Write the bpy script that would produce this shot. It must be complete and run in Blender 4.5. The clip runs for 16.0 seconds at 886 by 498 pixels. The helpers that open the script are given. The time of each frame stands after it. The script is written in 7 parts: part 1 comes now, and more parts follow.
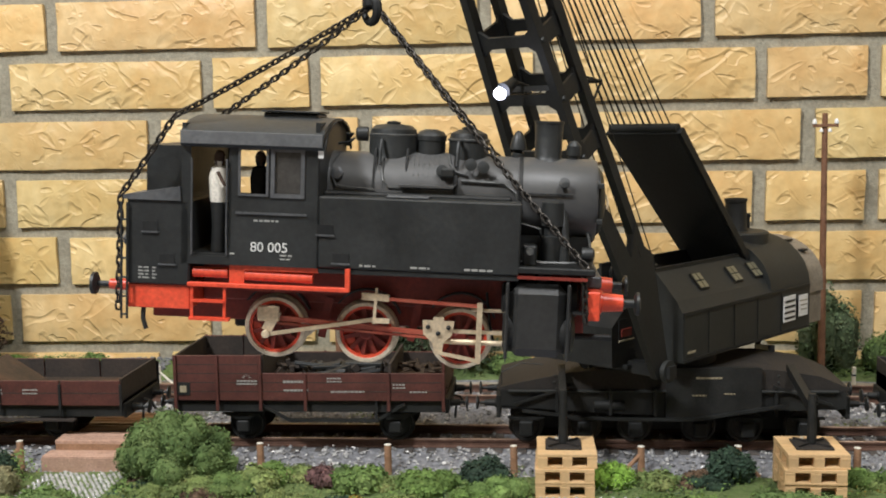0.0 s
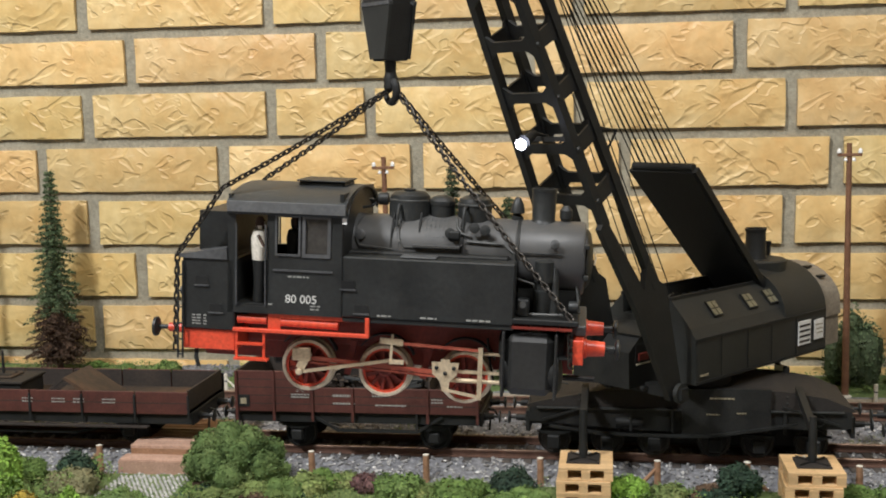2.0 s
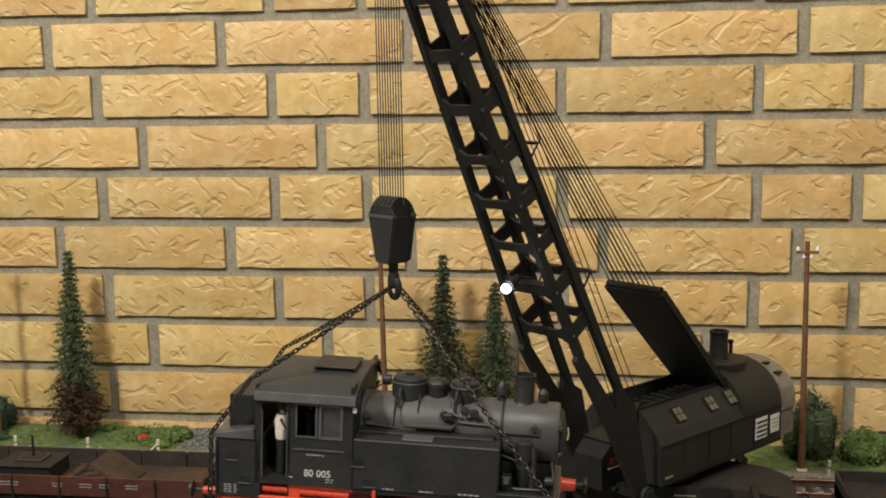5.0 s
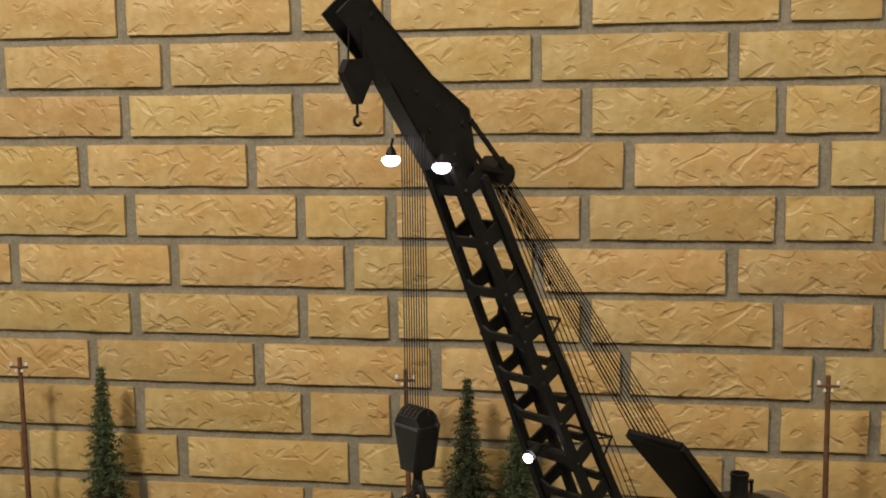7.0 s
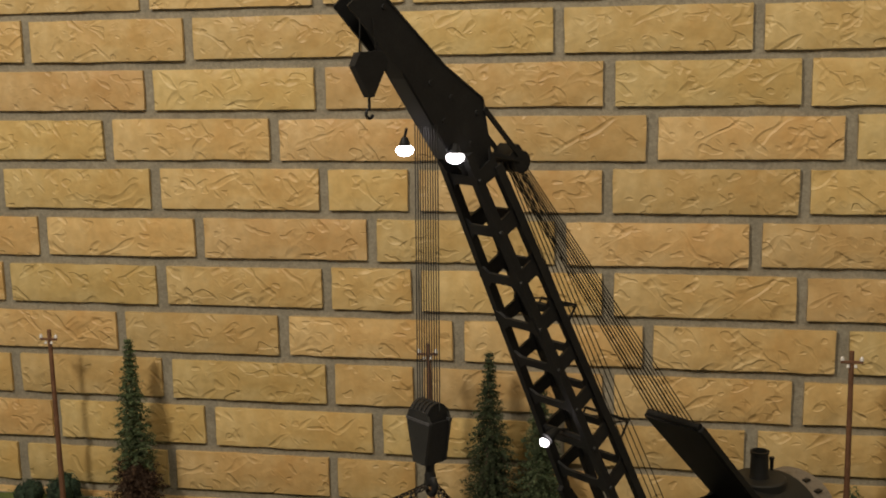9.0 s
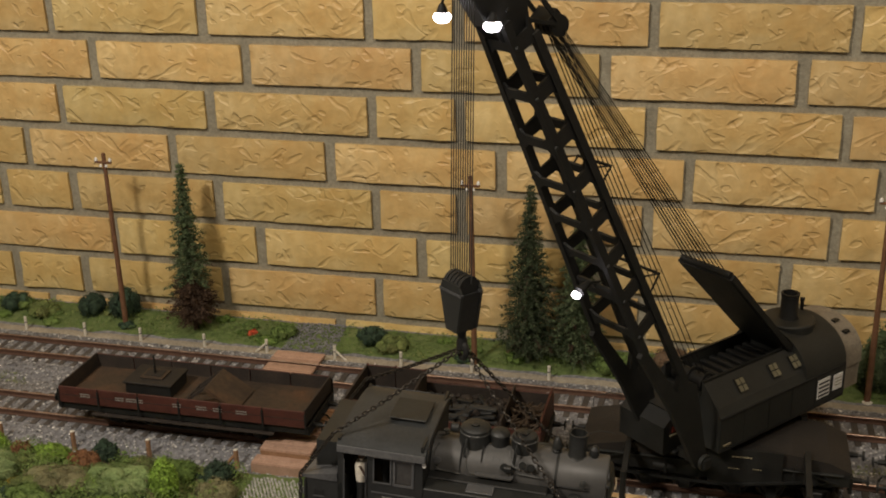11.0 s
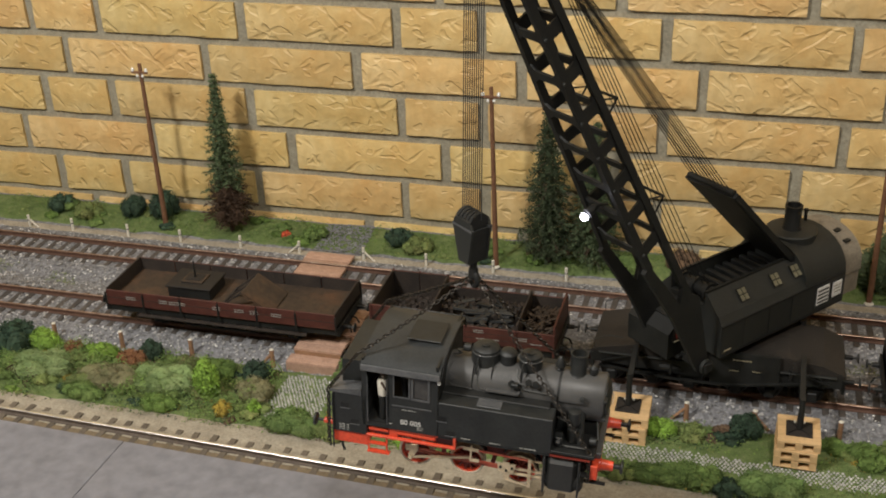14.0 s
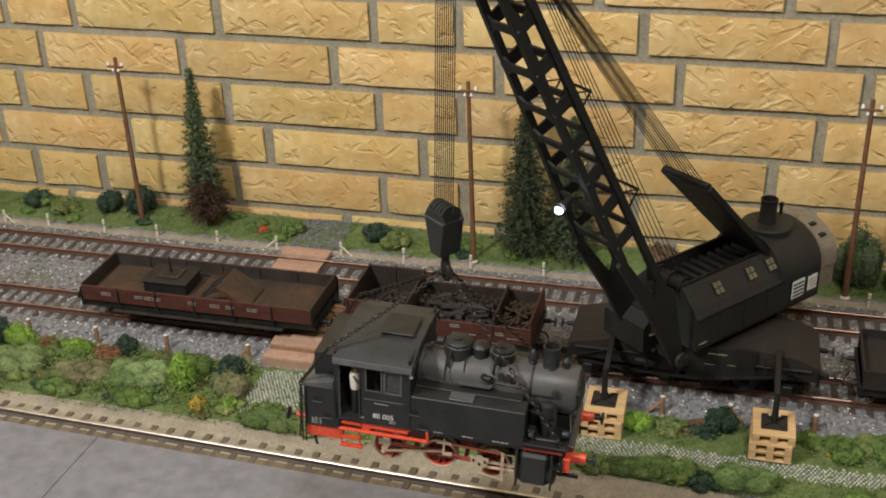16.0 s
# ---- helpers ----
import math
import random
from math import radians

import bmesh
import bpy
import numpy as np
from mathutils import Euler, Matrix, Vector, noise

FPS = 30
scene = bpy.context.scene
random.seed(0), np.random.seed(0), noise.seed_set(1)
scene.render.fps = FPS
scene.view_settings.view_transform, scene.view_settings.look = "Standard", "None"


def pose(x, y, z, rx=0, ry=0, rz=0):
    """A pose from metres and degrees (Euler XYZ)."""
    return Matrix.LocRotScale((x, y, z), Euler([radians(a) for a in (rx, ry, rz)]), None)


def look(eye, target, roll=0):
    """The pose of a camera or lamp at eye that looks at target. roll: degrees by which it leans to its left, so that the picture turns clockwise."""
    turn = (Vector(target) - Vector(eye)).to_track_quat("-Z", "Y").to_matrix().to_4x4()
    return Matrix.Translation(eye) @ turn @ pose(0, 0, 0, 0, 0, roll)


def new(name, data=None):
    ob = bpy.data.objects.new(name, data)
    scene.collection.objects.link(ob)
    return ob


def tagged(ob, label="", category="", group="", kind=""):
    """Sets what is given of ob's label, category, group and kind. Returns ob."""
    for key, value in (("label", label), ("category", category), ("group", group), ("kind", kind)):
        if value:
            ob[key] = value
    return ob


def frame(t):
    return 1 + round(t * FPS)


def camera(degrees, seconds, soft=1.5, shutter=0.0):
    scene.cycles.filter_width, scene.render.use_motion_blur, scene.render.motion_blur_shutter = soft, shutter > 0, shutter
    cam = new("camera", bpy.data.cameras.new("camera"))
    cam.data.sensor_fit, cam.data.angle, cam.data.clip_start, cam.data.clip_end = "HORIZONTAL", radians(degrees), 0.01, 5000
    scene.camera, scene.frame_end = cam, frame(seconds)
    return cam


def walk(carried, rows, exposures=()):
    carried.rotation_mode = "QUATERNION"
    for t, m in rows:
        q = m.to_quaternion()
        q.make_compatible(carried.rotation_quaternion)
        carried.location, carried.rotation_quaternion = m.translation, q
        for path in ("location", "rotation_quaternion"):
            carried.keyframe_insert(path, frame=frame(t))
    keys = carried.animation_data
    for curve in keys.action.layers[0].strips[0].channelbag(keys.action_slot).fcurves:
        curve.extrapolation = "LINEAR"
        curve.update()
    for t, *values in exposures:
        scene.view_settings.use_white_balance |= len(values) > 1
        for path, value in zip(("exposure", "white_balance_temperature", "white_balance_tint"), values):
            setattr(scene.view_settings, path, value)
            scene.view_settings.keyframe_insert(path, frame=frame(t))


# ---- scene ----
# Metres at true size: model railway of 45 mm gauge in front of a brick wall.
cam = camera(42.0, 16.0, soft=1.9)
PATH = [
    (0, (0.096, 0.066, 0.314), (-0.077, 2.046, 0.088), -1.0),
    (0.5, (0.11, 0.046, 0.325), (-0.07, 2.024, 0.089), -1.4),
    (1, (0.131, 0.021, 0.338), (-0.103, 1.993, 0.1), -1.4),
    (1.5, (0.151, -0.01, 0.349), (-0.183, 1.947, 0.107), -1.0),
    (2, (0.147, -0.019, 0.361), (-0.163, 1.942, 0.118), -1.2),
    (2.5, (0.134, -0.013, 0.364), (-0.126, 1.953, 0.11), -1.1),
    (3, (0.134, -0.017, 0.372), (-0.126, 1.947, 0.098), -1.1),
    (3.5, (0.138, -0.034, 0.387), (-0.136, 1.927, 0.104), -1.3),
    (4, (0.147, -0.069, 0.424), (-0.119, 1.892, 0.131), -1.0),
    (4.5, (0.155, -0.108, 0.472), (-0.121, 1.85, 0.173), -1.0),
    (7, (0.164, -0.121, 0.658), (-0.17, 1.834, 0.402), -0.7),
    (7.5, (0.164, -0.121, 0.67), (-0.181, 1.833, 0.416), -0.9),
    (8, (0.167, -0.124, 0.673), (-0.189, 1.826, 0.403), -0.9),
    (8.5, (0.172, -0.119, 0.677), (-0.207, 1.819, 0.359), -1.4),
    (9, (0.181, -0.114, 0.691), (-0.212, 1.817, 0.349), -1.1),
    (9.5, (0.184, -0.114, 0.705), (-0.227, 1.802, 0.306), -1.6),
    (10, (0.184, -0.113, 0.724), (-0.259, 1.763, 0.192), -1.4),
    (12.5, (0.225, -0.132, 0.83), (-0.263, 1.638, 0.036), -0.9),
    (13, (0.225, -0.147, 0.843), (-0.273, 1.608, 0.023), -0.4),
    (13.5, (0.229, -0.154, 0.848), (-0.277, 1.576, -0.019), -1.5),
    (14, (0.231, -0.157, 0.851), (-0.279, 1.545, -0.069), -2.3),
    (14.5, (0.235, -0.156, 0.851), (-0.281, 1.529, -0.094), -2.5),
    (15, (0.237, -0.155, 0.848), (-0.26, 1.548, -0.075), -2.1),
    (15.5, (0.237, -0.153, 0.849), (-0.251, 1.555, -0.07), -2.1),
    (16, (0.241, -0.153, 0.846), (-0.243, 1.553, -0.079), -2.0),
]
walk(cam, [(t, look(eye, target, roll)) for t, eye, target, roll in PATH],
     exposures=[(0, 0.22, 5450, 10), (3, 0.02, 5520, 10), (4.5, -0.12, 5850, 10), (7, -0.86, 6550, 13), (9.5, -1.06, 6750, 13), (12.5, -0.52, 6150, 11), (14, -0.33, 5900, 10), (16, -0.25, 5800, 10)])

# ---------- light ----------
world = bpy.data.worlds.new("room_dusk")
scene.world = world
world.use_nodes = True
world.node_tree.nodes["Background"].inputs[0].default_value = (1.0, 0.92, 0.82, 1)
world.node_tree.nodes["Background"].inputs[1].default_value = 0.10


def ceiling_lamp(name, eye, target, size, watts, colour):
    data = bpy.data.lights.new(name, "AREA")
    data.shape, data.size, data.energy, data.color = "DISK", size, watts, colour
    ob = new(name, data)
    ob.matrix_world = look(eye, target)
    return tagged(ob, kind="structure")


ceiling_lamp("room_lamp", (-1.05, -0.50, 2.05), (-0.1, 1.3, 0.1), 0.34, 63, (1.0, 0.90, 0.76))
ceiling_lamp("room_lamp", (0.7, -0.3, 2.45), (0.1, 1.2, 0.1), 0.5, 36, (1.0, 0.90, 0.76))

# ---------- materials ----------
def mat(name, colours, rough=0.6, metal=0.0, scale=60, bump=0.3, bump_scale=300, spec=0.5, stops=None, island=0.0, distort=0.0, coords="Object", fine=0.18):
    """Two scales of noise between the colours, fine bump; island: brightness change from piece to piece."""
    m = bpy.data.materials.new(name)
    m.use_nodes = True
    nt = m.node_tree
    n, l = nt.nodes, nt.links
    b = n["Principled BSDF"]
    tc = n.new("ShaderNodeTexCoord")
    vec = tc.outputs[coords]
    n1 = n.new("ShaderNodeTexNoise")
    n1.inputs["Scale"].default_value, n1.inputs["Detail"].default_value = scale, 6
    n1.inputs["Roughness"].default_value, n1.inputs["Distortion"].default_value = 0.65, distort
    l.new(vec, n1.inputs["Vector"])
    ramp = n.new("ShaderNodeValToRGB")
    k = len(colours)
    stops = stops or [0.3 + 0.4 * i / max(1, k - 1) for i in range(k)]
    while len(ramp.color_ramp.elements) < k:
        ramp.color_ramp.elements.new(0.5)
    for e, c, p in zip(ramp.color_ramp.elements, colours, stops):
        e.position, e.color = p, (*c, 1)
    l.new(n1.outputs["Fac"], ramp.inputs[0])
    col = ramp.outputs[0]
    n2 = n.new("ShaderNodeTexNoise")
    n2.inputs["Scale"].default_value, n2.inputs["Detail"].default_value = scale * 9, 4
    l.new(vec, n2.inputs["Vector"])
    hsv = n.new("ShaderNodeHueSaturation")
    mr = n.new("ShaderNodeMapRange")
    mr.inputs["From Min"].default_value, mr.inputs["From Max"].default_value = 0.3, 0.7
    mr.inputs["To Min"].default_value, mr.inputs["To Max"].default_value = 1 - fine, 1 + fine
    l.new(n2.outputs["Fac"], mr.inputs["Value"])
    val = mr.outputs[0]
    if island:
        oi = n.new("ShaderNodeObjectInfo")
        geo = n.new("ShaderNodeNewGeometry")
        add = n.new("ShaderNodeMath")
        add.operation = "ADD"
        l.new(oi.outputs["Random"], add.inputs[0])
        l.new(geo.outputs["Random Per Island"], add.inputs[1])
        fr = n.new("ShaderNodeMath")
        fr.operation = "FRACT"
        l.new(add.outputs[0], fr.inputs[0])
        r2 = n.new("ShaderNodeMapRange")
        r2.inputs["To Min"].default_value, r2.inputs["To Max"].default_value = 1 - island, 1 + island
        l.new(fr.outputs[0], r2.inputs["Value"])
        mul = n.new("ShaderNodeMath")
        mul.operation = "MULTIPLY"
        l.new(val, mul.inputs[0])
        l.new(r2.outputs[0], mul.inputs[1])
        whole = n.new("ShaderNodeMapRange")
        whole.inputs["To Min"].default_value, whole.inputs["To Max"].default_value = 1 - 0.8 * island, 1 + 0.8 * island
        l.new(oi.outputs["Random"], whole.inputs["Value"])
        both = n.new("ShaderNodeMath")
        both.operation = "MULTIPLY"
        l.new(mul.outputs[0], both.inputs[0])
        l.new(whole.outputs[0], both.inputs[1])
        val = both.outputs[0]
    l.new(val, hsv.inputs["Value"])
    l.new(col, hsv.inputs["Color"])
    l.new(hsv.outputs[0], b.inputs["Base Color"])
    rr = n.new("ShaderNodeMapRange")
    rr.inputs["To Min"].default_value, rr.inputs["To Max"].default_value = max(0.02, rough - 0.12), min(1, rough + 0.12)
    l.new(n1.outputs["Fac"], rr.inputs["Value"])
    l.new(rr.outputs[0], b.inputs["Roughness"])
    b.inputs["Metallic"].default_value = metal
    b.inputs["Specular IOR Level"].default_value = spec
    if bump:
        n3 = n.new("ShaderNodeTexNoise")
        n3.inputs["Scale"].default_value, n3.inputs["Detail"].default_value = bump_scale, 5
        l.new(vec, n3.inputs["Vector"])
        bp = n.new("ShaderNodeBump")
        bp.inputs["Strength"].default_value, bp.inputs["Distance"].default_value = bump, 0.002
        l.new(n3.outputs["Fac"], bp.inputs["Height"])
        l.new(bp.outputs[0], b.inputs["Normal"])
    return m


def brick_mat():
    """Yellow hand-formed brick: ochre, orange flush from brick to brick, soft folds and pits."""
    m = mat("yellow_brick", [(0.60, 0.355, 0.123), (0.68, 0.465, 0.195), (0.75, 0.57, 0.285)], rough=0.46, scale=9, bump=0, island=0.10, distort=0.6, coords="Object", fine=0.06)
    nt = m.node_tree
    n, l = nt.nodes, nt.links
    b = n["Principled BSDF"]
    geo = n.new("ShaderNodeNewGeometry")
    oi = n.new("ShaderNodeObjectInfo")
    shift = n.new("ShaderNodeVectorMath")
    shift.operation = "MULTIPLY_ADD"
    comb = n.new("ShaderNodeCombineXYZ")
    for i in range(3):
        l.new(oi.outputs["Random"], comb.inputs[i])
    l.new(comb.outputs[0], shift.inputs[0])
    shift.inputs[1].default_value = (7.0, 3.0, 5.0)
    l.new(geo.outputs["Position"], shift.inputs[2])
    tone = n.new("ShaderNodeMapRange")
    tone.inputs["To Min"].default_value, tone.inputs["To Max"].default_value = 0.4975, 0.512
    spin = n.new("ShaderNodeMath")
    spin.operation = "FRACT"
    five = n.new("ShaderNodeMath")
    five.operation = "MULTIPLY"
    five.inputs[1].default_value = 7.3
    l.new(oi.outputs["Random"], five.inputs[0])
    l.new(five.outputs[0], spin.inputs[0])
    l.new(spin.outputs[0], tone.inputs["Value"])
    for nd in n:
        if nd.bl_idname == "ShaderNodeHueSaturation":
            l.new(tone.outputs[0], nd.inputs["Hue"])
    # short slanting dents and strokes pressed into the face, over soft swellings
    swell = n.new("ShaderNodeTexNoise")
    swell.inputs["Scale"].default_value, swell.inputs["Detail"].default_value = 30, 2.5
    l.new(shift.outputs[0], swell.inputs["Vector"])
    height = swell.outputs["Fac"]
    for turn, long, short, low, deep, amount in ((42, 0.030, 0.0135, 0.585, 0.74, 0.7), (-30, 0.042, 0.0160, 0.595, 0.76, 0.75), (5, 0.020, 0.0120, 0.590, 0.72, 0.6)):
        ramp = ((low, 0.5), (low + 0.035, 0.57), (deep, 0.0))
        mp = n.new("ShaderNodeMapping")
        mp.vector_type = "TEXTURE"
        mp.inputs["Location"].default_value = (turn * 0.37, 0, turn * 0.21)
        mp.inputs["Rotation"].default_value = (0, radians(turn), 0)
        mp.inputs["Scale"].default_value = (long, 0.03, short)
        l.new(shift.outputs[0], mp.inputs["Vector"])
        dent = n.new("ShaderNodeTexNoise")
        dent.inputs["Scale"].default_value, dent.inputs["Detail"].default_value, dent.inputs["Distortion"].default_value = 1.0, 0.6, 0.2
        l.new(mp.outputs[0], dent.inputs["Vector"])
        press = n.new("ShaderNodeValToRGB")
        press.color_ramp.interpolation = "EASE"
        e = press.color_ramp.elements
        (p0, c0), (p3, c3) = ramp[0], ramp[-1]
        e[0].position, e[0].color, e[1].position, e[1].color = p0, (c0, c0, c0, 1), p3, (c3, c3, c3, 1)
        for p, c in ramp[1:-1]:
            e.new(p).color = (c, c, c, 1)
        l.new(dent.outputs["Fac"], press.inputs[0])
        total = n.new("ShaderNodeMath")
        total.operation = "MULTIPLY_ADD"
        total.inputs[1].default_value = amount
        l.new(press.outputs[0], total.inputs[0])
        l.new(height, total.inputs[2])
        height = total.outputs[0]
    grain = n.new("ShaderNodeTexNoise")
    grain.inputs["Scale"].default_value, grain.inputs["Detail"].default_value = 110, 5
    l.new(shift.outputs[0], grain.inputs["Vector"])
    b1 = n.new("ShaderNodeBump")
    b1.inputs["Strength"].default_value, b1.inputs["Distance"].default_value = 0.72, 0.0048
    l.new(height, b1.inputs["Height"])
    b2 = n.new("ShaderNodeBump")
    b2.inputs["Strength"].default_value, b2.inputs["Distance"].default_value = 0.12, 0.0012
    l.new(grain.outputs["Fac"], b2.inputs["Height"])
    l.new(b1.outputs[0], b2.inputs["Normal"])
    l.new(b2.outputs[0], b.inputs["Normal"])
    return m


def glow_mat(name, colour, strength):
    m = bpy.data.materials.new(name)
    m.use_nodes = True
    b = m.node_tree.nodes["Principled BSDF"]
    b.inputs["Base Color"].default_value = (*colour, 1)
    b.inputs["Emission Color"].default_value = (*colour, 1)
    b.inputs["Emission Strength"].default_value = strength
    return m


M_BRICK = brick_mat()
M_MORTAR = mat("grey_mortar", [(0.262, 0.240, 0.176), (0.360, 0.334, 0.252)], rough=0.9, scale=30, bump=0.5, bump_scale=400)
M_BALLAST = mat("grey_ballast", [(0.10, 0.10, 0.105), (0.2, 0.2, 0.21), (0.34, 0.34, 0.35)], rough=0.75, scale=180, bump=1.0, bump_scale=500)
M_STONE = mat("crushed_stone", [(0.125, 0.123, 0.122), (0.255, 0.25, 0.242), (0.49, 0.475, 0.45)], rough=0.42, scale=90, bump=0.3, island=0.55)
M_SOIL = mat("shaded_ochre_soil", [(0.13, 0.10, 0.060), (0.24, 0.185, 0.115)], rough=0.95, scale=30, bump=0.5, bump_scale=700)
M_SAND = mat("sand", [(0.27, 0.235, 0.175), (0.42, 0.375, 0.29)], rough=0.95, scale=40, bump=0.6, bump_scale=900)
M_TURF = mat("turf_ground", [(0.070, 0.105, 0.032), (0.130, 0.185, 0.055), (0.19, 0.23, 0.09)], rough=0.95, scale=60, bump=1.0, bump_scale=600)
M_SLEEPER = mat("sleeper_wood", [(0.045, 0.04, 0.036), (0.1, 0.085, 0.072)], rough=0.85, scale=90, bump=0.6, island=0.25)
M_OLDSLEEPER = mat("sanded_sleeper_wood", [(0.085, 0.070, 0.052), (0.17, 0.14, 0.105)], rough=0.9, scale=90, bump=0.5, island=0.2)
M_RAILGREY = mat("grey_brown_rail_side", [(0.085, 0.066, 0.052), (0.15, 0.12, 0.095)], rough=0.55, scale=120, bump=0.2)
M_RAIL = mat("rusty_rail_side", [(0.075, 0.038, 0.025), (0.135, 0.074, 0.050)], rough=0.6, scale=120, bump=0.3)
M_POLISHED = mat("mirror_polished_rail_head", [(0.8, 0.78, 0.74), (0.9, 0.88, 0.84)], rough=0.36, metal=0.9, scale=9, bump=0.04, bump_scale=60)
M_RAILTOP = mat("worn_rail_head", [(0.26, 0.16, 0.11), (0.42, 0.31, 0.24)], rough=0.38, metal=0.7, scale=60, bump=0.05)
M_GREYBOARD = mat("grey_board", [(0.195, 0.20, 0.228), (0.225, 0.23, 0.262)], rough=0.40, scale=6, bump=0.04, bump_scale=60)
M_BLACK = mat("black_loco_paint", [(0.0128, 0.0140, 0.0136), (0.0255, 0.0272, 0.026)], rough=0.47, scale=40, bump=0.1, bump_scale=500, spec=0.45)
M_BOILER = mat("sooty_grey_paint", [(0.052, 0.054, 0.056), (0.100, 0.102, 0.104)], rough=0.43, scale=45, bump=0.15, bump_scale=500)
M_CRANE = mat("weathered_black_steel", [(0.0086, 0.0092, 0.0090), (0.0195, 0.0198, 0.0184)], rough=0.56, scale=50, bump=0.10, bump_scale=500, spec=0.35)
M_WHEELRIM = mat("worn_dark_wheel", [(0.022, 0.020, 0.018), (0.045, 0.040, 0.034)], rough=0.45, metal=0.3, scale=60, bump=0.1)
M_HOUSE = mat("dusty_green_grey_steel", [(0.0135, 0.0150, 0.0138), (0.027, 0.0280, 0.0245)], rough=0.60, scale=28, bump=0.06, bump_scale=300, fine=0.08)
M_DECK = mat("rusty_brown_deck", [(0.0105, 0.0092, 0.0078), (0.024, 0.0190, 0.0150)], rough=0.75, scale=40, bump=0.3)
M_RED = mat("signal_red_paint", [(0.58, 0.055, 0.02), (0.72, 0.09, 0.035)], rough=0.4, scale=50, bump=0.05)
M_WAGON = mat("oxide_red_boards", [(0.050, 0.0145, 0.010), (0.092, 0.027, 0.0185)], rough=0.6, scale=50, bump=0.2)
M_WAGONIN = mat("dark_wagon_inside", [(0.02, 0.016, 0.013), (0.045, 0.033, 0.025)], rough=0.8, scale=40, bump=0.3)
M_PALLET = mat("pale_pine", [(0.55, 0.36, 0.16), (0.68, 0.47, 0.24)], rough=0.65, scale=30, bump=0.08, island=0.10, fine=0.07)
M_PLANK = mat("pink_brown_planks", [(0.36, 0.222, 0.152), (0.50, 0.325, 0.235)], rough=0.75, scale=70, bump=0.3, island=0.15)
M_POST = mat("fence_post_wood", [(0.22, 0.12, 0.06), (0.36, 0.21, 0.12)], rough=0.8, scale=90, bump=0.3)
M_WHITE = mat("cream_paint", [(0.62, 0.58, 0.48), (0.78, 0.74, 0.64)], rough=0.6, scale=90, bump=0.1)
M_POLE = mat("brown_pole_wood", [(0.13, 0.06, 0.03), (0.22, 0.11, 0.055)], rough=0.7, scale=80, bump=0.3)
M_STEEL = mat("bright_steel", [(0.56, 0.45, 0.29), (0.76, 0.63, 0.43)], rough=0.34, metal=0.45, scale=70, bump=0.05)
M_CHAIN = mat("dark_iron_chain", [(0.03, 0.028, 0.024), (0.07, 0.06, 0.05)], rough=0.4, metal=0.7, scale=200, bump=0.1)
M_LEAF = mat("mixed_green_foliage", [(0.058, 0.098, 0.025), (0.120, 0.186, 0.045), (0.20, 0.268, 0.080)], rough=0.9, scale=25, bump=0.4, island=0.3)
M_LEAF2 = mat("olive_foliage", [(0.085, 0.118, 0.032), (0.160, 0.205, 0.060), (0.26, 0.27, 0.095)], rough=0.9, scale=25, bump=0.4, island=0.3)
M_LIME = mat("lime_foliage", [(0.16, 0.28, 0.03), (0.27, 0.43, 0.065)], rough=0.9, scale=40, bump=0.4, island=0.4)
M_DARKLEAF = mat("dark_blue_green_foliage", [(0.020, 0.042, 0.025), (0.045, 0.080, 0.043)], rough=0.9, scale=40, bump=0.4, island=0.35)
M_YELLOW = mat("yellow_flowering_foliage", [(0.30, 0.22, 0.02), (0.45, 0.33, 0.06)], rough=0.9, scale=40, bump=0.4, island=0.4)
M_RUST = mat("red_brown_foliage", [(0.14, 0.06, 0.025), (0.22, 0.11, 0.05)], rough=0.9, scale=40, bump=0.4, island=0.4)
M_BRIGHT = mat("fresh_grass_foliage", [(0.090, 0.150, 0.028), (0.175, 0.27, 0.060)], rough=0.9, scale=40, bump=0.4, island=0.25)
M_SPRUCE = mat("spruce_needles", [(0.040, 0.062, 0.026), (0.080, 0.115, 0.050), (0.13, 0.155, 0.082)], rough=0.9, scale=60, bump=0.3, island=0.5)
M_BARK = mat("bark", [(0.05, 0.03, 0.02), (0.10, 0.06, 0.04)], rough=0.9, scale=90, bump=0.6)
M_LAMP = glow_mat("lamp_glass_lit", (1.0, 0.93, 1.0), 14)
M_LETTER = mat("white_lettering", [(0.6, 0.6, 0.56), (0.7, 0.7, 0.66)], rough=0.7, scale=200, bump=0)


# ---------- building helpers ----------
def mesh_of(name, bm, material, smooth=False):
    bmesh.ops.recalc_face_normals(bm, faces=bm.faces[:])
    me = bpy.data.meshes.new(name)
    bm.to_mesh(me)
    bm.free()
    for m in material if isinstance(material, (list, tuple)) else [material]:
        me.materials.append(m)
    if smooth:
        me.shade_smooth()
        me.set_sharp_from_angle(angle=radians(35))
    return me


def part(name, bm, material, parent=None, label="", smooth=False, at=None):
    ob = new(name, mesh_of(name, bm, material, smooth))
    if parent is not None:
        ob.parent = parent
    if at is not None:
        ob.matrix_basis = at
    return tagged(ob, label=label)


def thing(name, m, label, category, group="", kind=""):
    ob = new(name)
    ob.empty_display_size = 0.02
    ob.matrix_basis = m
    return tagged(ob, label, category, group, kind)


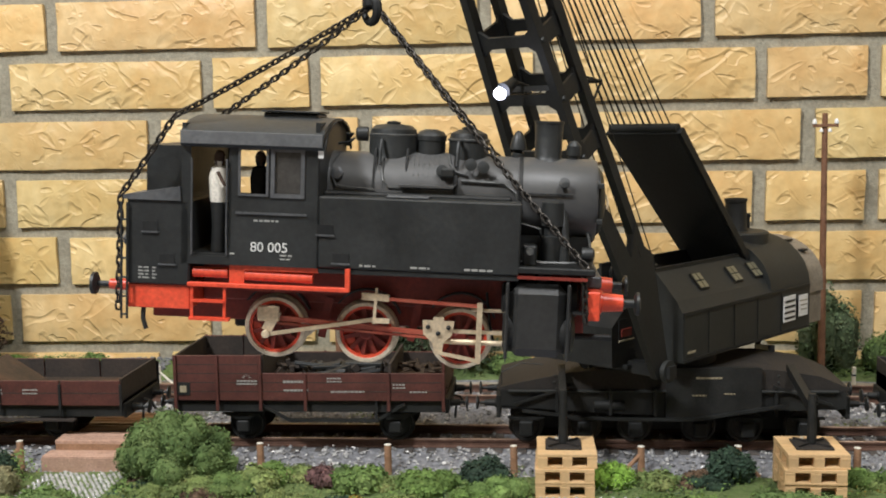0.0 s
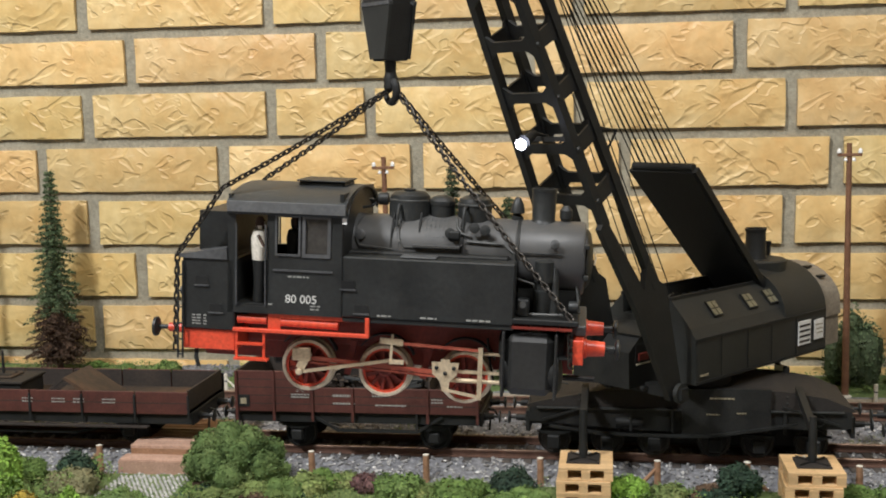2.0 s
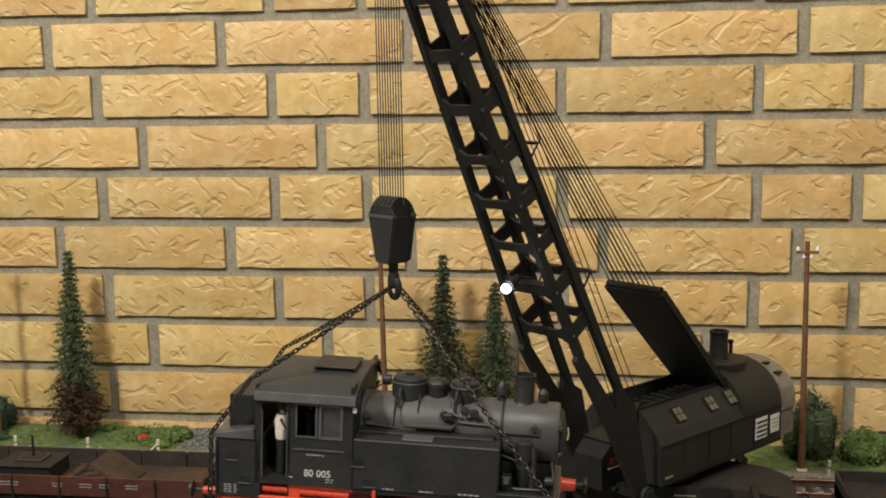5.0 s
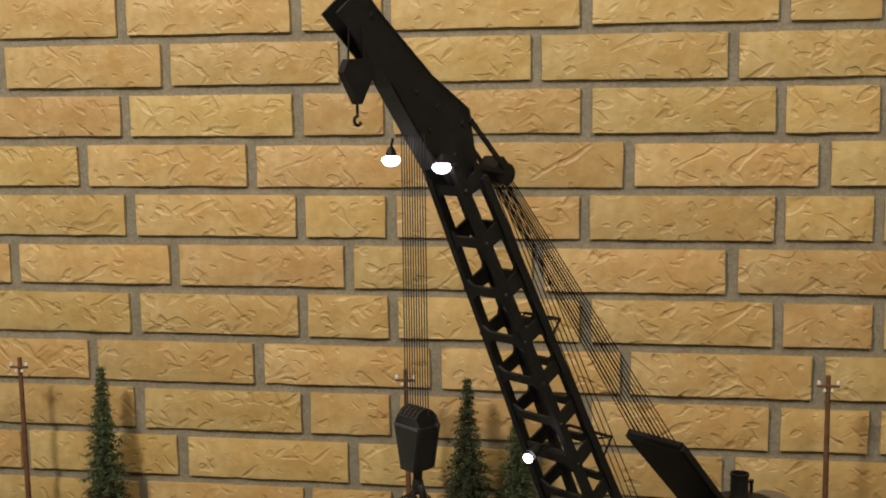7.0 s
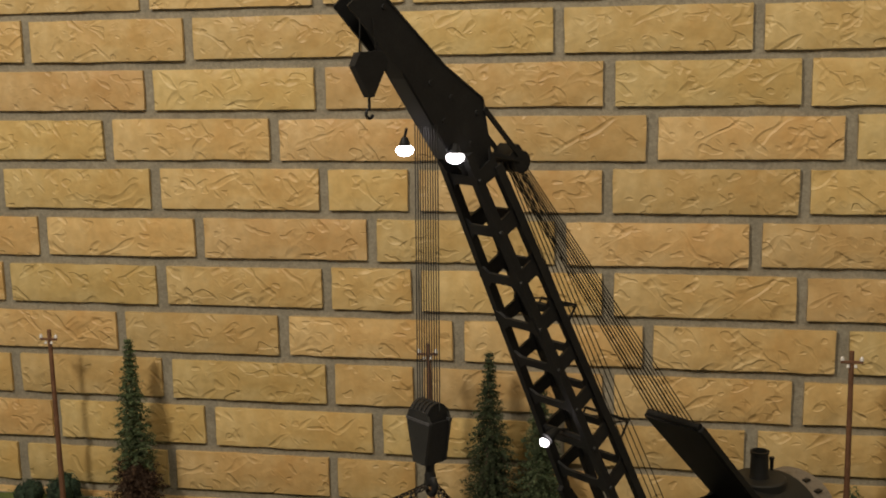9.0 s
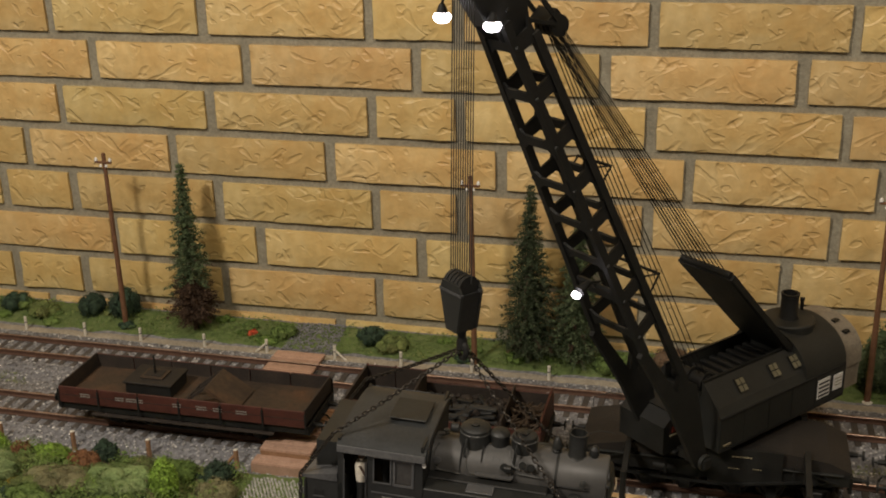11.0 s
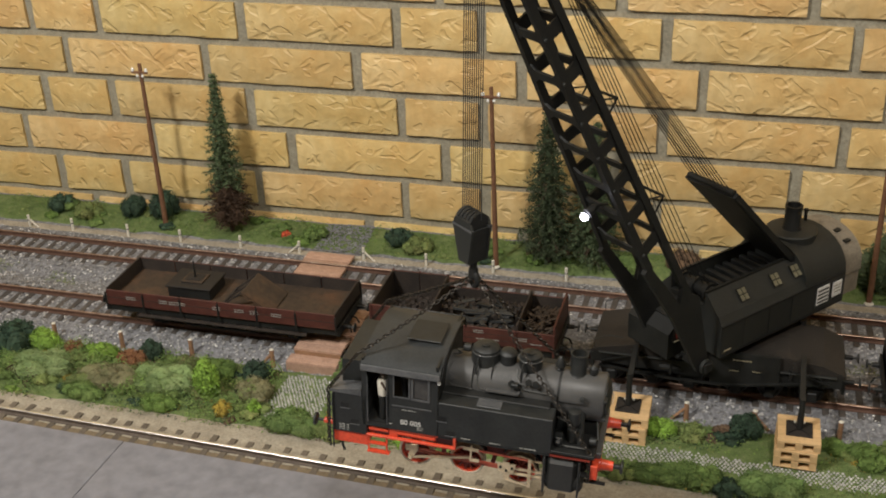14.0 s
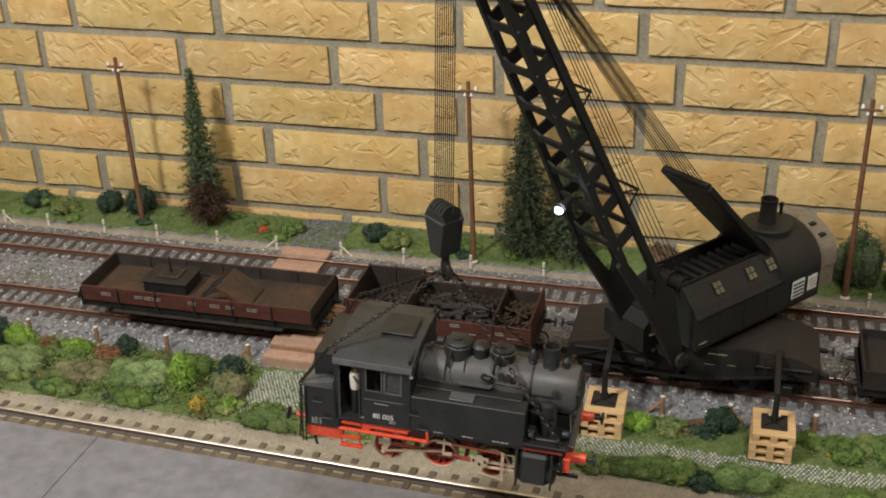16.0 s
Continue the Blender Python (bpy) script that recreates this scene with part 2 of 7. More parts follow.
def box(bm, x0, x1, y0, y1, z0, z1, bevel=0.0, m=None):
    made = bmesh.ops.create_cube(bm, size=1)["verts"]
    t = Matrix.Translation(((x0 + x1) / 2, (y0 + y1) / 2, (z0 + z1) / 2)) @ Matrix.Diagonal((abs(x1 - x0), abs(y1 - y0), abs(z1 - z0), 1))
    bmesh.ops.transform(bm, matrix=(m @ t) if m else t, verts=made)
    if bevel:
        edges = list({e for v in made for e in v.link_edges})
        bmesh.ops.bevel(bm, geom=edges, offset=bevel, segments=1, affect="EDGES")
    return bm


def rod(bm, a, b, r, r2=None, seg=8):
    a, b = Vector(a), Vector(b)
    q = (b - a).to_track_quat("Z", "Y").to_matrix().to_4x4()
    bmesh.ops.create_cone(bm, cap_ends=True, segments=seg, radius1=r, radius2=r if r2 is None else r2, depth=(b - a).length, matrix=Matrix.Translation((a + b) / 2) @ q)
    return bm


def bar(bm, a, b, w, h, up=(0, 0, 1)):
    """A flat bar from a to b; w across, h along up."""
    a, b, up = Vector(a), Vector(b), Vector(up)
    z = (b - a).normalized()
    x = z.cross(up).normalized()
    y = x.cross(z).normalized()
    rot = Matrix((x, y, z)).transposed().to_4x4()
    box(bm, -w / 2, w / 2, -h / 2, h / 2, -(b - a).length / 2, (b - a).length / 2, m=Matrix.Translation((a + b) / 2) @ rot)
    return bm


def prism(bm, outline, y0, y1, m=None):
    """An outline in x, z drawn out from y0 to y1."""
    a = [bm.verts.new((x, y0, z)) for x, z in outline]
    b = [bm.verts.new((x, y1, z)) for x, z in outline]
    k = len(outline)
    bm.faces.new(a), bm.faces.new(b[::-1])
    for i in range(k):
        bm.faces.new((a[i], b[i], b[(i + 1) % k], a[(i + 1) % k]))
    if m:
        bmesh.ops.transform(bm, matrix=m, verts=a + b)
    return bm


def lathe(bm, profile, seg=24, m=None, loop=False):
    """A turned body about z from radius, height pairs."""
    rings = []
    for r, z in profile:
        rings.append([bm.verts.new((max(r, 1e-5) * math.cos(2 * math.pi * i / seg), max(r, 1e-5) * math.sin(2 * math.pi * i / seg), z)) for i in range(seg)])
    for p, q in zip(rings, rings[1:]):
        for i in range(seg):
            bm.faces.new((p[i], p[(i + 1) % seg], q[(i + 1) % seg], q[i]))
    if loop:
        for i in range(seg):
            bm.faces.new((rings[-1][i], rings[-1][(i + 1) % seg], rings[0][(i + 1) % seg], rings[0][i]))
    else:
        bm.faces.new(rings[0][::-1]), bm.faces.new(rings[-1])
    if m:
        bmesh.ops.transform(bm, matrix=m, verts=[v for r in rings for v in r])
    return bm


def tube(bm, pts, r, seg=6):
    """One swept round bar along the points; r is a radius or one for each point."""
    pts = [Vector(p) for p in pts]
    rs = r if isinstance(r, (list, tuple)) else [r] * len(pts)
    rings, side = [], None
    for i, p in enumerate(pts):
        d = (pts[min(i + 1, len(pts) - 1)] - pts[max(i - 1, 0)]).normalized()
        if side is None:
            side = d.cross(Vector((0.31, 0.87, 0.39))).normalized()
        side = (side - d * side.dot(d)).normalized()
        up = d.cross(side)
        rings.append([bm.verts.new(p + (side * math.cos(2 * math.pi * k / seg) + up * math.sin(2 * math.pi * k / seg)) * rs[i]) for k in range(seg)])
    for a, b in zip(rings, rings[1:]):
        for k in range(seg):
            bm.faces.new((a[k], a[(k + 1) % seg], b[(k + 1) % seg], b[k]))
    bm.faces.new(rings[0][::-1]), bm.faces.new(rings[-1])
    return bm


def B():
    return bmesh.new()


def many_boxes(name, rows, material):
    """One mesh of many small boxes: rows of a matrix and three half sizes."""
    vs, fs = [], []
    for m, hx, hy, hz in rows:
        k = len(vs)
        vs += [tuple(m @ Vector((a * hx, b * hy, c * hz))) for a in (-1, 1) for b in (-1, 1) for c in (-1, 1)]
        fs += [tuple(k + i for i in f) for f in ((0, 1, 3, 2), (4, 6, 7, 5), (0, 4, 5, 1), (2, 3, 7, 6), (0, 2, 6, 4), (1, 5, 7, 3))]
    me = bpy.data.meshes.new(name)
    me.from_pydata(vs, [], fs)
    me.materials.append(material)
    return me

# ---------- brick wall ----------
WALL_Y = 1.42
COURSE, JOINT_H, JOINT_V, BASE_Z = 0.0705, 0.0135, 0.016, 0.26


def brick_wall():
    wall = part("wall_north", box(B(), -1.75, 1.55, WALL_Y + 0.0075, WALL_Y + 0.13, -0.12, 1.9), M_MORTAR)
    tagged(wall, "wall of yellow hand-formed bricks with wide grey joints", "brick wall", kind="structure")
    rnd = random.Random(5)
    odd = [-1.57, -1.445, -1.19, -0.931, -0.807, -0.560, -0.308, -0.180, 0.086, 0.337, 0.462, 0.718, 0.84, 1.095, 1.35]
    second = [-1.508, -1.252, -0.984, -0.745, -0.497, -0.241, 0.021, 0.276, 0.532, 0.788, 1.043, 1.299]
    fourth = [-1.640, -1.385, -1.129, -0.875, -0.628, -0.376, -0.120, 0.142, 0.390, 0.646, 0.901, 1.157]
    for k in range(-4, 19):
        if k % 2:
            ends = [x + rnd.uniform(-0.0015, 0.0015) for x in odd]
        else:
            ends = [x + rnd.uniform(-0.0015, 0.0015) for x in (fourth if k % 4 == 0 else second)]
        z = BASE_Z + COURSE * k
        for left, right in zip(ends, ends[1:]):
            x0, x1 = left + JOINT_V + rnd.uniform(-0.002, 0.002), right
            z0, z1 = z + rnd.uniform(-0.0012, 0.0012), z + COURSE - JOINT_H + rnd.uniform(-0.0015, 0.0015)
            cx, cz = (x0 + x1) / 2, (z0 + z1) / 2
            nx, nz = 13, 4
            bm = B()
            front = []
            for j in range(nz + 1):
                row = []
                for i in range(nx + 1):
                    u, v = i / nx, j / nz
                    x, zz = x0 + (x1 - x0) * u, z0 + (z1 - z0) * v
                    rim = i in (0, nx) or j in (0, nz)
                    wob = 0.0011 * noise.noise((x * 40, zz * 40, k * 3.1))
                    if i in (0, nx):
                        x += wob
                    if j in (0, nz):
                        zz += wob
                    y = WALL_Y + (0.0022 if rim else 0) + 0.0022 * noise.noise((x * 22 + k, zz * 45, cx * 9))
                    row.append(bm.verts.new((x - cx, y - WALL_Y, zz - cz)))
                front.append(row)
            for j in range(nz):
                for i in range(nx):
                    bm.faces.new((front[j][i], front[j][i + 1], front[j + 1][i + 1], front[j + 1][i]))
            ring = front[0] + [r[-1] for r in front[1:]] + front[-1][-2::-1] + [r[0] for r in front[-2:0:-1]]
            back = [bm.verts.new((v.co.x, 0.014, v.co.z)) for v in ring]
            for i in range(len(ring)):
                bm.faces.new((ring[i], back[i], back[(i + 1) % len(ring)], ring[(i + 1) % len(ring)]))
            part("brick", bm, M_BRICK, wall, smooth=True, at=Matrix.Translation((cx, WALL_Y, cz)))


brick_wall()

# the rest of the room: plain walls, ceiling and floor, out of sight
M_PLASTER = mat("plaster", [(0.55, 0.5, 0.42), (0.62, 0.57, 0.48)], rough=0.9, scale=8, bump=0.1)
for nm, b6 in (("wall_south", (-3.2, 3.2, -2.6, -2.5, -0.9, 2.6)), ("wall_west", (-3.3, -3.2, -2.6, 1.55, -0.9, 2.6)), ("wall_east", (3.2, 3.3, -2.6, 1.55, -0.9, 2.6)),
               ("ceiling", (-3.3, 3.3, -2.6, 1.56, 2.6, 2.7)), ("floor", (-3.3, 3.3, -2.6, 1.56, -1.0, -0.9)),
               ("wall_north_west", (-3.3, -1.75, WALL_Y + 0.01, WALL_Y + 0.13, -0.9, 2.6)), ("wall_north_east", (1.55, 3.3, WALL_Y + 0.01, WALL_Y + 0.13, -0.9, 2.6)),
               ("wall_north_top", (-1.75, 1.55, WALL_Y + 0.01, WALL_Y + 0.13, 1.9, 2.6))):
    tagged(part(nm, box(B(), *b6), M_PLASTER), "plain pale plaster surface of the room", "room wall", kind="structure")

# ---------- ground ----------
RAIL_Z = 0.027
MID_Y, BACK_Y, FRONT_Y = 1.097, 1.261, 0.8045
SKEW = -0.030  # the front track and board edge run at a slight angle to the wall


def ground_z(x, y):
    """Height of the layout's ground: shoulders of ballast, low verge in front, bank at the wall."""
    z = 0.010
    for c, top in ((MID_Y, 0.019), (BACK_Y, 0.019)):
        d = abs(y - c)
        z = max(z, top if d < 0.05 else top - (d - 0.05) * 0.32)
    if y < 0.9:
        z = 0.010
    if y > 1.325:
        z = 0.016 + min(1, (y - 1.325) / 0.06) * 0.010
    return z + 0.0016 * noise.noise((x * 18, y * 18, 2.0))


def strip(name, x0, x1, y0, y1, material, label, category, lift=0.0, step=0.012, cut=None):
    bm = B()
    nx, ny = int((x1 - x0) / step), max(2, int((y1 - y0) / step))
    grid = [[bm.verts.new((x0 + (x1 - x0) * i / nx, y0 + (y1 - y0) * j / ny, 0)) for i in range(nx + 1)] for j in range(ny + 1)]
    for row in grid:
        for v in row:
            v.co.z = ground_z(v.co.x, v.co.y) + lift
    for j in range(ny):
        for i in range(nx):
            bm.faces.new((grid[j][i], grid[j][i + 1], grid[j + 1][i + 1], grid[j + 1][i]))
    return tagged(part(name, bm, material, smooth=True), label, category, kind="structure")


EDGE = pose(0, 0.8025, 0, 0, 0, math.degrees(SKEW))
tagged(part("layout_board", box(B(), -1.9, 1.75, 0.72, 1.418, -0.9, 0.004), M_MORTAR), "board that carries the model landscape", "board", kind="structure")
strip("ground", -1.9, 1.75, 0.716, 1.424, M_BALLAST, "grey crushed-stone ballast ground of the layout", "ballast ground")
tagged(part("front_board", box(B(), -0.4712, 1.9, -1.15, 0, -0.9, 0.021, 0.0005, EDGE), M_GREYBOARD), "smooth grey board along the layout's front edge", "board", kind="structure")
tagged(part("front_board", box(B(), -2.2, -0.4719, -1.15, 0, -0.9, 0.021, 0.0005, EDGE), M_GREYBOARD), "smooth grey board along the layout's front edge", "board", kind="structure")


# ---------- tracks ----------
def track(y, x0, x1, label, rail_z=RAIL_Z, pitch=0.0202, head=M_RAILTOP, side_paint=M_RAIL, wood=M_SLEEPER, turn=0.0, half=0.0405):
    t = thing("track", pose(0, y, 0, 0, 0, turn), label, "railway track", "tracks", "structure")
    for side in (-1, 1):
        c = side * 0.0235
        prof = [(-0.0035, 0.0), (0.0035, 0.0), (0.0035, 0.0008), (0.0008, 0.0016), (0.0008, 0.0048), (0.0018, 0.0054), (0.0018, 0.0068), (-0.0018, 0.0068), (-0.0018, 0.0054), (-0.0008, 0.0048), (-0.0008, 0.0016), (-0.0035, 0.0008)]
        bm = B()
        a = [bm.verts.new((x0, c + p, rail_z - 0.007 + q)) for p, q in prof]
        b = [bm.verts.new((x1, c + p, rail_z - 0.007 + q)) for p, q in prof]
        for i in range(len(prof)):
            bm.faces.new((a[i], b[i], b[(i + 1) % len(prof)], a[(i + 1) % len(prof)]))
        rail = part("rail", bm, side_paint, t)
        part("rail_head", box(B(), x0, x1, c - 0.0016, c + 0.0016, rail_z - 0.0001, rail_z + 0.0007, 0.0004), head, rail, "worn bright rail head")
    rnd = random.Random(int(y * 1000))
    me = mesh_of("sleeper", box(B(), -0.0042, 0.0042, -half, half, -0.006, 0, 0.0006), wood)
    n = int((x1 - x0) / pitch)
    for i in range(n):
        ob = new("sleeper", me)
        ob.parent = t
        ob.matrix_basis = pose(x0 + (i + 0.5) * pitch + rnd.uniform(-0.0008, 0.0008), rnd.uniform(-0.001, 0.001), rail_z - 0.0068, 0, 0, rnd.uniform(-1.5, 1.5))
    return t


track(MID_Y, -1.45, 1.2, "rusty railway track on dark wooden sleepers in ballast")
track(BACK_Y, -1.45, 1.2, "rusty railway track along the wall, wooden sleepers")
track(FRONT_Y, -1.1, 1.0, "railway track with polished rails sunk in sand", rail_z=0.019, pitch=0.0238, head=M_POLISHED, side_paint=M_RAILGREY, wood=M_OLDSLEEPER, turn=math.degrees(SKEW), half=0.0475)

# ---------- tank locomotive hanging in chains ----------
LOCO = pose(-0.0033, 0.675, 0.2092, 0, 2.95, 1.6) @ Matrix.Scale(1.075, 4)


def text_mesh(words, size):
    cu = bpy.data.curves.new("words", "FONT")
    cu.body, cu.size, cu.extrude, cu.align_x, cu.align_y = words, size, 0.00015, "CENTER", "CENTER"
    ob = bpy.data.objects.new("words", cu)
    scene.collection.objects.link(ob)
    me = bpy.data.meshes.new_from_object(ob.evaluated_get(bpy.context.evaluated_depsgraph_get()))
    bpy.data.objects.remove(ob)
    bpy.data.curves.remove(cu)
    me.materials.clear()
    me.materials.append(M_LETTER)
    return me


def bars(bm, x0, x1, y, z, rows, h=0.0011, gap=0.0022, seed=0, m=None):
    """Small lines of unreadable lettering on a face that looks along -y."""
    rnd = random.Random(seed)
    for r in range(rows):
        x = x0
        while x < x1 - 0.0005:
            w = min(rnd.uniform(0.0012, 0.0034), x1 - x)
            box(bm, x, x + w, y - 0.0003, y, z - r * gap, z - r * gap + h, m=m)
            x += w + 0.0007
    return bm


def buffer(parent, x, y, z, direction, colour, disc_r=0.0055, stem_r=0.0040, length=0.0135):
    q = Matrix.Translation((x, y, z)) @ pose(0, 0, 0, 0, 90 * direction, 0)
    b = part("buffer", lathe(B(), [(stem_r * 1.2, 0), (stem_r * 1.2, 0.0015), (stem_r, 0.002), (stem_r * 0.85, length * 0.6)], 16, q), colour, parent, smooth=True)
    part("buffer_rod", lathe(B(), [(stem_r * 0.45, length * 0.6), (stem_r * 0.45, length * 0.9)], 12, q), M_BLACK, b, smooth=True)
    part("buffer_disc", lathe(B(), [(disc_r * 0.6, length * 0.88), (disc_r, length * 0.93), (disc_r, length), (disc_r * 0.5, length + 0.0006)], 20, q), M_BLACK, b, "black buffer disc", smooth=True)
    return b


def loco():
    L = thing("tank_locomotive", LOCO, "black model tank steam engine with red running gear hanging in chains", "locomotive")
    W = 0.044
    # --- bunker at the rear
    bk = part("bunker", box(B(), -0.104, -0.0745, -W, W, 0.018, 0.058, 0.0008), M_BLACK, L)
    for z in (0.043, 0.028):
        x = -0.0965 if z > 0.04 else -0.0885
        # no hole is cut: a darker plate stands in for the recess's shade
        part("step_recess_shade", box(B(), x, x + 0.007, -W - 0.0003, -W + 0.0005, z, z + 0.0045), M_CRANE, bk)
        part("step_lip", box(B(), x - 0.0006, x + 0.0076, -W - 0.0009, -W, z - 0.0008, z - 0.0001), M_BOILER, bk)
    part("lettering", bars(bars(B(), -0.0985, -0.0935, -W, 0.0255, 4, 0.0007, 0.0016, 3), -0.092, -0.0895, -W, 0.0255, 4, 0.0007, 0.0016, 4), M_OLDWHITE, bk, "small white unreadable lettering")
    part("coal_hopper", prism(B(), [(-0.0985, 0.058), (-0.0985, 0.0825), (-0.080, 0.0825), (-0.0765, 0.058)], -0.032, 0.032), M_BLACK, L)
    part("bunker_ledge", prism(B(), [(-0.1055, 0.0575), (-0.1055, 0.0595), (-0.079, 0.064), (-0.0785, 0.0575)], -W - 0.001, W + 0.001), M_BOILER, L, "sooty sheet-metal ledge")
    for y in (-0.034, 0.034):
        part("tail_lamp", lathe(B(), [(0.0026, 0), (0.0028, 0.001), (0.0028, 0.004), (0.002, 0.005)], 14, Matrix.Translation((-0.1035, y, 0.0375)) @ pose(0, 0, 0, 0, -90, 0)), M_BOILER, L, smooth=True)
    # --- cab: sides with real openings
    cab = part("cab", box(B(), -0.0165, -0.0145, -W + 0.0005, W - 0.0005, 0.0285, 0.0955), M_BLACK, L)
    part("rear_wall", box(B(), -0.0785, -0.0768, -W + 0.001, W - 0.001, 0.0285, 0.0935), M_BLACK, cab)
    part("cab_floor", box(B(), -0.0768, -0.0165, -W + 0.001, W - 0.001, 0.0290, 0.0335), M_CRANE, cab)
    # low far door and dark backhead block are added to keep the cab dark
    part("added_cab_door", box(B(), -0.0745, -0.0558, W - 0.0030, W - 0.0016, 0.0325, 0.0560), M_CRANE, cab, "low black door added to darken the cab")
    part("boiler_backhead", box(B(), -0.0285, -0.0166, -0.028, 0.034, 0.0336, 0.0800, 0.003), M_CRANE, cab)
    for s in (-1, 1):
        ya, yb = (s * W, s * (W - 0.0014))
        side = B()
        for x0, x1, z0, z1 in ((-0.0785, -0.0740, 0.0285, 0.0905), (-0.0740, -0.0564, 0.0835, 0.0905), (-0.0740, -0.0564, 0.0285, 0.0325), (-0.0564, -0.0515, 0.0285, 0.0905),
                               (-0.0515, -0.0150, 0.0285, 0.0615), (-0.0515, -0.0150, 0.0828, 0.0905), (-0.0382, -0.0360, 0.0615, 0.0828), (-0.0219, -0.0150, 0.0615, 0.0828)):
            box(side, x0, x1, min(ya, yb), max(ya, yb), z0, z1)
        bmesh.ops.remove_doubles(side, verts=side.verts[:], dist=1e-6)
        sd = part("cab_side", side, M_BLACK, cab)
        fr = B()
        for x0, x1, z0, z1 in ((-0.0519, -0.0378, 0.0820, 0.0832), (-0.0519, -0.0378, 0.0609, 0.0620), (-0.0519, -0.0508, 0.0620, 0.0820), (-0.0389, -0.0378, 0.0620, 0.0820),
                               (-0.0368, -0.0211, 0.0816, 0.0836), (-0.0368, -0.0211, 0.0605, 0.0624), (-0.0368, -0.0350, 0.0624, 0.0816), (-0.0229, -0.0211, 0.0624, 0.0816)):
            box(fr, x0, x1, ya - 0.0007 if s < 0 else ya, ya if s < 0 else ya + 0.0007, z0, z1)
        part("window_frame", fr, M_BOILER, sd, "sooty grey raised window frame")
        part("window_pane", box(B(), -0.0350, -0.0229, s * (W - 0.0009), s * (W - 0.0005), 0.0624, 0.0816), M_PANE, sd, "dusty glass pane")
        for x in (-0.0733, -0.0570):
            part("handrail", tube(B(), [(x, s * (W + 0.0006), 0.033), (x, s * (W + 0.0012), 0.045), (x, s * (W + 0.0012), 0.0775)], 0.0005), M_BOILER, sd)
        part("window_ledge", box(B(), -0.0530, -0.0200, s * W - 0.0008, s * W + 0.0008, 0.0525, 0.0535), M_BOILER, sd)
    # roof: arc with drip strip along the eaves
    arc = [(-0.0462, 0.0840), (-0.0455, 0.0900), (-0.040, 0.0926), (-0.030, 0.0952), (-0.016, 0.0971), (0, 0.0977)]
    arc = arc + [(-y, z) for y, z in arc[-2::-1]]
    inner = [(y * 0.965, z - 0.0012) for y, z in arc[::-1]]
    roof = part("cab_roof", prism(B(), [(y, z) for y, z in arc + inner], -0.0785, -0.0125, Matrix(((0, 1, 0, 0), (1, 0, 0, 0), (0, 0, 1, 0), (0, 0, 0, 1)))), M_ROOF, L, "sooty grey arched cab roof", smooth=True)
    part("roof_ventilator", box(B(), -0.047, -0.0205, -0.014, 0.014, 0.0960, 0.0995, 0.0008), M_BLACK, roof)
    part("ventilator_lid", box(B(), -0.048, -0.0195, -0.0155, 0.0155, 0.0996, 0.1005, 0.0004), M_BLACK, roof)
    for s in (-1, 1):
        part("eave_panel", box(B(), -0.0783, -0.0128, *sorted((s * 0.0466, s * 0.0472)), 0.0842, 0.0902, 0.0002), M_EAVE, roof, "paler grey eave panel")
    ring = B()
    tube(ring, [(-0.0122, 0.0435 * math.cos(math.pi * k / 16), 0.0815 + 0.0152 * math.sin(math.pi * k / 16)) for k in range(17)], 0.0007, 6)
    part("roof_rim", ring, M_CRANE, roof)
    # plain white marker plate that gives off no light
    part("marker_plate", box(B(), -0.0150, -0.0127, -W - 0.0006, -W + 0.0012, 0.0794, 0.0839), M_MARK, cab, "small white marker plate")
    # --- boiler and mountings
    ax = Matrix.Translation((0, 0, 0.0613)) @ pose(0, 0, 0, 0, 90, 0)
    r = 0.0205
    boiler = part("boiler", lathe(B(), [(r, -0.0165), (r, 0.0765), (r + 0.0004, 0.0768), (r + 0.0004, 0.078), (r, 0.0785), (r, 0.1135), (r - 0.001, 0.1150), (r - 0.006, 0.1155)], 40, ax), M_BARREL, L, "sooty grey boiler barrel", smooth=True)
    for x in (0.012, 0.046, 0.077):
        part("boiler_band", lathe(B(), [(r + 0.0002, x), (r + 0.0005, x + 0.0002), (r + 0.0005, x + 0.0018), (r + 0.0002, x + 0.002)], 40, ax), M_CRANE, boiler, smooth=True)
    part("smokebox_door", lathe(B(), [(0.0165, 0.1150), (0.0165, 0.1162), (0.014, 0.1180), (0.006, 0.1195), (0.0, 0.1198)], 32, ax), M_BLACK, boiler, smooth=True)
    part("door_handle", tube(B(), [(0.1205, -0.004, 0.0583), (0.1212, 0.0, 0.0613), (0.1205, 0.004, 0.0643)], 0.0006), M_STEEL, boiler)
    for z, y in ((0.070, -0.0175), (0.053, -0.0175)):
        part("door_hinge", box(B(), 0.1145, 0.1175, y - 0.003, y + 0.004, z - 0.0012, z + 0.0012, 0.0003), M_BLACK, boiler)

    def dome(name, x, rad, top, profile):
        base = 0.0613 + math.sqrt(max(0, r * r - rad * rad)) - 0.001
        h = top - base
        return part(name, lathe(B(), [(rad * a, base + h * b) for a, b in profile], 28, Matrix.Translation((x, 0, 0))), M_BLACK, boiler, smooth=True)

    steam = dome("steam_dome", 0.0149, 0.0115, 0.0958, [(1.12, -0.05), (1.03, 0.08), (1.04, 0.66), (0.97, 0.86), (0.78, 0.96), (0.35, 1.0)])
    part("safety_valve", lathe(B(), [(0.0034, 0), (0.0036, 0.001), (0.0036, 0.0052), (0.0028, 0.0060)], 14, Matrix.Translation((0.0025, -0.001, 0.0905)) @ pose(0, 0, 0, 0, -90, 0)), M_BLACK, steam, smooth=True)
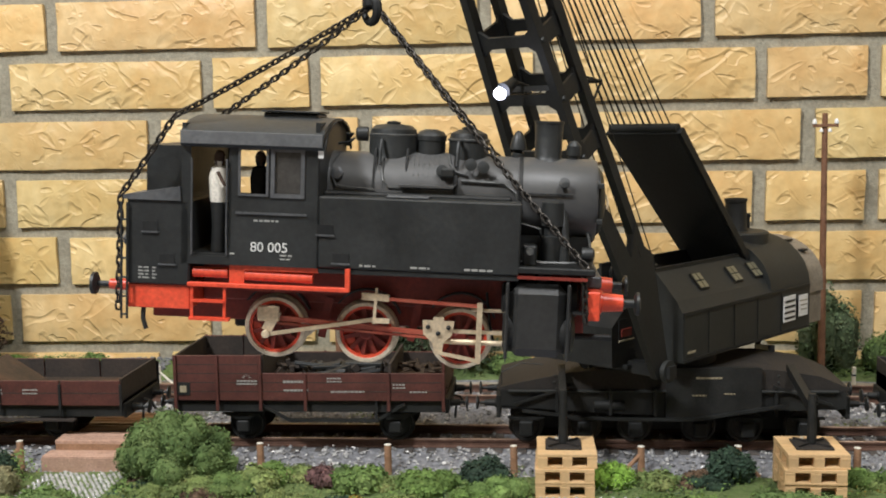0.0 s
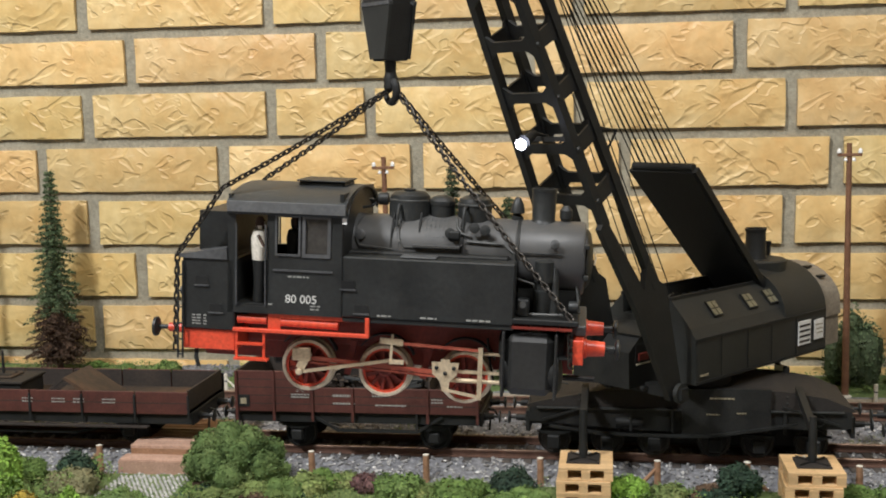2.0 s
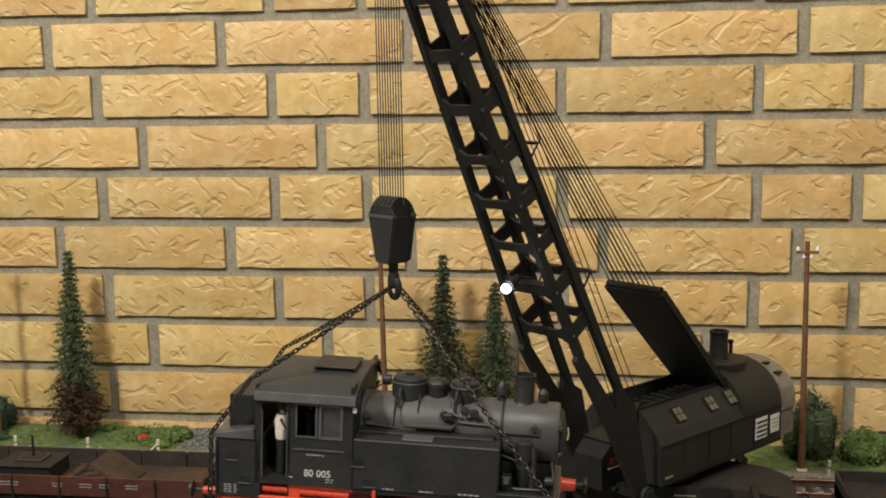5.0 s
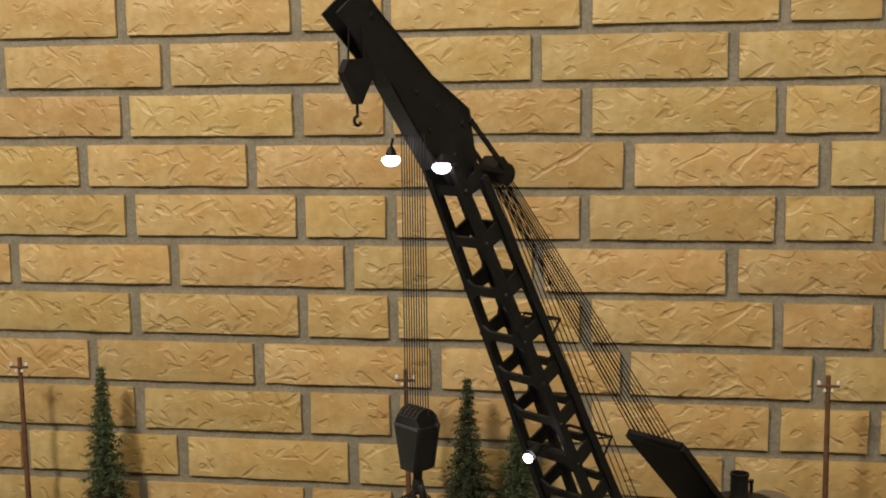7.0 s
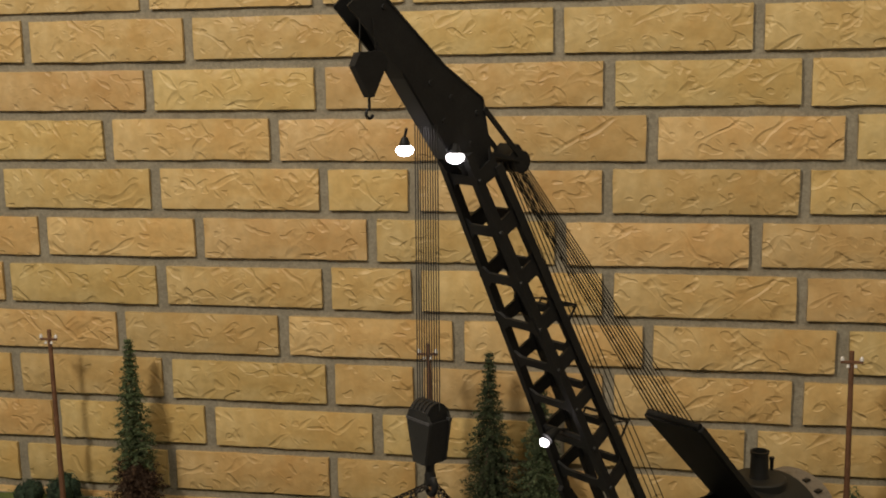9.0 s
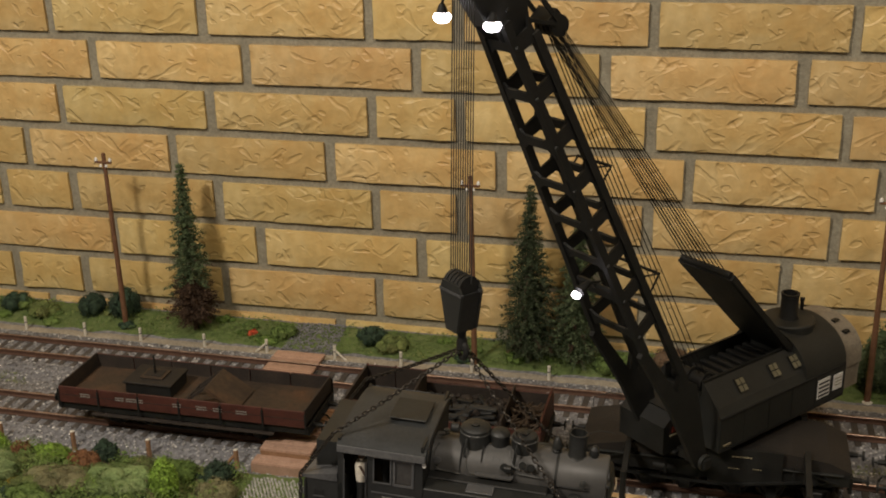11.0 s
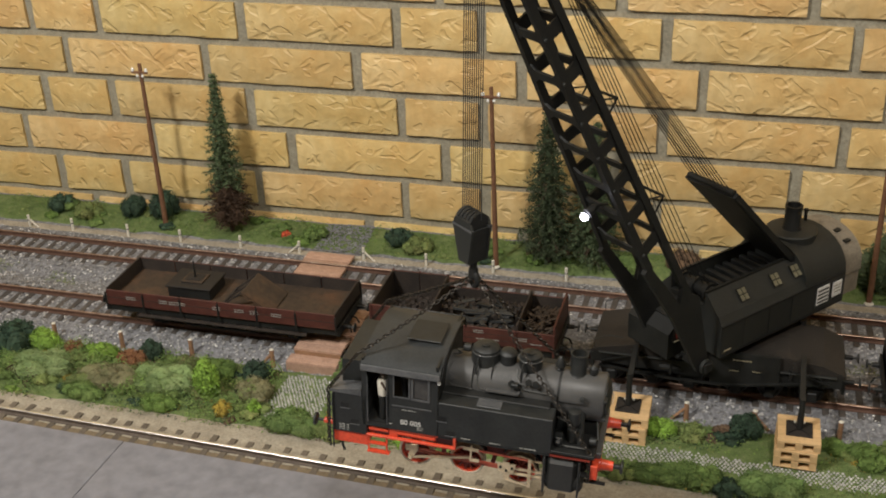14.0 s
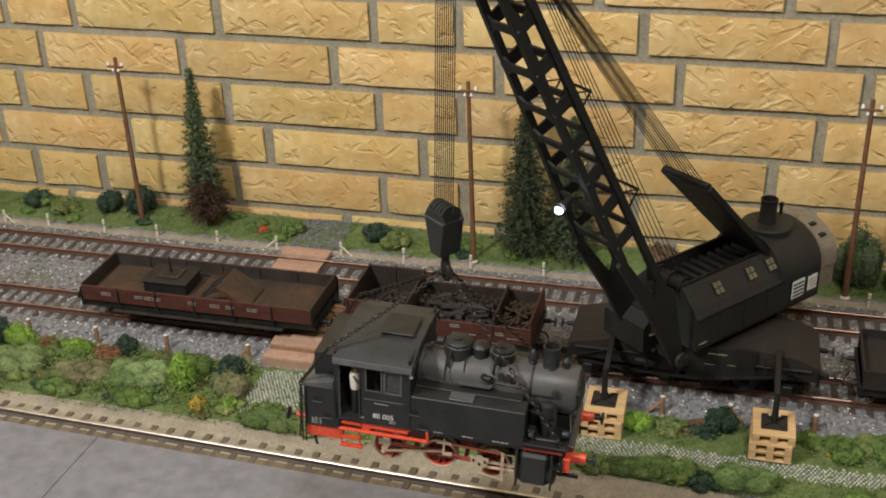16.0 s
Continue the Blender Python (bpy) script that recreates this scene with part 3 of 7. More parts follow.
    dome("feed_dome", 0.0335, 0.0071, 0.0938, [(1.15, -0.05), (1.0, 0.05), (1.0, 0.6), (1.06, 0.62), (1.06, 0.78), (0.85, 0.92), (0.4, 1.0)])
    dome("sand_dome", 0.0520, 0.0098, 0.0942, [(1.12, -0.05), (1.0, 0.05), (0.99, 0.7), (0.9, 0.88), (0.5, 1.0)])
    dome("chimney", 0.0910, 0.0068, 0.0998, [(1.3, -0.02), (1.08, 0.06), (0.95, 0.14), (1.02, 0.93), (1.07, 0.94), (1.07, 1.0), (0.86, 1.0), (0.80, 0.7)])
    dome("bell", 0.0763, 0.0034, 0.0945, [(1.0, 0), (1.0, 0.2), (0.5, 0.3), (1.25, 0.36), (1.0, 0.7), (0.5, 0.95), (0.2, 1.0)])
    dome("headlamp", 0.1035, 0.0034, 0.0905, [(0.8, -0.1), (0.8, 0.2), (1.05, 0.3), (1.05, 0.75), (0.5, 1.0)])
    for y in (-1, 1):
        for x in (0.0075, 0.023):
            part("sand_pipe", tube(B(), [(x, y * 0.0095, 0.084), (x, y * 0.0165, 0.0745), (x, y * 0.0207, 0.064)], 0.0007), M_CRANE, boiler)
    # ribbed plate and side tank fittings on the boiler
    for k in range(6):
        x = 0.0265 + 0.0024 * k
        part("feed_pipe", tube(B(), [(x, -0.0085, 0.0808), (x, -0.0145, 0.0768), (x, -0.0185, 0.0715)], 0.0005), M_SHEEN, boiler)
    on_boiler = lambda x, deg, rr=r + 0.0012: (x, -rr * math.cos(math.radians(deg)), 0.0613 + rr * math.sin(math.radians(deg)))
    # thin beads draw the light edge lines of the cladding
    part("cladding_bead", tube(B(), [on_boiler(0.0115, 74), on_boiler(0.0110, 55), on_boiler(0.0113, 35), on_boiler(0.0125, 20), on_boiler(0.0150, 12), on_boiler(0.0440, 11)], 0.0006), M_SHEEN, boiler)
    part("firebox_bead", tube(B(), [on_boiler(-0.0105, 66), on_boiler(-0.0130, 45), on_boiler(-0.0125, 25), on_boiler(-0.0100, 12), on_boiler(0.0085, 8)], 0.0006), M_SHEEN, boiler)
    part("feed_pipe", tube(B(), [on_boiler(0.0430, 68), on_boiler(0.0440, 48), on_boiler(0.0470, 36), on_boiler(0.0520, 32)], 0.0008), M_SHEEN, boiler)
    part("injector", box(B(), 0.0400, 0.0465, -0.0232, -0.0185, 0.0715, 0.0760, 0.0008), M_BLACK, boiler)
    part("long_pipe", tube(B(), [on_boiler(0.0500, 24), on_boiler(0.0700, 22), on_boiler(0.0760, 10), on_boiler(0.0770, -4)], 0.0007), M_SHEEN, boiler)
    part("feed_cock", lathe(B(), [(0.0014, 0), (0.0014, 0.0025), (0.0026, 0.0028), (0.0026, 0.0040), (0.0010, 0.0044)], 12, Matrix.Translation(on_boiler(0.0985, 24, r)) @ pose(0, 0, 0, 66, 0, 0)), M_BLACK, boiler, smooth=True)
    for dx, dtop in ((0.0149, 0.0898), (0.0520, 0.0885)):
        part("dome_band", lathe(B(), [(0.0102 if dx > 0.03 else 0.0118, dtop), (0.0104 if dx > 0.03 else 0.0120, dtop + 0.0003), (0.0104 if dx > 0.03 else 0.0120, dtop + 0.0010), (0.0101 if dx > 0.03 else 0.0117, dtop + 0.0013)], 28, Matrix.Translation((dx, 0, 0))), M_SHEEN, boiler, smooth=True)
        part("dome_lid", lathe(B(), [(0.0030, 0), (0.0034, 0.0004), (0.0034, 0.0014), (0.0012, 0.0020)], 16, Matrix.Translation((dx, -0.002, 0.0954 if dx < 0.03 else 0.0938))), M_BLACK, boiler, smooth=True)
        part("pipe_elbow", tube(B(), [(dx - 0.004, -0.0095, 0.0885), (dx - 0.0042, -0.0125, 0.0880), (dx - 0.0046, -0.0150, 0.0830), (dx - 0.0046, -0.0172, 0.0765)], 0.0009), M_BLACK, boiler)
    part("running_board", prism(B(), [(0.020, 0.0665), (0.046, 0.0665), (0.048, 0.0690), (0.0455, 0.0675), (0.0205, 0.0675)], -0.0250, -0.0195), M_BARREL, boiler)
    part("boiler_cladding", lathe(B(), [(r + 0.0003, 0.012), (r + 0.0009, 0.0123), (r + 0.0009, 0.0457), (r + 0.0003, 0.046)], 40, ax), M_BARREL, boiler, smooth=True)
    part("lower_cladding", box(B(), -0.0145, 0.074, -0.030, 0.030, 0.0605, 0.0635, 0.0008), M_CRANE, boiler)
    for x, z in ((0.0405, 0.0740), (0.054, 0.0775), (0.060, 0.0765)):
        part("valve", lathe(B(), [(0.0018, 0), (0.0018, 0.002), (0.0030, 0.0022), (0.0030, 0.0032), (0.0012, 0.0035)], 10, Matrix.Translation((x, -0.0175, z)) @ pose(0, 0, 0, 80, 0, 0)), M_BLACK, boiler, smooth=True)
    part("washout_plug", lathe(B(), [(0.0030, 0), (0.0030, 0.0012), (0.0018, 0.0016)], 16, Matrix.Translation((-0.010, -0.0188, 0.0715)) @ pose(0, 0, 0, 72, 0, 0)), M_BOILER, boiler, smooth=True)
    part("air_pump", lathe(B(), [(0.0052, 0.034), (0.0052, 0.046), (0.0038, 0.0465), (0.0038, 0.0505), (0.0052, 0.051), (0.0052, 0.062), (0.003, 0.063)], 20, Matrix.Translation((0.0935, -0.0265, 0))), M_BLACK, boiler, smooth=True)
    part("handrail", tube(B(), [(0.078, -0.0212, 0.0655), (0.103, -0.0212, 0.0655)], 0.0005), M_CRANE, boiler)
    part("whistle", tube(B(), [(-0.0115, -0.006, 0.0855), (-0.006, -0.006, 0.0865), (-0.0035, -0.006, 0.0885)], 0.0007), M_BLACK, boiler)
    part("whistle_cup", lathe(B(), [(0.0005, 0), (0.0005, 0.002), (0.0021, 0.0042), (0.0021, 0.0047)], 12, Matrix.Translation((-0.0060, -0.006, 0.0862))), M_BLACK, boiler, smooth=True)
    # --- side tanks
    for s in (-1, 1):
        ys = sorted((s * W, s * 0.026))
        tk = part("side_tank", box(B(), -0.0145, 0.0787, ys[0], ys[1], 0.0288, 0.0620, 0.0007), M_BLACK, L)
        part("tank_lid", box(B(), 0.016, 0.036, *sorted((s * 0.030, s * 0.041)), 0.0621, 0.0631, 0.0004), M_BOILER, tk)
        if s < 0:
            for x, z in ((-0.0150, 0.0445), (-0.0075, 0.0315)):
                # darker plate painted as the shade of a step recess
                part("step_recess_shade", box(B(), x, x + 0.0075, -W - 0.0004, -W + 0.0004, z, z + 0.0045), M_CRANE, tk)
                part("step_lip", box(B(), x - 0.0006, x + 0.0081, -W - 0.0010, -W, z - 0.0008, z), M_BOILER, tk)
            part("lettering", bars(bars(bars(B(), 0.005, 0.0125, -W, 0.0302, 1, 0.0009, seed=1), 0.0285, 0.0375, -W, 0.0302, 1, 0.0009, seed=2), 0.0535, 0.0665, -W, 0.0302, 1, 0.0010, seed=5), M_OLDWHITE, tk, "small white unreadable lettering")
            nb = new("cab_number", text_mesh("80 005", 0.0064))
            nb.parent = cab
            nb.matrix_basis = pose(-0.0372, -W - 0.00015, 0.0372, 90, 0, 0)
            tagged(nb, "white painted cab number 80 005")
            part("lettering", bars(bars(bars(B(), -0.0320, -0.0265, -W, 0.0335, 2, 0.0007, 0.0017, 6), -0.0445, -0.033, -W, 0.0492, 1, 0.0009, 0.0017, 7), -0.0555, -0.0525, -W, 0.0335, 1, 0.0008, seed=9), M_OLDWHITE, cab, "small white unreadable lettering")
    # --- frames, beams, footplate
    part("frame", box(B(), -0.100, 0.111, -0.0165, 0.0165, -0.002, 0.0085, 0.0005), M_REDDARK, L, "dull red main frame")
    part("underbody", box(B(), -0.074, 0.111, -0.0200, 0.0200, 0.0085, 0.0285, 0.0005), M_REDDARK, L, "dull red inner frame plate")
    part("tank_floor", box(B(), -0.0145, 0.0787, -0.0430, 0.0430, 0.0262, 0.0287, 0.0003), M_BLACK, L)
    part("front_footplate", box(B(), 0.0777, 0.1135, -W, W, 0.0300, 0.0330, 0.0005), M_CRANE, L)
    part("footplate_edge", box(B(), 0.0780, 0.1100, -W - 0.0004, -W + 0.0006, 0.0276, 0.0290), M_REDDARK, L, "red footplate edge")
    for s in (-1, 1):
        part("lubricator", box(B(), 0.0800, 0.0865, *sorted((s * 0.0300, s * 0.0385)), 0.0330, 0.0425, 0.0008), M_BLACK, L)
        part("lubricator_crank", rod(B(), (0.0832, s * 0.0385, 0.0400), (0.0832, s * 0.0405, 0.0400), 0.0018, seg=10), M_SHEEN, L)
        part("steam_pipe", tube(B(), [(0.0985, s * 0.0170, 0.0580), (0.0990, s * 0.0235, 0.0500), (0.0995, s * 0.0280, 0.0400), (0.0995, s * 0.0290, 0.0320)], 0.0026, 10), M_BLACK, L)
        part("front_lamp", lathe(B(), [(0.0030, 0), (0.0034, 0.0006), (0.0034, 0.0050), (0.0022, 0.0060)], 14, Matrix.Translation((0.1075, s * 0.0310, 0.0385)) @ pose(0, 0, 0, 0, 90, 0)), M_BLACK, L, smooth=True)
        part("lamp_bracket", box(B(), 0.1085, 0.1100, s * 0.0310 - 0.0010, s * 0.0310 + 0.0010, 0.0330, 0.0360), M_BLACK, L)
        part("smokebox_stay", tube(B(), [(0.1110, s * 0.0140, 0.0480), (0.1135, s * 0.0220, 0.0340)], 0.0007), M_SHEEN, L)
        part("front_step", box(B(), 0.1040, 0.1110, *sorted((s * 0.0385, s * 0.0440)), 0.0120, 0.0130), M_CRANE, L)
    part("pipe_run", tube(B(), [(0.0790, -0.0225, 0.0510), (0.0880, -0.0240, 0.0490), (0.0900, -0.0260, 0.0400), (0.0900, -0.0265, 0.0330)], 0.0008), M_SHEEN, L)
    part("pipe_run", tube(B(), [(0.0795, -0.0350, 0.0345), (0.0900, -0.0370, 0.0345), (0.1050, -0.0370, 0.0348)], 0.0009), M_SHEEN, L)
    part("smokebox_saddle", prism(B(), [(0.079, 0.0325), (0.079, 0.045), (0.113, 0.045), (0.113, 0.0325)], -0.015, 0.015), M_BLACK, L)
    rb = part("rear_buffer_beam", box(B(), -0.104, -0.0745, -W + 0.0015, W - 0.0015, 0.0065, 0.0178, 0.0004), M_RED, L, "bright red rear beam")
    fb = part("front_buffer_beam", box(B(), 0.1105, 0.1165, -0.042, 0.042, 0.0090, 0.0225, 0.0005), M_RED, L, "bright red front beam")
    part("beam_cover", box(B(), 0.1085, 0.1175, -0.032, 0.032, 0.0226, 0.0285, 0.0008), M_BOILER, fb)
    for y in (-0.0290, 0.0290):
        buffer(rb, -0.104, y, 0.0150, -1, M_RED, stem_r=0.0030, length=0.0215)
        buffer(fb, 0.1165, y, 0.0160, 1, M_RED, stem_r=0.0046, length=0.0190)
    part("coupling_hook", tube(B(), [(-0.104, 0, 0.0125), (-0.112, 0, 0.0125), (-0.114, 0, 0.0105)], 0.0010), M_BLACK, rb)
    part("brake_hose", tube(B(), [(-0.0975, -0.039, 0.007), (-0.0975, -0.040, 0.001), (-0.0960, -0.040, -0.0040)], 0.0012), M_BLACK, rb)
    lad = B()
    for x in (-0.1062, -0.1035):
        rod(lad, (x, -W - 0.0012, 0.056), (x, -W - 0.0012, 0.0015), 0.0006)
    for z in (0.048, 0.039, 0.030, 0.021, 0.012, 0.0035):
        rod(lad, (-0.1062, -W - 0.0012, z), (-0.1035, -W - 0.0012, z), 0.0005)
    part("rear_ladder", lad, M_BLACK, L)
    # --- red pipework and steps below the cab
    part("running_bar", box(B(), -0.0755, 0.0005, -W - 0.0005, -W + 0.0025, 0.0178, 0.0198, 0.0003), M_RED, L)
    part("bar_bracket", box(B(), -0.0015, 0.0008, -W - 0.0003, -W + 0.0022, 0.0178, 0.0290, 0.0003), M_RED, L)
    part("air_reservoir", rod(B(), (-0.0735, -W + 0.004, 0.0243), (-0.0570, -W + 0.004, 0.0243), 0.0026, seg=14), M_RED, L, smooth=True)
    part("air_reservoir", rod(B(), (-0.0490, -W + 0.004, 0.0237), (-0.0170, -W + 0.004, 0.0232), 0.0026, seg=14), M_RED, L, smooth=True)
    part("valance", box(B(), -0.0560, -0.0490, -W + 0.0016, -W + 0.0026, 0.0190, 0.0284), M_RED, L)
    part("valance_strip", box(B(), -0.0489, -0.0135, -W + 0.0012, -W + 0.0026, 0.0262, 0.0284), M_RED, L)
    part("ash_door", box(B(), -0.0489, -0.0020, -W + 0.0100, -W + 0.0112, 0.0150, 0.0284), M_REDDARK, L)
    stp = part("cab_steps", box(B(), -0.0745, -0.0555, -W - 0.0012, -W + 0.0034, 0.0020, 0.0032), M_RED, L, "red cab footsteps")
    for x in (-0.0735, -0.0580):
        part("stringer", box(B(), x - 0.0007, x + 0.0007, -W + 0.0006, -W + 0.0016, 0.003, 0.0182), M_RED, stp)
    part("tread", box(B(), -0.0735, -0.0580, -W - 0.0008, -W + 0.003, 0.0105, 0.0116), M_RED, stp)
    # --- wheels
    DROP = -0.0028
    def wheel(x, s, crank):
        q = Matrix.Translation((x, s * 0.0245, DROP - 0.02 * (x + 0.037))) @ pose(0, 0, 0, 90 * s * -1, 0, 0)
        ty = part("wheel", lathe(B(), [(0.0122, -0.0030), (0.0156, -0.0030), (0.0152, -0.0020), (0.0147, -0.0018), (0.0147, 0.0026), (0.0142, 0.0030), (0.0128, 0.0030), (0.0126, 0.0022)], 40, None, True), M_TYRE, L, "red spoked driving wheel with bright tyre", smooth=True, at=q)
        sp = B()
        lathe(sp, [(0.0034, -0.0015), (0.0034, 0.0026), (0.0026, 0.0032)], 18)
        for k in range(11):
            a = 2 * math.pi * k / 11
            bar(sp, (0.002 * math.cos(a), 0.002 * math.sin(a), 0.0004), (0.0125 * math.cos(a), 0.0125 * math.sin(a), 0.0004), 0.0020, 0.0018)
        part("spokes", sp, M_REDDARK, ty)
        part("wheel_disc", lathe(B(), [(0.0122, -0.0022), (0.0122, -0.0012)], 32), M_REDDARK, ty)
        rim = lathe(B(), [(0.0113, -0.0012), (0.0126, -0.0012), (0.0126, 0.0019), (0.0113, 0.0019)], 36, None, True)
        part("rim", rim, M_RED, ty, smooth=True)
        cw = B()
        prism(cw, [(0.0112 * math.cos(a), 0.0112 * math.sin(a)) for a in [crank + 2.2 + 1.9 * i / 8 for i in range(9)]], 0.0002, 0.0020, pose(0, 0, 0, -90, 0, 0))
        part("balance_weight", cw, M_RED, ty)
        return ty

    WX = (-0.0370, 0.0070, 0.0522)

    for x in WX:
        wheel(x, -1, 0.4)
        wheel(x, 1, 1.9)
        part("axle", rod(B(), (x, -0.024, DROP - 0.02 * (x + 0.037)), (x, 0.024, DROP - 0.02 * (x + 0.037)), 0.003, seg=12), M_CRANE, L)
    # --- rods and valve gear, near and far side
    LOW = Matrix.Translation((0, 0, -0.0022))
    for s in (-1, 1):
        y1, y2, y3 = s * 0.0300, s * 0.0325, s * 0.0355
        cz, cx = (-0.0060, -0.0055)
        part("coupling_rod", bar(bar(B(), (-0.0385, y1, 0.0045), (0.0485, y1, -0.0005), 0.0015, 0.0022), (-0.0385, y1, 0.0020), (0.05, y1, -0.0028), 0.0012, 0.0012), M_REDSTEEL, L, "red-lined steel side rod", at=LOW)
        cr = part("connecting_rod", bar(bar(B(), (-0.0405, y2, -0.0035), (0.0125, y2, 0.0062), 0.0014, 0.0018), (-0.0400, y2, -0.0015), (-0.0355, y2, 0.0080), 0.0018, 0.0050), M_STEEL, L, at=LOW)
        part("rod_bearing", box(B(), -0.0445, -0.0340, y2 - 0.0012, y2 + 0.0012, 0.0030, 0.0105, 0.0006), M_STEEL, cr)
        part("crank_pin", lathe(B(), [(0.0020, 0), (0.0020, 0.0022), (0.0012, 0.0026)], 12, Matrix.Translation((-0.0402, y2, -0.0030)) @ pose(0, 0, 0, 90 * -s, 0, 0)), M_STEEL, cr, smooth=True)
        lk = part("expansion_link", bar(bar(bar(B(), (0.0125, y3, 0.0215), (0.0115, y3, 0.0045), 0.0012, 0.0014), (0.0155, y3, 0.0215), (0.0155, y3, 0.0050), 0.0012, 0.0014), (0.0055, y3, 0.0175), (0.0185, y3, 0.0170), 0.0014, 0.0034), M_STEEL, L, at=LOW)
        part("link_tip", bar(B(), (0.0115, y3, 0.0060), (0.0190, y3, 0.0060), 0.0018, 0.0022), M_STEEL, lk)
        part("radius_rod", bar(B(), (0.0185, y3, 0.0165), (0.0610, y3, 0.0148), 0.0010, 0.0016), M_REDSTEEL, L, at=LOW)
        ch = part("crosshead", prism(B(), [(0.0345, 0.0070), (0.0495, 0.0070), (0.0485, 0.0005), (0.0445, -0.0035), (0.0440, -0.0090), (0.0405, -0.0090), (0.0395, -0.0035), (0.0350, 0.0005)], *sorted((y3, y3 - s * 0.0018))), M_STEEL, L, at=LOW)
        part("crosshead_top", box(B(), 0.0395, 0.0445, *sorted((y3, y3 - s * 0.0015)), 0.0070, 0.0088), M_STEEL, ch)
        for x, z in ((0.0372, 0.0042), (0.0420, 0.0012), (0.0468, 0.0042)):
            part("bolt", lathe(B(), [(0.0011, 0), (0.0011, 0.0010), (0.0006, 0.0013)], 8, Matrix.Translation((x, y3, z)) @ pose(0, 0, 0, 90 * -s, 0, 0)), M_CRANE, ch)
        part("combination_lever", bar(B(), (0.0612, y3, 0.0165), (0.0610, y3, -0.0125), 0.0012, 0.0026), M_STEEL, L, at=LOW)
        part("union_link", bar(B(), (0.0420, y3, -0.0080), (0.0612, y3, -0.0112), 0.0010, 0.0016), M_STEEL, L, at=LOW)
        part("piston_rod", rod(B(), (0.0440, y2, -0.0030), (0.0720, y2, -0.0030), 0.0013, seg=10), M_STEEL, L, smooth=True, at=LOW)
        part("valve_rod", rod(B(), (0.0570, y2, 0.0125), (0.0740, y2, 0.0125), 0.0009, seg=8), M_STEEL, L, at=LOW)
        part("slide_bar", box(B(), 0.0440, 0.0720, y2 - 0.0009, y2 + 0.0009, 0.0012, 0.0028), M_STEEL, L, at=LOW)
        cyl = part("cylinder", lathe(B(), [(0.0080, 0.0690), (0.0110, 0.0700), (0.0110, 0.0712), (0.0104, 0.0714), (0.0104, 0.0990), (0.0110, 0.0992), (0.0110, 0.1006), (0.0080, 0.1022), (0.003, 0.1028)], 28, Matrix.Translation((0, s * 0.0330, -0.0010)) @ pose(0, 0, 0, 0, 90, 0)), M_CRANE, L, "black steam cylinder", smooth=True, at=Matrix.Translation((0.003, 0, 0.003)))
        part("valve_chest", lathe(B(), [(0.006, 0.0680), (0.0075, 0.0690), (0.0075, 0.1030), (0.0045, 0.1045)], 20, Matrix.Translation((0, s * 0.0310, 0.0135)) @ pose(0, 0, 0, 0, 90, 0)), M_CRANE, cyl, smooth=True)
        part("cylinder_block", box(B(), 0.0712, 0.0985, *sorted((s * 0.0200, s * 0.0445)), -0.0122, 0.0222, 0.0045), M_CYL, cyl)
        part("block_flange", box(B(), 0.0700, 0.0716, *sorted((s * 0.0200, s * 0.0452)), -0.0130, 0.0228, 0.0006), M_CYL, cyl)
        part("block_flange", box(B(), 0.0982, 0.0998, *sorted((s * 0.0200, s * 0.0452)), -0.0130, 0.0228, 0.0006), M_CYL, cyl)
        part("steam_elbow", tube(B(), [(0.0870, s * 0.0300, 0.0270), (0.0870, s * 0.0350, 0.0250), (0.0870, s * 0.0360, 0.0210)], 0.0036, 10), M_CYL, cyl, smooth=True)
        part("tail_rod", rod(B(), (0.1030, s * 0.0330, -0.0030), (0.1200, s * 0.0330, -0.0030), 0.0016, seg=10), M_CRANE, cyl, smooth=True)
        part("sand_trap", tube(B(), [(0.064, s * 0.027, 0.0180), (0.066, s * 0.0255, 0.002), (0.0685, s * 0.0245, -0.0090)], 0.0007), M_CRANE, L)
        for x in (-0.011, 0.032):
            part("brake_hanger", bar(B(), (x, s * 0.0235, 0.012), (x - 0.004, s * 0.0235, -0.0075), 0.0016, 0.0036), M_REDDARK, L)
        for x in WX:
            arc_g = [math.radians(20 + 14 * k) for k in range(10)]
            sg = prism(B(), [(x + 0.0172 * math.cos(a), 0.0172 * math.sin(a)) for a in arc_g] + [(x + 0.0165 * math.cos(a), 0.0165 * math.sin(a)) for a in arc_g[::-1]], s * 0.0235 - 0.0025, s * 0.0235 + 0.0025)
            part("wheel_guard", sg, M_BLACK, L)
    part("ash_pan", box(B(), -0.060, -0.015, -0.014, 0.014, -0.006, 0.002, 0.001), M_CRANE, L)
    return L


M_OLDWHITE = mat("worn_white_lettering", [(0.26, 0.26, 0.24), (0.34, 0.34, 0.31)], rough=0.7, scale=200, bump=0)
M_PANE = mat("dusty_glass", [(0.035, 0.034, 0.032), (0.07, 0.066, 0.06)], rough=0.14, scale=60, bump=0.02, spec=0.6)
M_MARK = mat("white_plate", [(0.8, 0.8, 0.78), (0.88, 0.88, 0.85)], rough=0.4, scale=60, bump=0)
M_REDDARK = mat("dull_red_frame", [(0.13, 0.014, 0.008), (0.22, 0.028, 0.014)], rough=0.55, scale=60, bump=0.1)
M_ROOF = mat("sooty_roof_paint", [(0.021, 0.0240, 0.0255), (0.038, 0.0420, 0.0435)], rough=0.5, scale=45, bump=0.15, bump_scale=500)
M_BARREL = mat("dusty_grey_boiler", [(0.058, 0.058, 0.057), (0.090, 0.089, 0.086)], rough=0.42, scale=22, bump=0.03, bump_scale=300, fine=0.06)
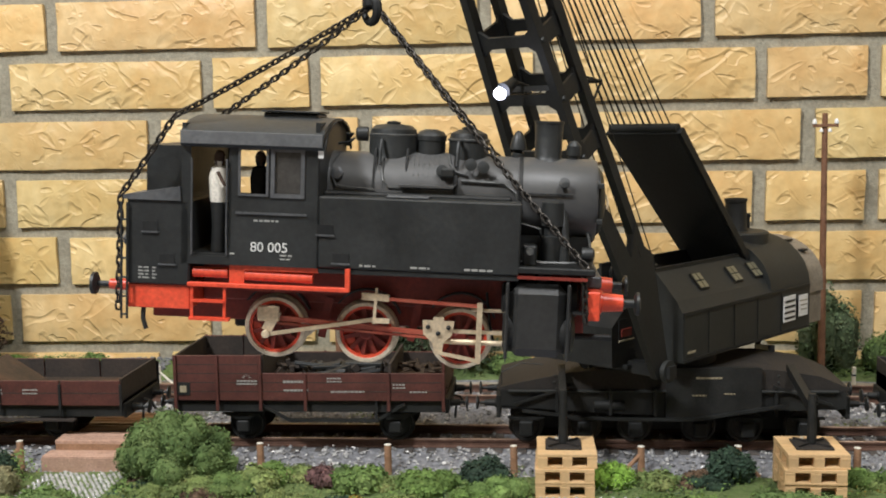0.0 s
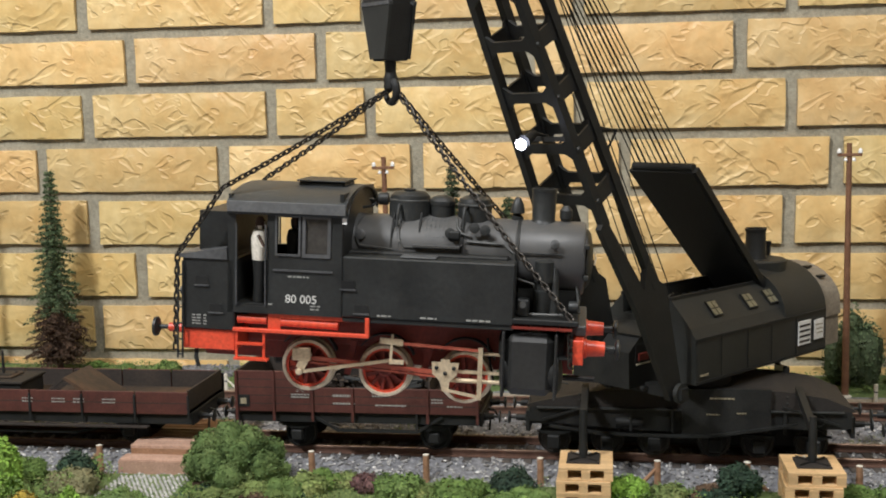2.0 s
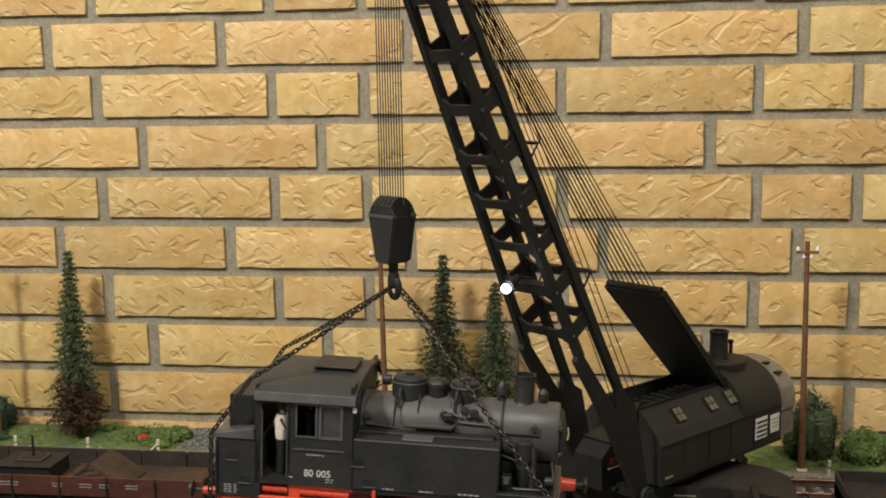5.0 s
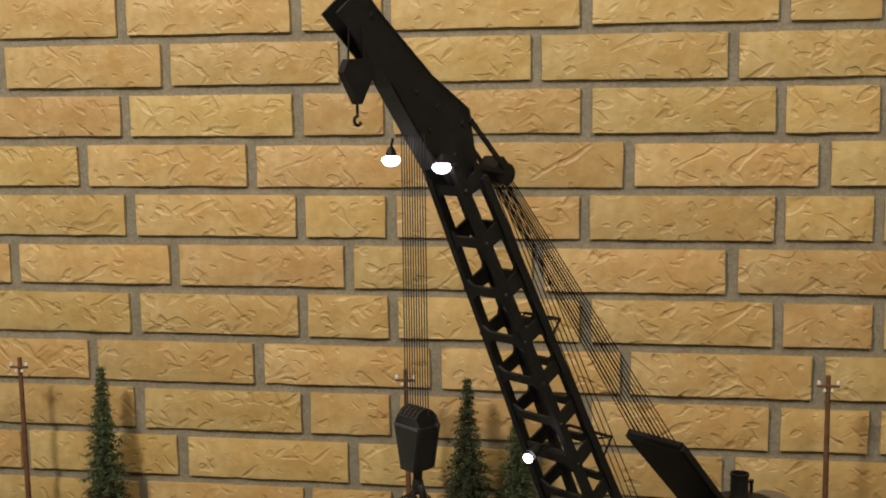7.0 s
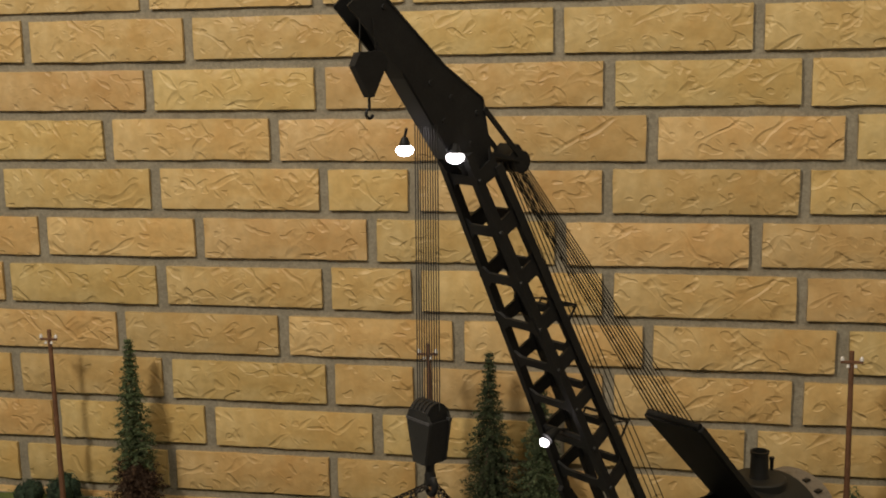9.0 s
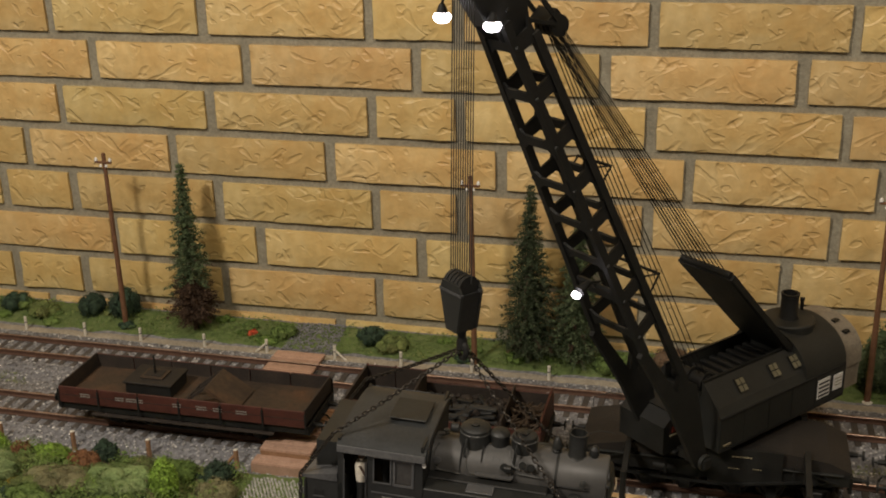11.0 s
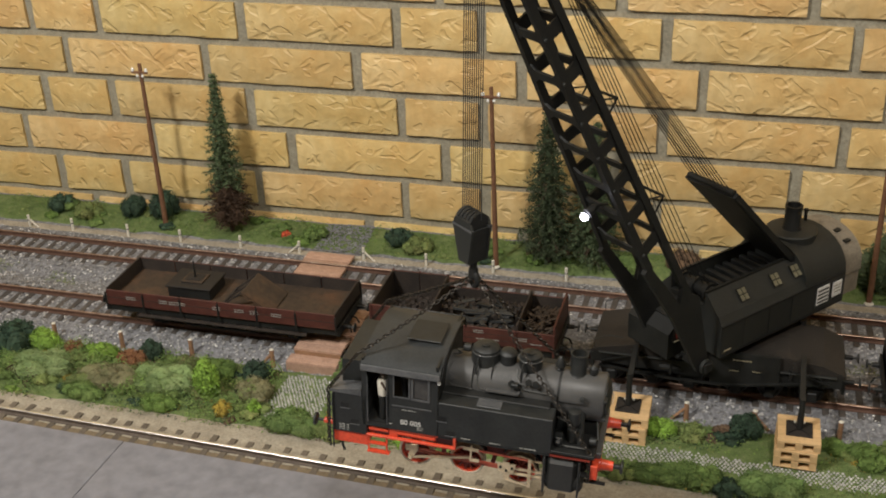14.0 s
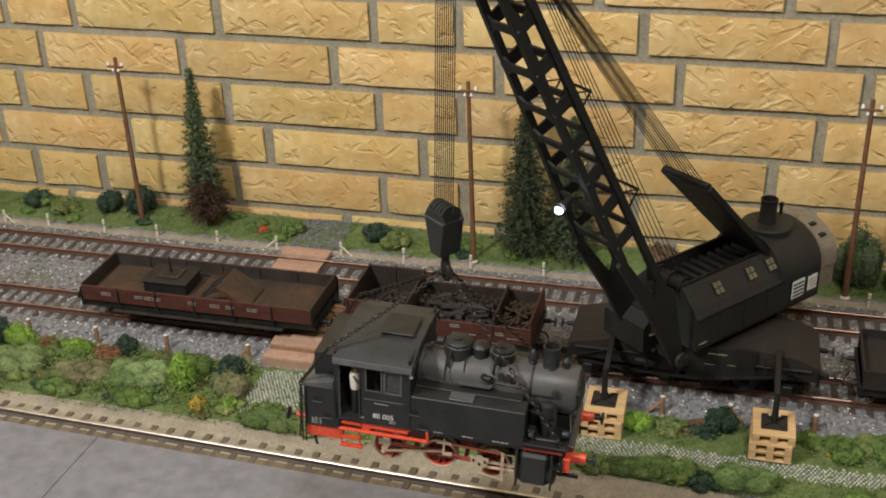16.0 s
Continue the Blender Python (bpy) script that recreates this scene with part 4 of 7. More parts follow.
M_CYL = mat("black_cylinder_paint", [(0.016, 0.0165, 0.016), (0.030, 0.030, 0.028)], rough=0.40, scale=40, bump=0.06, bump_scale=400)
M_TYRE = mat("cream_bright_tyre", [(0.60, 0.52, 0.38), (0.74, 0.65, 0.50)], rough=0.36, metal=0.35, scale=70, bump=0.03)
M_EAVE = mat("pale_grey_eave", [(0.085, 0.088, 0.09), (0.13, 0.132, 0.132)], rough=0.45, scale=60, bump=0.05)
# lighter than the black: sheen of pipes and edges put into the colour
M_SHEEN = mat("dark_pipe_sheen", [(0.05, 0.052, 0.05), (0.085, 0.085, 0.08)], rough=0.4, scale=90, bump=0.05)
M_REDSTEEL = mat("red_lined_rod", [(0.32, 0.055, 0.03), (0.42, 0.12, 0.07)], rough=0.4, scale=150, bump=0.05)
loco()


def figurine(x, y, top_material, legs_material, label, turn=0):
    """A plain doll in the cab: one mesh of turned shapes."""
    bm = B()
    lathe(bm, [(0.0035, 0.0), (0.0038, 0.001), (0.0034, 0.012), (0.0040, 0.0235)], 12)
    k = len(bm.faces)
    lathe(bm, [(0.0042, 0.0235), (0.0046, 0.027), (0.0050, 0.035), (0.0040, 0.0395), (0.0018, 0.0405)], 12)
    rod(bm, (0.0015, -0.0045, 0.0375), (0.0050, -0.0035, 0.0310), 0.0013)
    rod(bm, (0.0015, 0.0045, 0.0375), (0.0050, 0.0035, 0.0310), 0.0013)
    j = len(bm.faces)
    lathe(bm, [(0.0018, 0.0400), (0.0026, 0.0425), (0.0027, 0.0450), (0.0018, 0.0470), (0.0006, 0.0476)], 12)
    bm.faces.ensure_lookup_table()
    for i, f in enumerate(bm.faces):
        f.material_index = 0 if i < k else 1 if i < j else 2
    me = mesh_of("figurine", bm, [legs_material, top_material, M_BARK], smooth=True)
    ob = new("figurine", me)
    ob.matrix_basis = LOCO @ pose(x, y, 0.0336, 0, 0, turn)
    return tagged(ob, label, "toy figure")


figurine(-0.0625, -0.0365, M_WHITE, M_CRANE, "plain toy figure in cream top standing in the cab doorway", -20)
# black all over: its silhouette against the bright wall is put into the colour
figurine(-0.0455, -0.026, M_CRANE, M_CRANE, "plain toy figure behind the cab window, coloured black as a silhouette", 30)


# ---------- chains ----------
def chain_link():
    bm = B()
    pts = []
    for k in range(14):
        a = 2 * math.pi * k / 14
        pts.append(Vector((0.0014 * math.cos(a), 0, 0.0014 * math.sin(a) + (0.0012 if math.sin(a) >= 0 else -0.0012))))
    tube(bm, pts + pts[:1], 0.00062, 5)
    return mesh_of("link", bm, M_CHAIN, smooth=True)


LINK = chain_link()


def chain(points, label, sag=0.0):
    c = thing("chain", Matrix.Translation(points[0]), label, "chain", "lifting chains")
    origin = Vector(points[0])
    dense = []
    for a, b in zip(points, points[1:]):
        a, b = Vector(a), Vector(b)
        for i in range(40):
            t = i / 40
            p = a.lerp(b, t)
            p.z -= sag * 4 * t * (1 - t) * (b - a).length
            dense.append(p)
    dense.append(Vector(points[-1]))
    step, acc, n = 0.0038, 0.0, 0
    for p, q in zip(dense, dense[1:]):
        d = (q - p).length
        while acc <= d and d > 1e-9:
            at = p.lerp(q, acc / d)
            turn = (q - p).to_track_quat("Z", "Y").to_matrix().to_4x4() @ pose(0, 0, 0, 0, 0, 45 + 90 * (n % 2))
            ob = new("link", LINK)
            ob.parent = c
            ob.matrix_basis = Matrix.Translation(at - origin) @ turn
            n += 1
            acc += step
        acc -= d
    return c


HOOK = Vector((0.006, 0.682, 0.3715))
E3 = lambda x, y, z: tuple(LOCO @ Vector((x, y, z)))
for s in (-1, 1):
    hook_at = tuple(HOOK + Vector((-0.003, s * 0.002, 0)))
    chain([hook_at, E3(-0.082, s * 0.043, 0.0965), E3(-0.1075, s * 0.0425, 0.059), E3(-0.1085, s * 0.0425, 0.006)], "dark iron lifting chain round the engine's rear", 0.01)
    hook_at = tuple(HOOK + Vector((0.004, s * 0.002, 0)))
    chain([hook_at, E3(0.1085, s * 0.0405, 0.0345), E3(0.1098, s * 0.0445, 0.010)], "dark iron lifting chain to the engine's front beam", 0.012)

# ---------- railway crane ----------
CAR = Vector((0.205, 1.097, 0))
SLEW = 230.5
JW = Vector((math.cos(radians(SLEW)), math.sin(radians(SLEW)), 0))
JN = Vector((-JW.y, JW.x, 0))
JB = CAR + JN * 0.015 + JW * 0.088
LEAN = ((0.10, 0.3456, 0.476, 0.595, 0.6563, 0.7319), (0.10, 0.3415, 0.4625, 0.588, 0.650, 0.743))


def J(s, z, off=0.0):
    """A point of the jib: s out along it in plan, height z, off to its near side."""
    return JB + JW * (s * 0.785) + JN * off + Vector((0, 0, float(np.interp(z, *LEAN))))


def crane():
    C = thing("railway_crane", Matrix.Translation((CAR.x, CAR.y, 0)), "black weathered model railway crane with lattice jib raised", "crane")
    inv = Matrix.Translation((-CAR.x, -CAR.y, 0))

    def add(name, bm, material, parent=None, label="", smooth=False, world=False):
        if world:
            bmesh.ops.transform(bm, matrix=inv, verts=bm.verts[:])
        return part(name, bm, material, parent or C, label, smooth)

    # --- car: local x along the track
    und = add("underframe", prism(B(), [(-0.147, 0.064), (-0.147, 0.080), (-0.100, 0.0865), (0.100, 0.0865), (0.147, 0.080), (0.147, 0.062), (0.10, 0.060), (0.06, 0.064), (-0.02, 0.056), (-0.10, 0.060)], -0.046, 0.046), M_CRANE, label="black car underframe")
    add("deck", prism(B(), [(-0.149, 0.0800), (-0.128, 0.0850), (-0.085, 0.0935), (-0.05, 0.0960), (0.085, 0.0960), (0.125, 0.0900), (0.149, 0.0800), (0.149, 0.0775), (-0.149, 0.0775)], -0.0462, 0.0462), M_DECK, label="rusty brown deck plates")
    add("turntable_ring", lathe(B(), [(0.042, 0.0955), (0.044, 0.097), (0.044, 0.107), (0.040, 0.1085)], 40), M_CRANE, smooth=True)
    for y in (-0.0530, 0.0530):
        line = ((-0.128, 0.0600), (-0.085, 0.0545), (-0.050, 0.0528), (0.016, 0.0525), (0.045, 0.0568), (0.098, 0.0655))
        add("truss_strap", prism(B(), list(line) + [(x, z + 0.0026) for x, z in line[::-1]], y - 0.0014, y + 0.0014), M_CRANE, und)
    add("side_plate", prism(B(), [(-0.005, 0.0540), (0.016, 0.0540), (0.045, 0.0583), (0.075, 0.0628), (0.075, 0.0985), (-0.005, 0.0985)], -0.0515, -0.0463), M_CRANE, und)
    add("lettering", bars(bars(bars(B(), 0.020, 0.043, -0.0517, 0.0890, 1, 0.0016, seed=2), 0.017, 0.029, -0.0517, 0.0740, 1, 0.0012, seed=3), 0.044, 0.054, -0.0517, 0.0755, 1, 0.0012, seed=4), M_OLDLETTER, und, "faded unreadable lettering")
    for x0, x1 in ((-0.147, -0.100), (0.100, 0.147)):
        add("end_box", box(B(), x0, x1, -0.044, 0.044, 0.060, 0.078, 0.002), M_CRANE, und)
        add("buffer_beam", box(B(), *((x0 - 0.004, x0) if x0 < 0 else (x1, x1 + 0.004)), -0.042, 0.042, 0.052, 0.072, 0.0005), M_CRANE, und)
        for y in (-0.028, 0.028):
            buffer(C, x0 - 0.004 if x0 < 0 else x1 + 0.004, y, 0.062, -1 if x0 < 0 else 1, M_CRANE, disc_r=0.0062, stem_r=0.0034, length=0.018)
    for x in (-0.125, -0.074, -0.030, 0.026, 0.066, 0.115):
        for s in (-1, 1):
            q = Matrix.Translation((x, s * 0.0245, RAIL_Z + 0.0145)) @ pose(0, 0, 0, 90 * -s, 0, 0)
            w = part("wheel", lathe(B(), [(0.0160, -0.0025), (0.0156, -0.0015), (0.0145, -0.0012), (0.0145, 0.0028), (0.0122, 0.0028), (0.0120, 0.0012), (0.004, 0.0020), (0.0035, 0.0045)], 28), M_WHEELRIM, C, smooth=True, at=q)
            part("axle_box", box(B(), x - 0.006, x + 0.006, *sorted((s * 0.0315, s * 0.0415)), RAIL_Z + 0.008, RAIL_Z + 0.021, 0.0012), M_CRANE, C)
            part("spring", box(box(box(B(), x - 0.016, x + 0.016, *sorted((s * 0.0345, s * 0.039)), RAIL_Z + 0.0235, RAIL_Z + 0.0250), x - 0.011, x + 0.011, *sorted((s * 0.0345, s * 0.039)), RAIL_Z + 0.0220, RAIL_Z + 0.0235), x - 0.006, x + 0.006, *sorted((s * 0.0345, s * 0.039)), RAIL_Z + 0.0205, RAIL_Z + 0.0220), M_CRANE, C)
    # black filler box added under the car so nothing pale shows through
    add("underframe_filler", box(B(), -0.132, 0.132, -0.012, 0.012, 0.033, 0.056, 0.002), M_CRANE, und)
    for s in (-1, 1):
        for x in (-0.098, -0.052, -0.014, 0.046, 0.088):
            add("frame_rib", box(B(), x - 0.0014, x + 0.0014, *sorted((s * 0.0460, s * 0.0492)), 0.056, 0.080, 0.0004), M_CRANE, und)
        add("frame_flange", box(B(), -0.140, 0.140, *sorted((s * 0.0460, s * 0.0498)), 0.0765, 0.0782, 0.0003), M_HOUSE, und)
        add("brake_cylinder", rod(B(), (-0.066, s * 0.044, 0.064), (-0.040, s * 0.044, 0.064), 0.0050, seg=14), M_CRANE, und, smooth=True)
        add("hand_wheel", lathe(B(), [(0.0052, -0.0006), (0.0060, -0.0006), (0.0060, 0.0006), (0.0052, 0.0006)], 18, Matrix.Translation((0.118, s * 0.0480, 0.070)) @ pose(0, 0, 0, 90, 0, 0), True), M_HOUSE, und, smooth=True)
        add("grab_rail", tube(B(), [(-0.146, s * 0.0455, 0.082), (-0.146, s * 0.0470, 0.094), (-0.128, s * 0.0470, 0.102), (-0.110, s * 0.0470, 0.1005)], 0.0006), M_HOUSE, und)
        for x in (-0.100, 0.090):
            for z in (0.0848, 0.0905):
                add("deck_rivet", lathe(B(), [(0.0012, 0), (0.0010, 0.0006), (0.0003, 0.0009)], 8, Matrix.Translation((x, s * 0.0462, z)) @ pose(0, 0, 0, -90 * s, 0, 0)), M_HOUSE, und)
        for e in (-1, 1):
            add("brace_rod", bar(B(), (e * 0.135, s * 0.049, 0.066), (e * 0.085, s * 0.049, 0.082), 0.0015, 0.002), M_CRANE, und)
        # outriggers with screw jacks
        for x in (-0.094, 0.1005):
            ax = x + CAR.x
            yk = (0.983 if ax < 0.2 else 0.9735) if s < 0 else 1.205
            top = 0.0485 if ax < 0.2 else 0.0525
            if s > 0:
                top = 0.040
            yl = yk - CAR.y
            arm = add("outrigger", bar(bar(B(), (x, s * 0.040, 0.096), (x, yl - s * 0.004, 0.084), 0.006, 0.008), (x, yl, 0.090), (x, yl, 0.070), 0.009, 0.009), M_CRANE)
            add("jack_screw", rod(B(), (x, yl, 0.094), (x, yl, top + 0.002), 0.0030, 0.0040, 12), M_CRANE, arm, smooth=True)
            ft = add("jack_foot", box(B(), x - 0.0145, x + 0.0145, yl - 0.0145, yl + 0.0145, top, top + 0.0016, 0.0004), M_DECK, label="rusty square jack foot")
            add("foot_rib", bar(bar(B(), (x - 0.012, yl - 0.012, top + 0.0024), (x + 0.012, yl + 0.012, top + 0.0024), 0.0012, 0.002), (x - 0.012, yl + 0.012, top + 0.0024), (x + 0.012, yl - 0.012, top + 0.0024), 0.0012, 0.002), M_DECK, ft)
            for dx in (-0.005, 0.005):
                add("lug", lathe(B(), [(0.0016, top + 0.001), (0.0016, top + 0.0035)], 8, Matrix.Translation((x + dx, yl + 0.011, 0))), M_WHITE, ft)

    # --- slewing house: local x towards the jib
    H = pose(0, 0, 0, 0, 0, SLEW)

    def hadd(name, bm, material, parent=None, label="", smooth=False):
        bmesh.ops.transform(bm, matrix=H, verts=bm.verts[:])
        return part(name, bm, material, parent or C, label, smooth)

    swap = Matrix(((0, 1, 0, 0), (1, 0, 0, 0), (0, 0, 1, 0), (0, 0, 0, 1)))
    well = [(-0.056, 0.109), (-0.056, 0.150), (-0.050, 0.160), (-0.029, 0.183), (-0.027, 0.183), (-0.027, 0.166), (0.027, 0.166), (0.027, 0.183), (0.029, 0.183), (0.050, 0.160), (0.056, 0.150), (0.056, 0.109)]
    house = hadd("house", prism(B(), well, -0.086, 0.060, swap), M_HOUSE, label="dusty green-grey sheet-metal engine house", smooth=False)
    rear = [(-0.056, 0.109), (-0.056, 0.150)] + [(-0.056 * math.cos(a), 0.150 + 0.048 * math.sin(a)) for a in [math.pi * k / 14 for k in range(1, 14)]] + [(0.056, 0.150), (0.056, 0.109)]
    hadd("boiler_end", prism(B(), rear, -0.160, -0.086, swap), M_HOUSE, house, smooth=True)
    hadd("boiler_collar", lathe(B(), [(0.0300, 0.188), (0.0310, 0.200), (0.0290, 0.2015)], 32, Matrix.Translation((-0.118, 0, 0))), M_HOUSE, house, smooth=True)
    hadd("smokestack", lathe(B(), [(0.0135, 0.198), (0.0105, 0.204), (0.0100, 0.229), (0.0108, 0.2295), (0.0108, 0.2325), (0.0085, 0.2325), (0.0080, 0.222)], 28, Matrix.Translation((-0.118, 0, 0))), M_CRANE, house, smooth=True)
    hadd("relief_pipe", lathe(B(), [(0.0022, 0.195), (0.0022, 0.212), (0.0030, 0.2125), (0.0030, 0.216)], 12, Matrix.Translation((-0.149, -0.005, 0))), M_CRANE, house, smooth=True)
    can = [(-0.052, 0.140)] + [(-0.052 * math.cos(a), 0.150 + 0.042 * math.sin(a)) for a in [math.pi * k / 14 for k in range(1, 14)]] + [(0.052, 0.140)]
    canopy = hadd("rear_canopy", prism(B(), can, -0.196, -0.160, swap), M_CANOPY, house, "dusty pale grey rear canopy", smooth=True)
    hadd("rear_platform", box(B(), -0.196, -0.160, -0.050, 0.050, 0.109, 0.140, 0.001), M_CANOPY, house)
    for y in (0.020, 0.036):
        # black slab on the sheet stands in for the dark inside of a slot
        hadd("roof_slot_shade", box(B(), -0.182, -0.173, y, y + 0.006, 0.150 + 0.042 * math.sqrt(1 - (y / 0.052) ** 2) - 0.0012, 0.150 + 0.042 * math.sqrt(1 - (y / 0.052) ** 2) + 0.0008), M_CRANE, canopy)
    # slats inside the open well
    for k in range(9):
        x = -0.076 + 0.0145 * k
        hadd("roof_slat", box(B(), x, x + 0.007, -0.026, 0.026, 0.1665, 0.1735, 0.001), M_CRANE, house)
    hadd("well_rim", bar(bar(B(), (-0.086, 0.028, 0.1845), (0.060, 0.028, 0.1845), 0.003, 0.003), (-0.086, -0.028, 0.1845), (0.060, -0.028, 0.1845), 0.003, 0.003), M_CRANE, house)
    # side ribs, seam lines, skirt, windows and signs on the side that is seen
    for y in (0.0562, -0.0562):
        s = 1 if y > 0 else -1
        for x in (0.058, 0.020, -0.022, -0.062, -0.105):
            hadd("seam", box(B(), x - 0.0008, x + 0.0008, *sorted((y, y + s * 0.0006)), 0.111, 0.150), M_HOUSE, house)
        hadd("belt_rail", box(B(), -0.158, 0.060, *sorted((y - s * 0.0004, y + s * 0.0012)), 0.1485, 0.1510), M_CRANE, house)
        hadd("skirt", box(B(), -0.158, 0.060, *sorted((y, y + s * 0.0010)), 0.109, 0.1115), M_CRANE, house)
    tilt = math.degrees(math.atan2(0.023, 0.021))
    for x in (0.0120, -0.0445, -0.0800):
        on = pose(x, 0.0415, 0.1713, 0, 0, 0) @ pose(0, 0, 0, -(90 - 0) + (180 - 90 - tilt) - 0, 0, 0)
        win = hadd("house_window", box(B(), -0.0072, 0.0072, -0.0085, 0.0085, -0.0004, 0.0006, m=on), M_CRANE, house)
        for px, py in ((-0.0034, -0.0040), (0.0034, -0.0040), (-0.0034, 0.0040), (0.0034, 0.0040)):
            hadd("pane", box(B(), px - 0.0027, px + 0.0027, py - 0.0033, py + 0.0033, 0.0006, 0.0012, m=on), M_PANE2, win, "dusty cream window pane")
    sg = hadd("sign_plate", box(B(), -0.128, -0.106, 0.0574, 0.0582, 0.1200, 0.1440), M_MARK, house, "white sign with unreadable lines")
    for k in range(4):
        hadd("sign_line", box(B(), -0.1265, -0.1075, 0.0582, 0.0586, 0.1225 + 0.0052 * k, 0.1245 + 0.0052 * k), M_CRANE, sg)
    sg2 = hadd("sign_plate", box(B(), -0.152, -0.135, 0.0574, 0.0582, 0.1220, 0.1420), M_MARK, house, "white sign with unreadable lines")
    for k in range(3):
        hadd("sign_line", box(B(), -0.150, -0.139 + 0.001 * k, 0.0582, 0.0586, 0.1280 + 0.0042 * k, 0.1288 + 0.0042 * k), M_OLDLETTER, sg2)
    hadd("corner_mark", box(B(), 0.043, 0.055, 0.0574, 0.0580, 0.1160, 0.1180), M_OLDLETTER, house, "worn yellowish marking")
    # operator's cab in front
    cabm = hadd("operator_cab", prism(B(), [(0.060, 0.108), (0.060, 0.158), (0.094, 0.153), (0.109, 0.141), (0.109, 0.108)], -0.046, 0.020), M_CRANE, label="dark operator's cab")
    hadd("cab_roof_sheet", prism(B(), [(0.058, 0.1585), (0.058, 0.1605), (0.096, 0.1550), (0.095, 0.1530)], -0.048, 0.022), M_CRANE, cabm)
    hadd("cab_opening", box(B(), 0.080, 0.100, 0.0198, 0.0206, 0.128, 0.147), M_CRANE, cabm)
    hadd("red_seat", box(B(), 0.083, 0.097, 0.0206, 0.0216, 0.132, 0.139, 0.0004), M_REDDARK, cabm, "red seat in the cab opening")
    hadd("cab_sill", box(B(), 0.080, 0.100, 0.0206, 0.0220, 0.1285, 0.1297), M_OLDLETTER, cabm)
    hadd("platform", box(B(), 0.055, 0.094, -0.046, 0.024, 0.104, 0.1085, 0.001), M_CRANE)
    # winch drum and gear behind the jib foot
    hadd("winch_drum", rod(B(), (0.045, -0.024, 0.176), (0.045, 0.024, 0.176), 0.008, seg=20), M_CRANE, house, smooth=True)
    for y in (-0.020, 0.0, 0.020):
        hadd("winch_flange", rod(B(), (0.045, y - 0.0015, 0.176), (0.045, y + 0.0015, 0.176), 0.0115, seg=20), M_CRANE, house, smooth=True)
    # --- slanting mast: hollow box with open top
    M = B()
    pa, pb = Vector((-0.095, 0, 0.170)), Vector((0.030, 0, 0.300))
    d = (pb - pa).normalized()
    nrm = Vector((d.z, 0, -d.x))
    ring = []
    for p, va, vb, hd in ((pa, -0.032, 0.030, 0.005), (pa.lerp(pb, 0.45), -0.035, 0.031, 0.005), (pb, -0.039, 0.032, 0.004)):
        ring.append([M.verts.new(p + nrm * a * hd + Vector((0, va if b < 0 else vb, 0))) for a, b in ((-1, -1), (-1, 1), (1, 1), (1, -1))])
    for p, q in zip(ring, ring[1:]):
        for i in range(4):
            M.faces.new((p[i], p[(i + 1) % 4], q[(i + 1) % 4], q[i]))
    M.faces.new(ring[0][::-1]), M.faces.new(ring[-1])
    mast = hadd("mast", M, M_CRANE, label="flat black slanting mast")
    hadd("mast_rib", bar(bar(B(), pa + Vector((0, 0.0315, 0)), pb + Vector((0, 0.0335, 0)), 0.003, 0.007), pa + Vector((0, -0.0335, 0)), pb + Vector((0, -0.0405, 0)), 0.003, 0.007), M_CRANE, mast)
    hadd("mast_sheave", rod(B(), pb + Vector((0, -0.038, 0.002)), pb + Vector((0, 0.031, 0.002)), 0.004, seg=14), M_CRANE, mast, smooth=True)

    # --- lattice jib
    L1, L2, U1, U2 = (0.112, 0.265), (0.321, 0.612), (0.0285, 0.205), (0.280, 0.601)
    hwt = lambda t: 0.034 - 0.017 * t
    jib = add("jib", bar(B(), J(-0.008, 0.106, -0.046), J(-0.008, 0.106, 0.046), 0.010, 0.010), M_CRANE, label="black riveted lattice jib", world=True)
    lat = lambda p, q, t: (p[0] + (q[0] - p[0]) * t, p[1] + (q[1] - p[1]) * t)

    def plate(outline, off, thick):
        """A flat plate in the jib's plane; off gives its place across the jib at each corner."""
        bm = B()
        a = [bm.verts.new(J(x, z, off(x, z) - thick / 2)) for x, z in outline]
        b = [bm.verts.new(J(x, z, off(x, z) + thick / 2)) for x, z in outline]
        bm.faces.new(a), bm.faces.new(b[::-1])
        for i in range(len(outline)):
            bm.faces.new((a[i], b[i], b[(i + 1) % len(outline)], a[(i + 1) % len(outline)]))
        return bm

    for s in (-1, 1):
        for p, q in ((L1, L2), (U1, U2)):
            add("chord", bar(B(), J(*p, s * hwt(0)), J(*q, s * hwt(1)), 0.0080, 0.0070, JN), M_CRANE, jib, world=True)
        poly = [(-0.020, 0.102), (0.004, 0.098), (0.060, 0.185), (0.122, 0.262), (0.114, 0.272), (0.050, 0.205), (0.044, 0.232), (0.030, 0.214), (0.012, 0.205), (-0.014, 0.118)]
        add("jib_leg", plate(poly, lambda x, z: s * (0.034 + (hwt(0) - 0.034) * min(1, max(0, (z - 0.12) / 0.14))), 0.006), M_CRANE, jib, world=True)
        add("foot_pin", rod(B(), J(-0.008, 0.106, s * 0.034 - 0.006), J(-0.008, 0.106, s * 0.034 + 0.006), 0.0065, seg=16), M_CRANE, jib, world=True)
        add("foot_cap", rod(B(), J(-0.008, 0.106, s * 0.041 - 0.002), J(-0.008, 0.106, s * 0.041 + 0.002), 0.0090, seg=20), M_HOUSE, jib, world=True)
    def slab(corners, thick):
        """A flat plate over the corners, thick along its normal."""
        bm = B()
        n = (corners[1] - corners[0]).cross(corners[-1] - corners[0]).normalized() * (thick / 2)
        a, b = [bm.verts.new(c - n) for c in corners], [bm.verts.new(c + n) for c in corners]
        bm.faces.new(a), bm.faces.new(b[::-1])
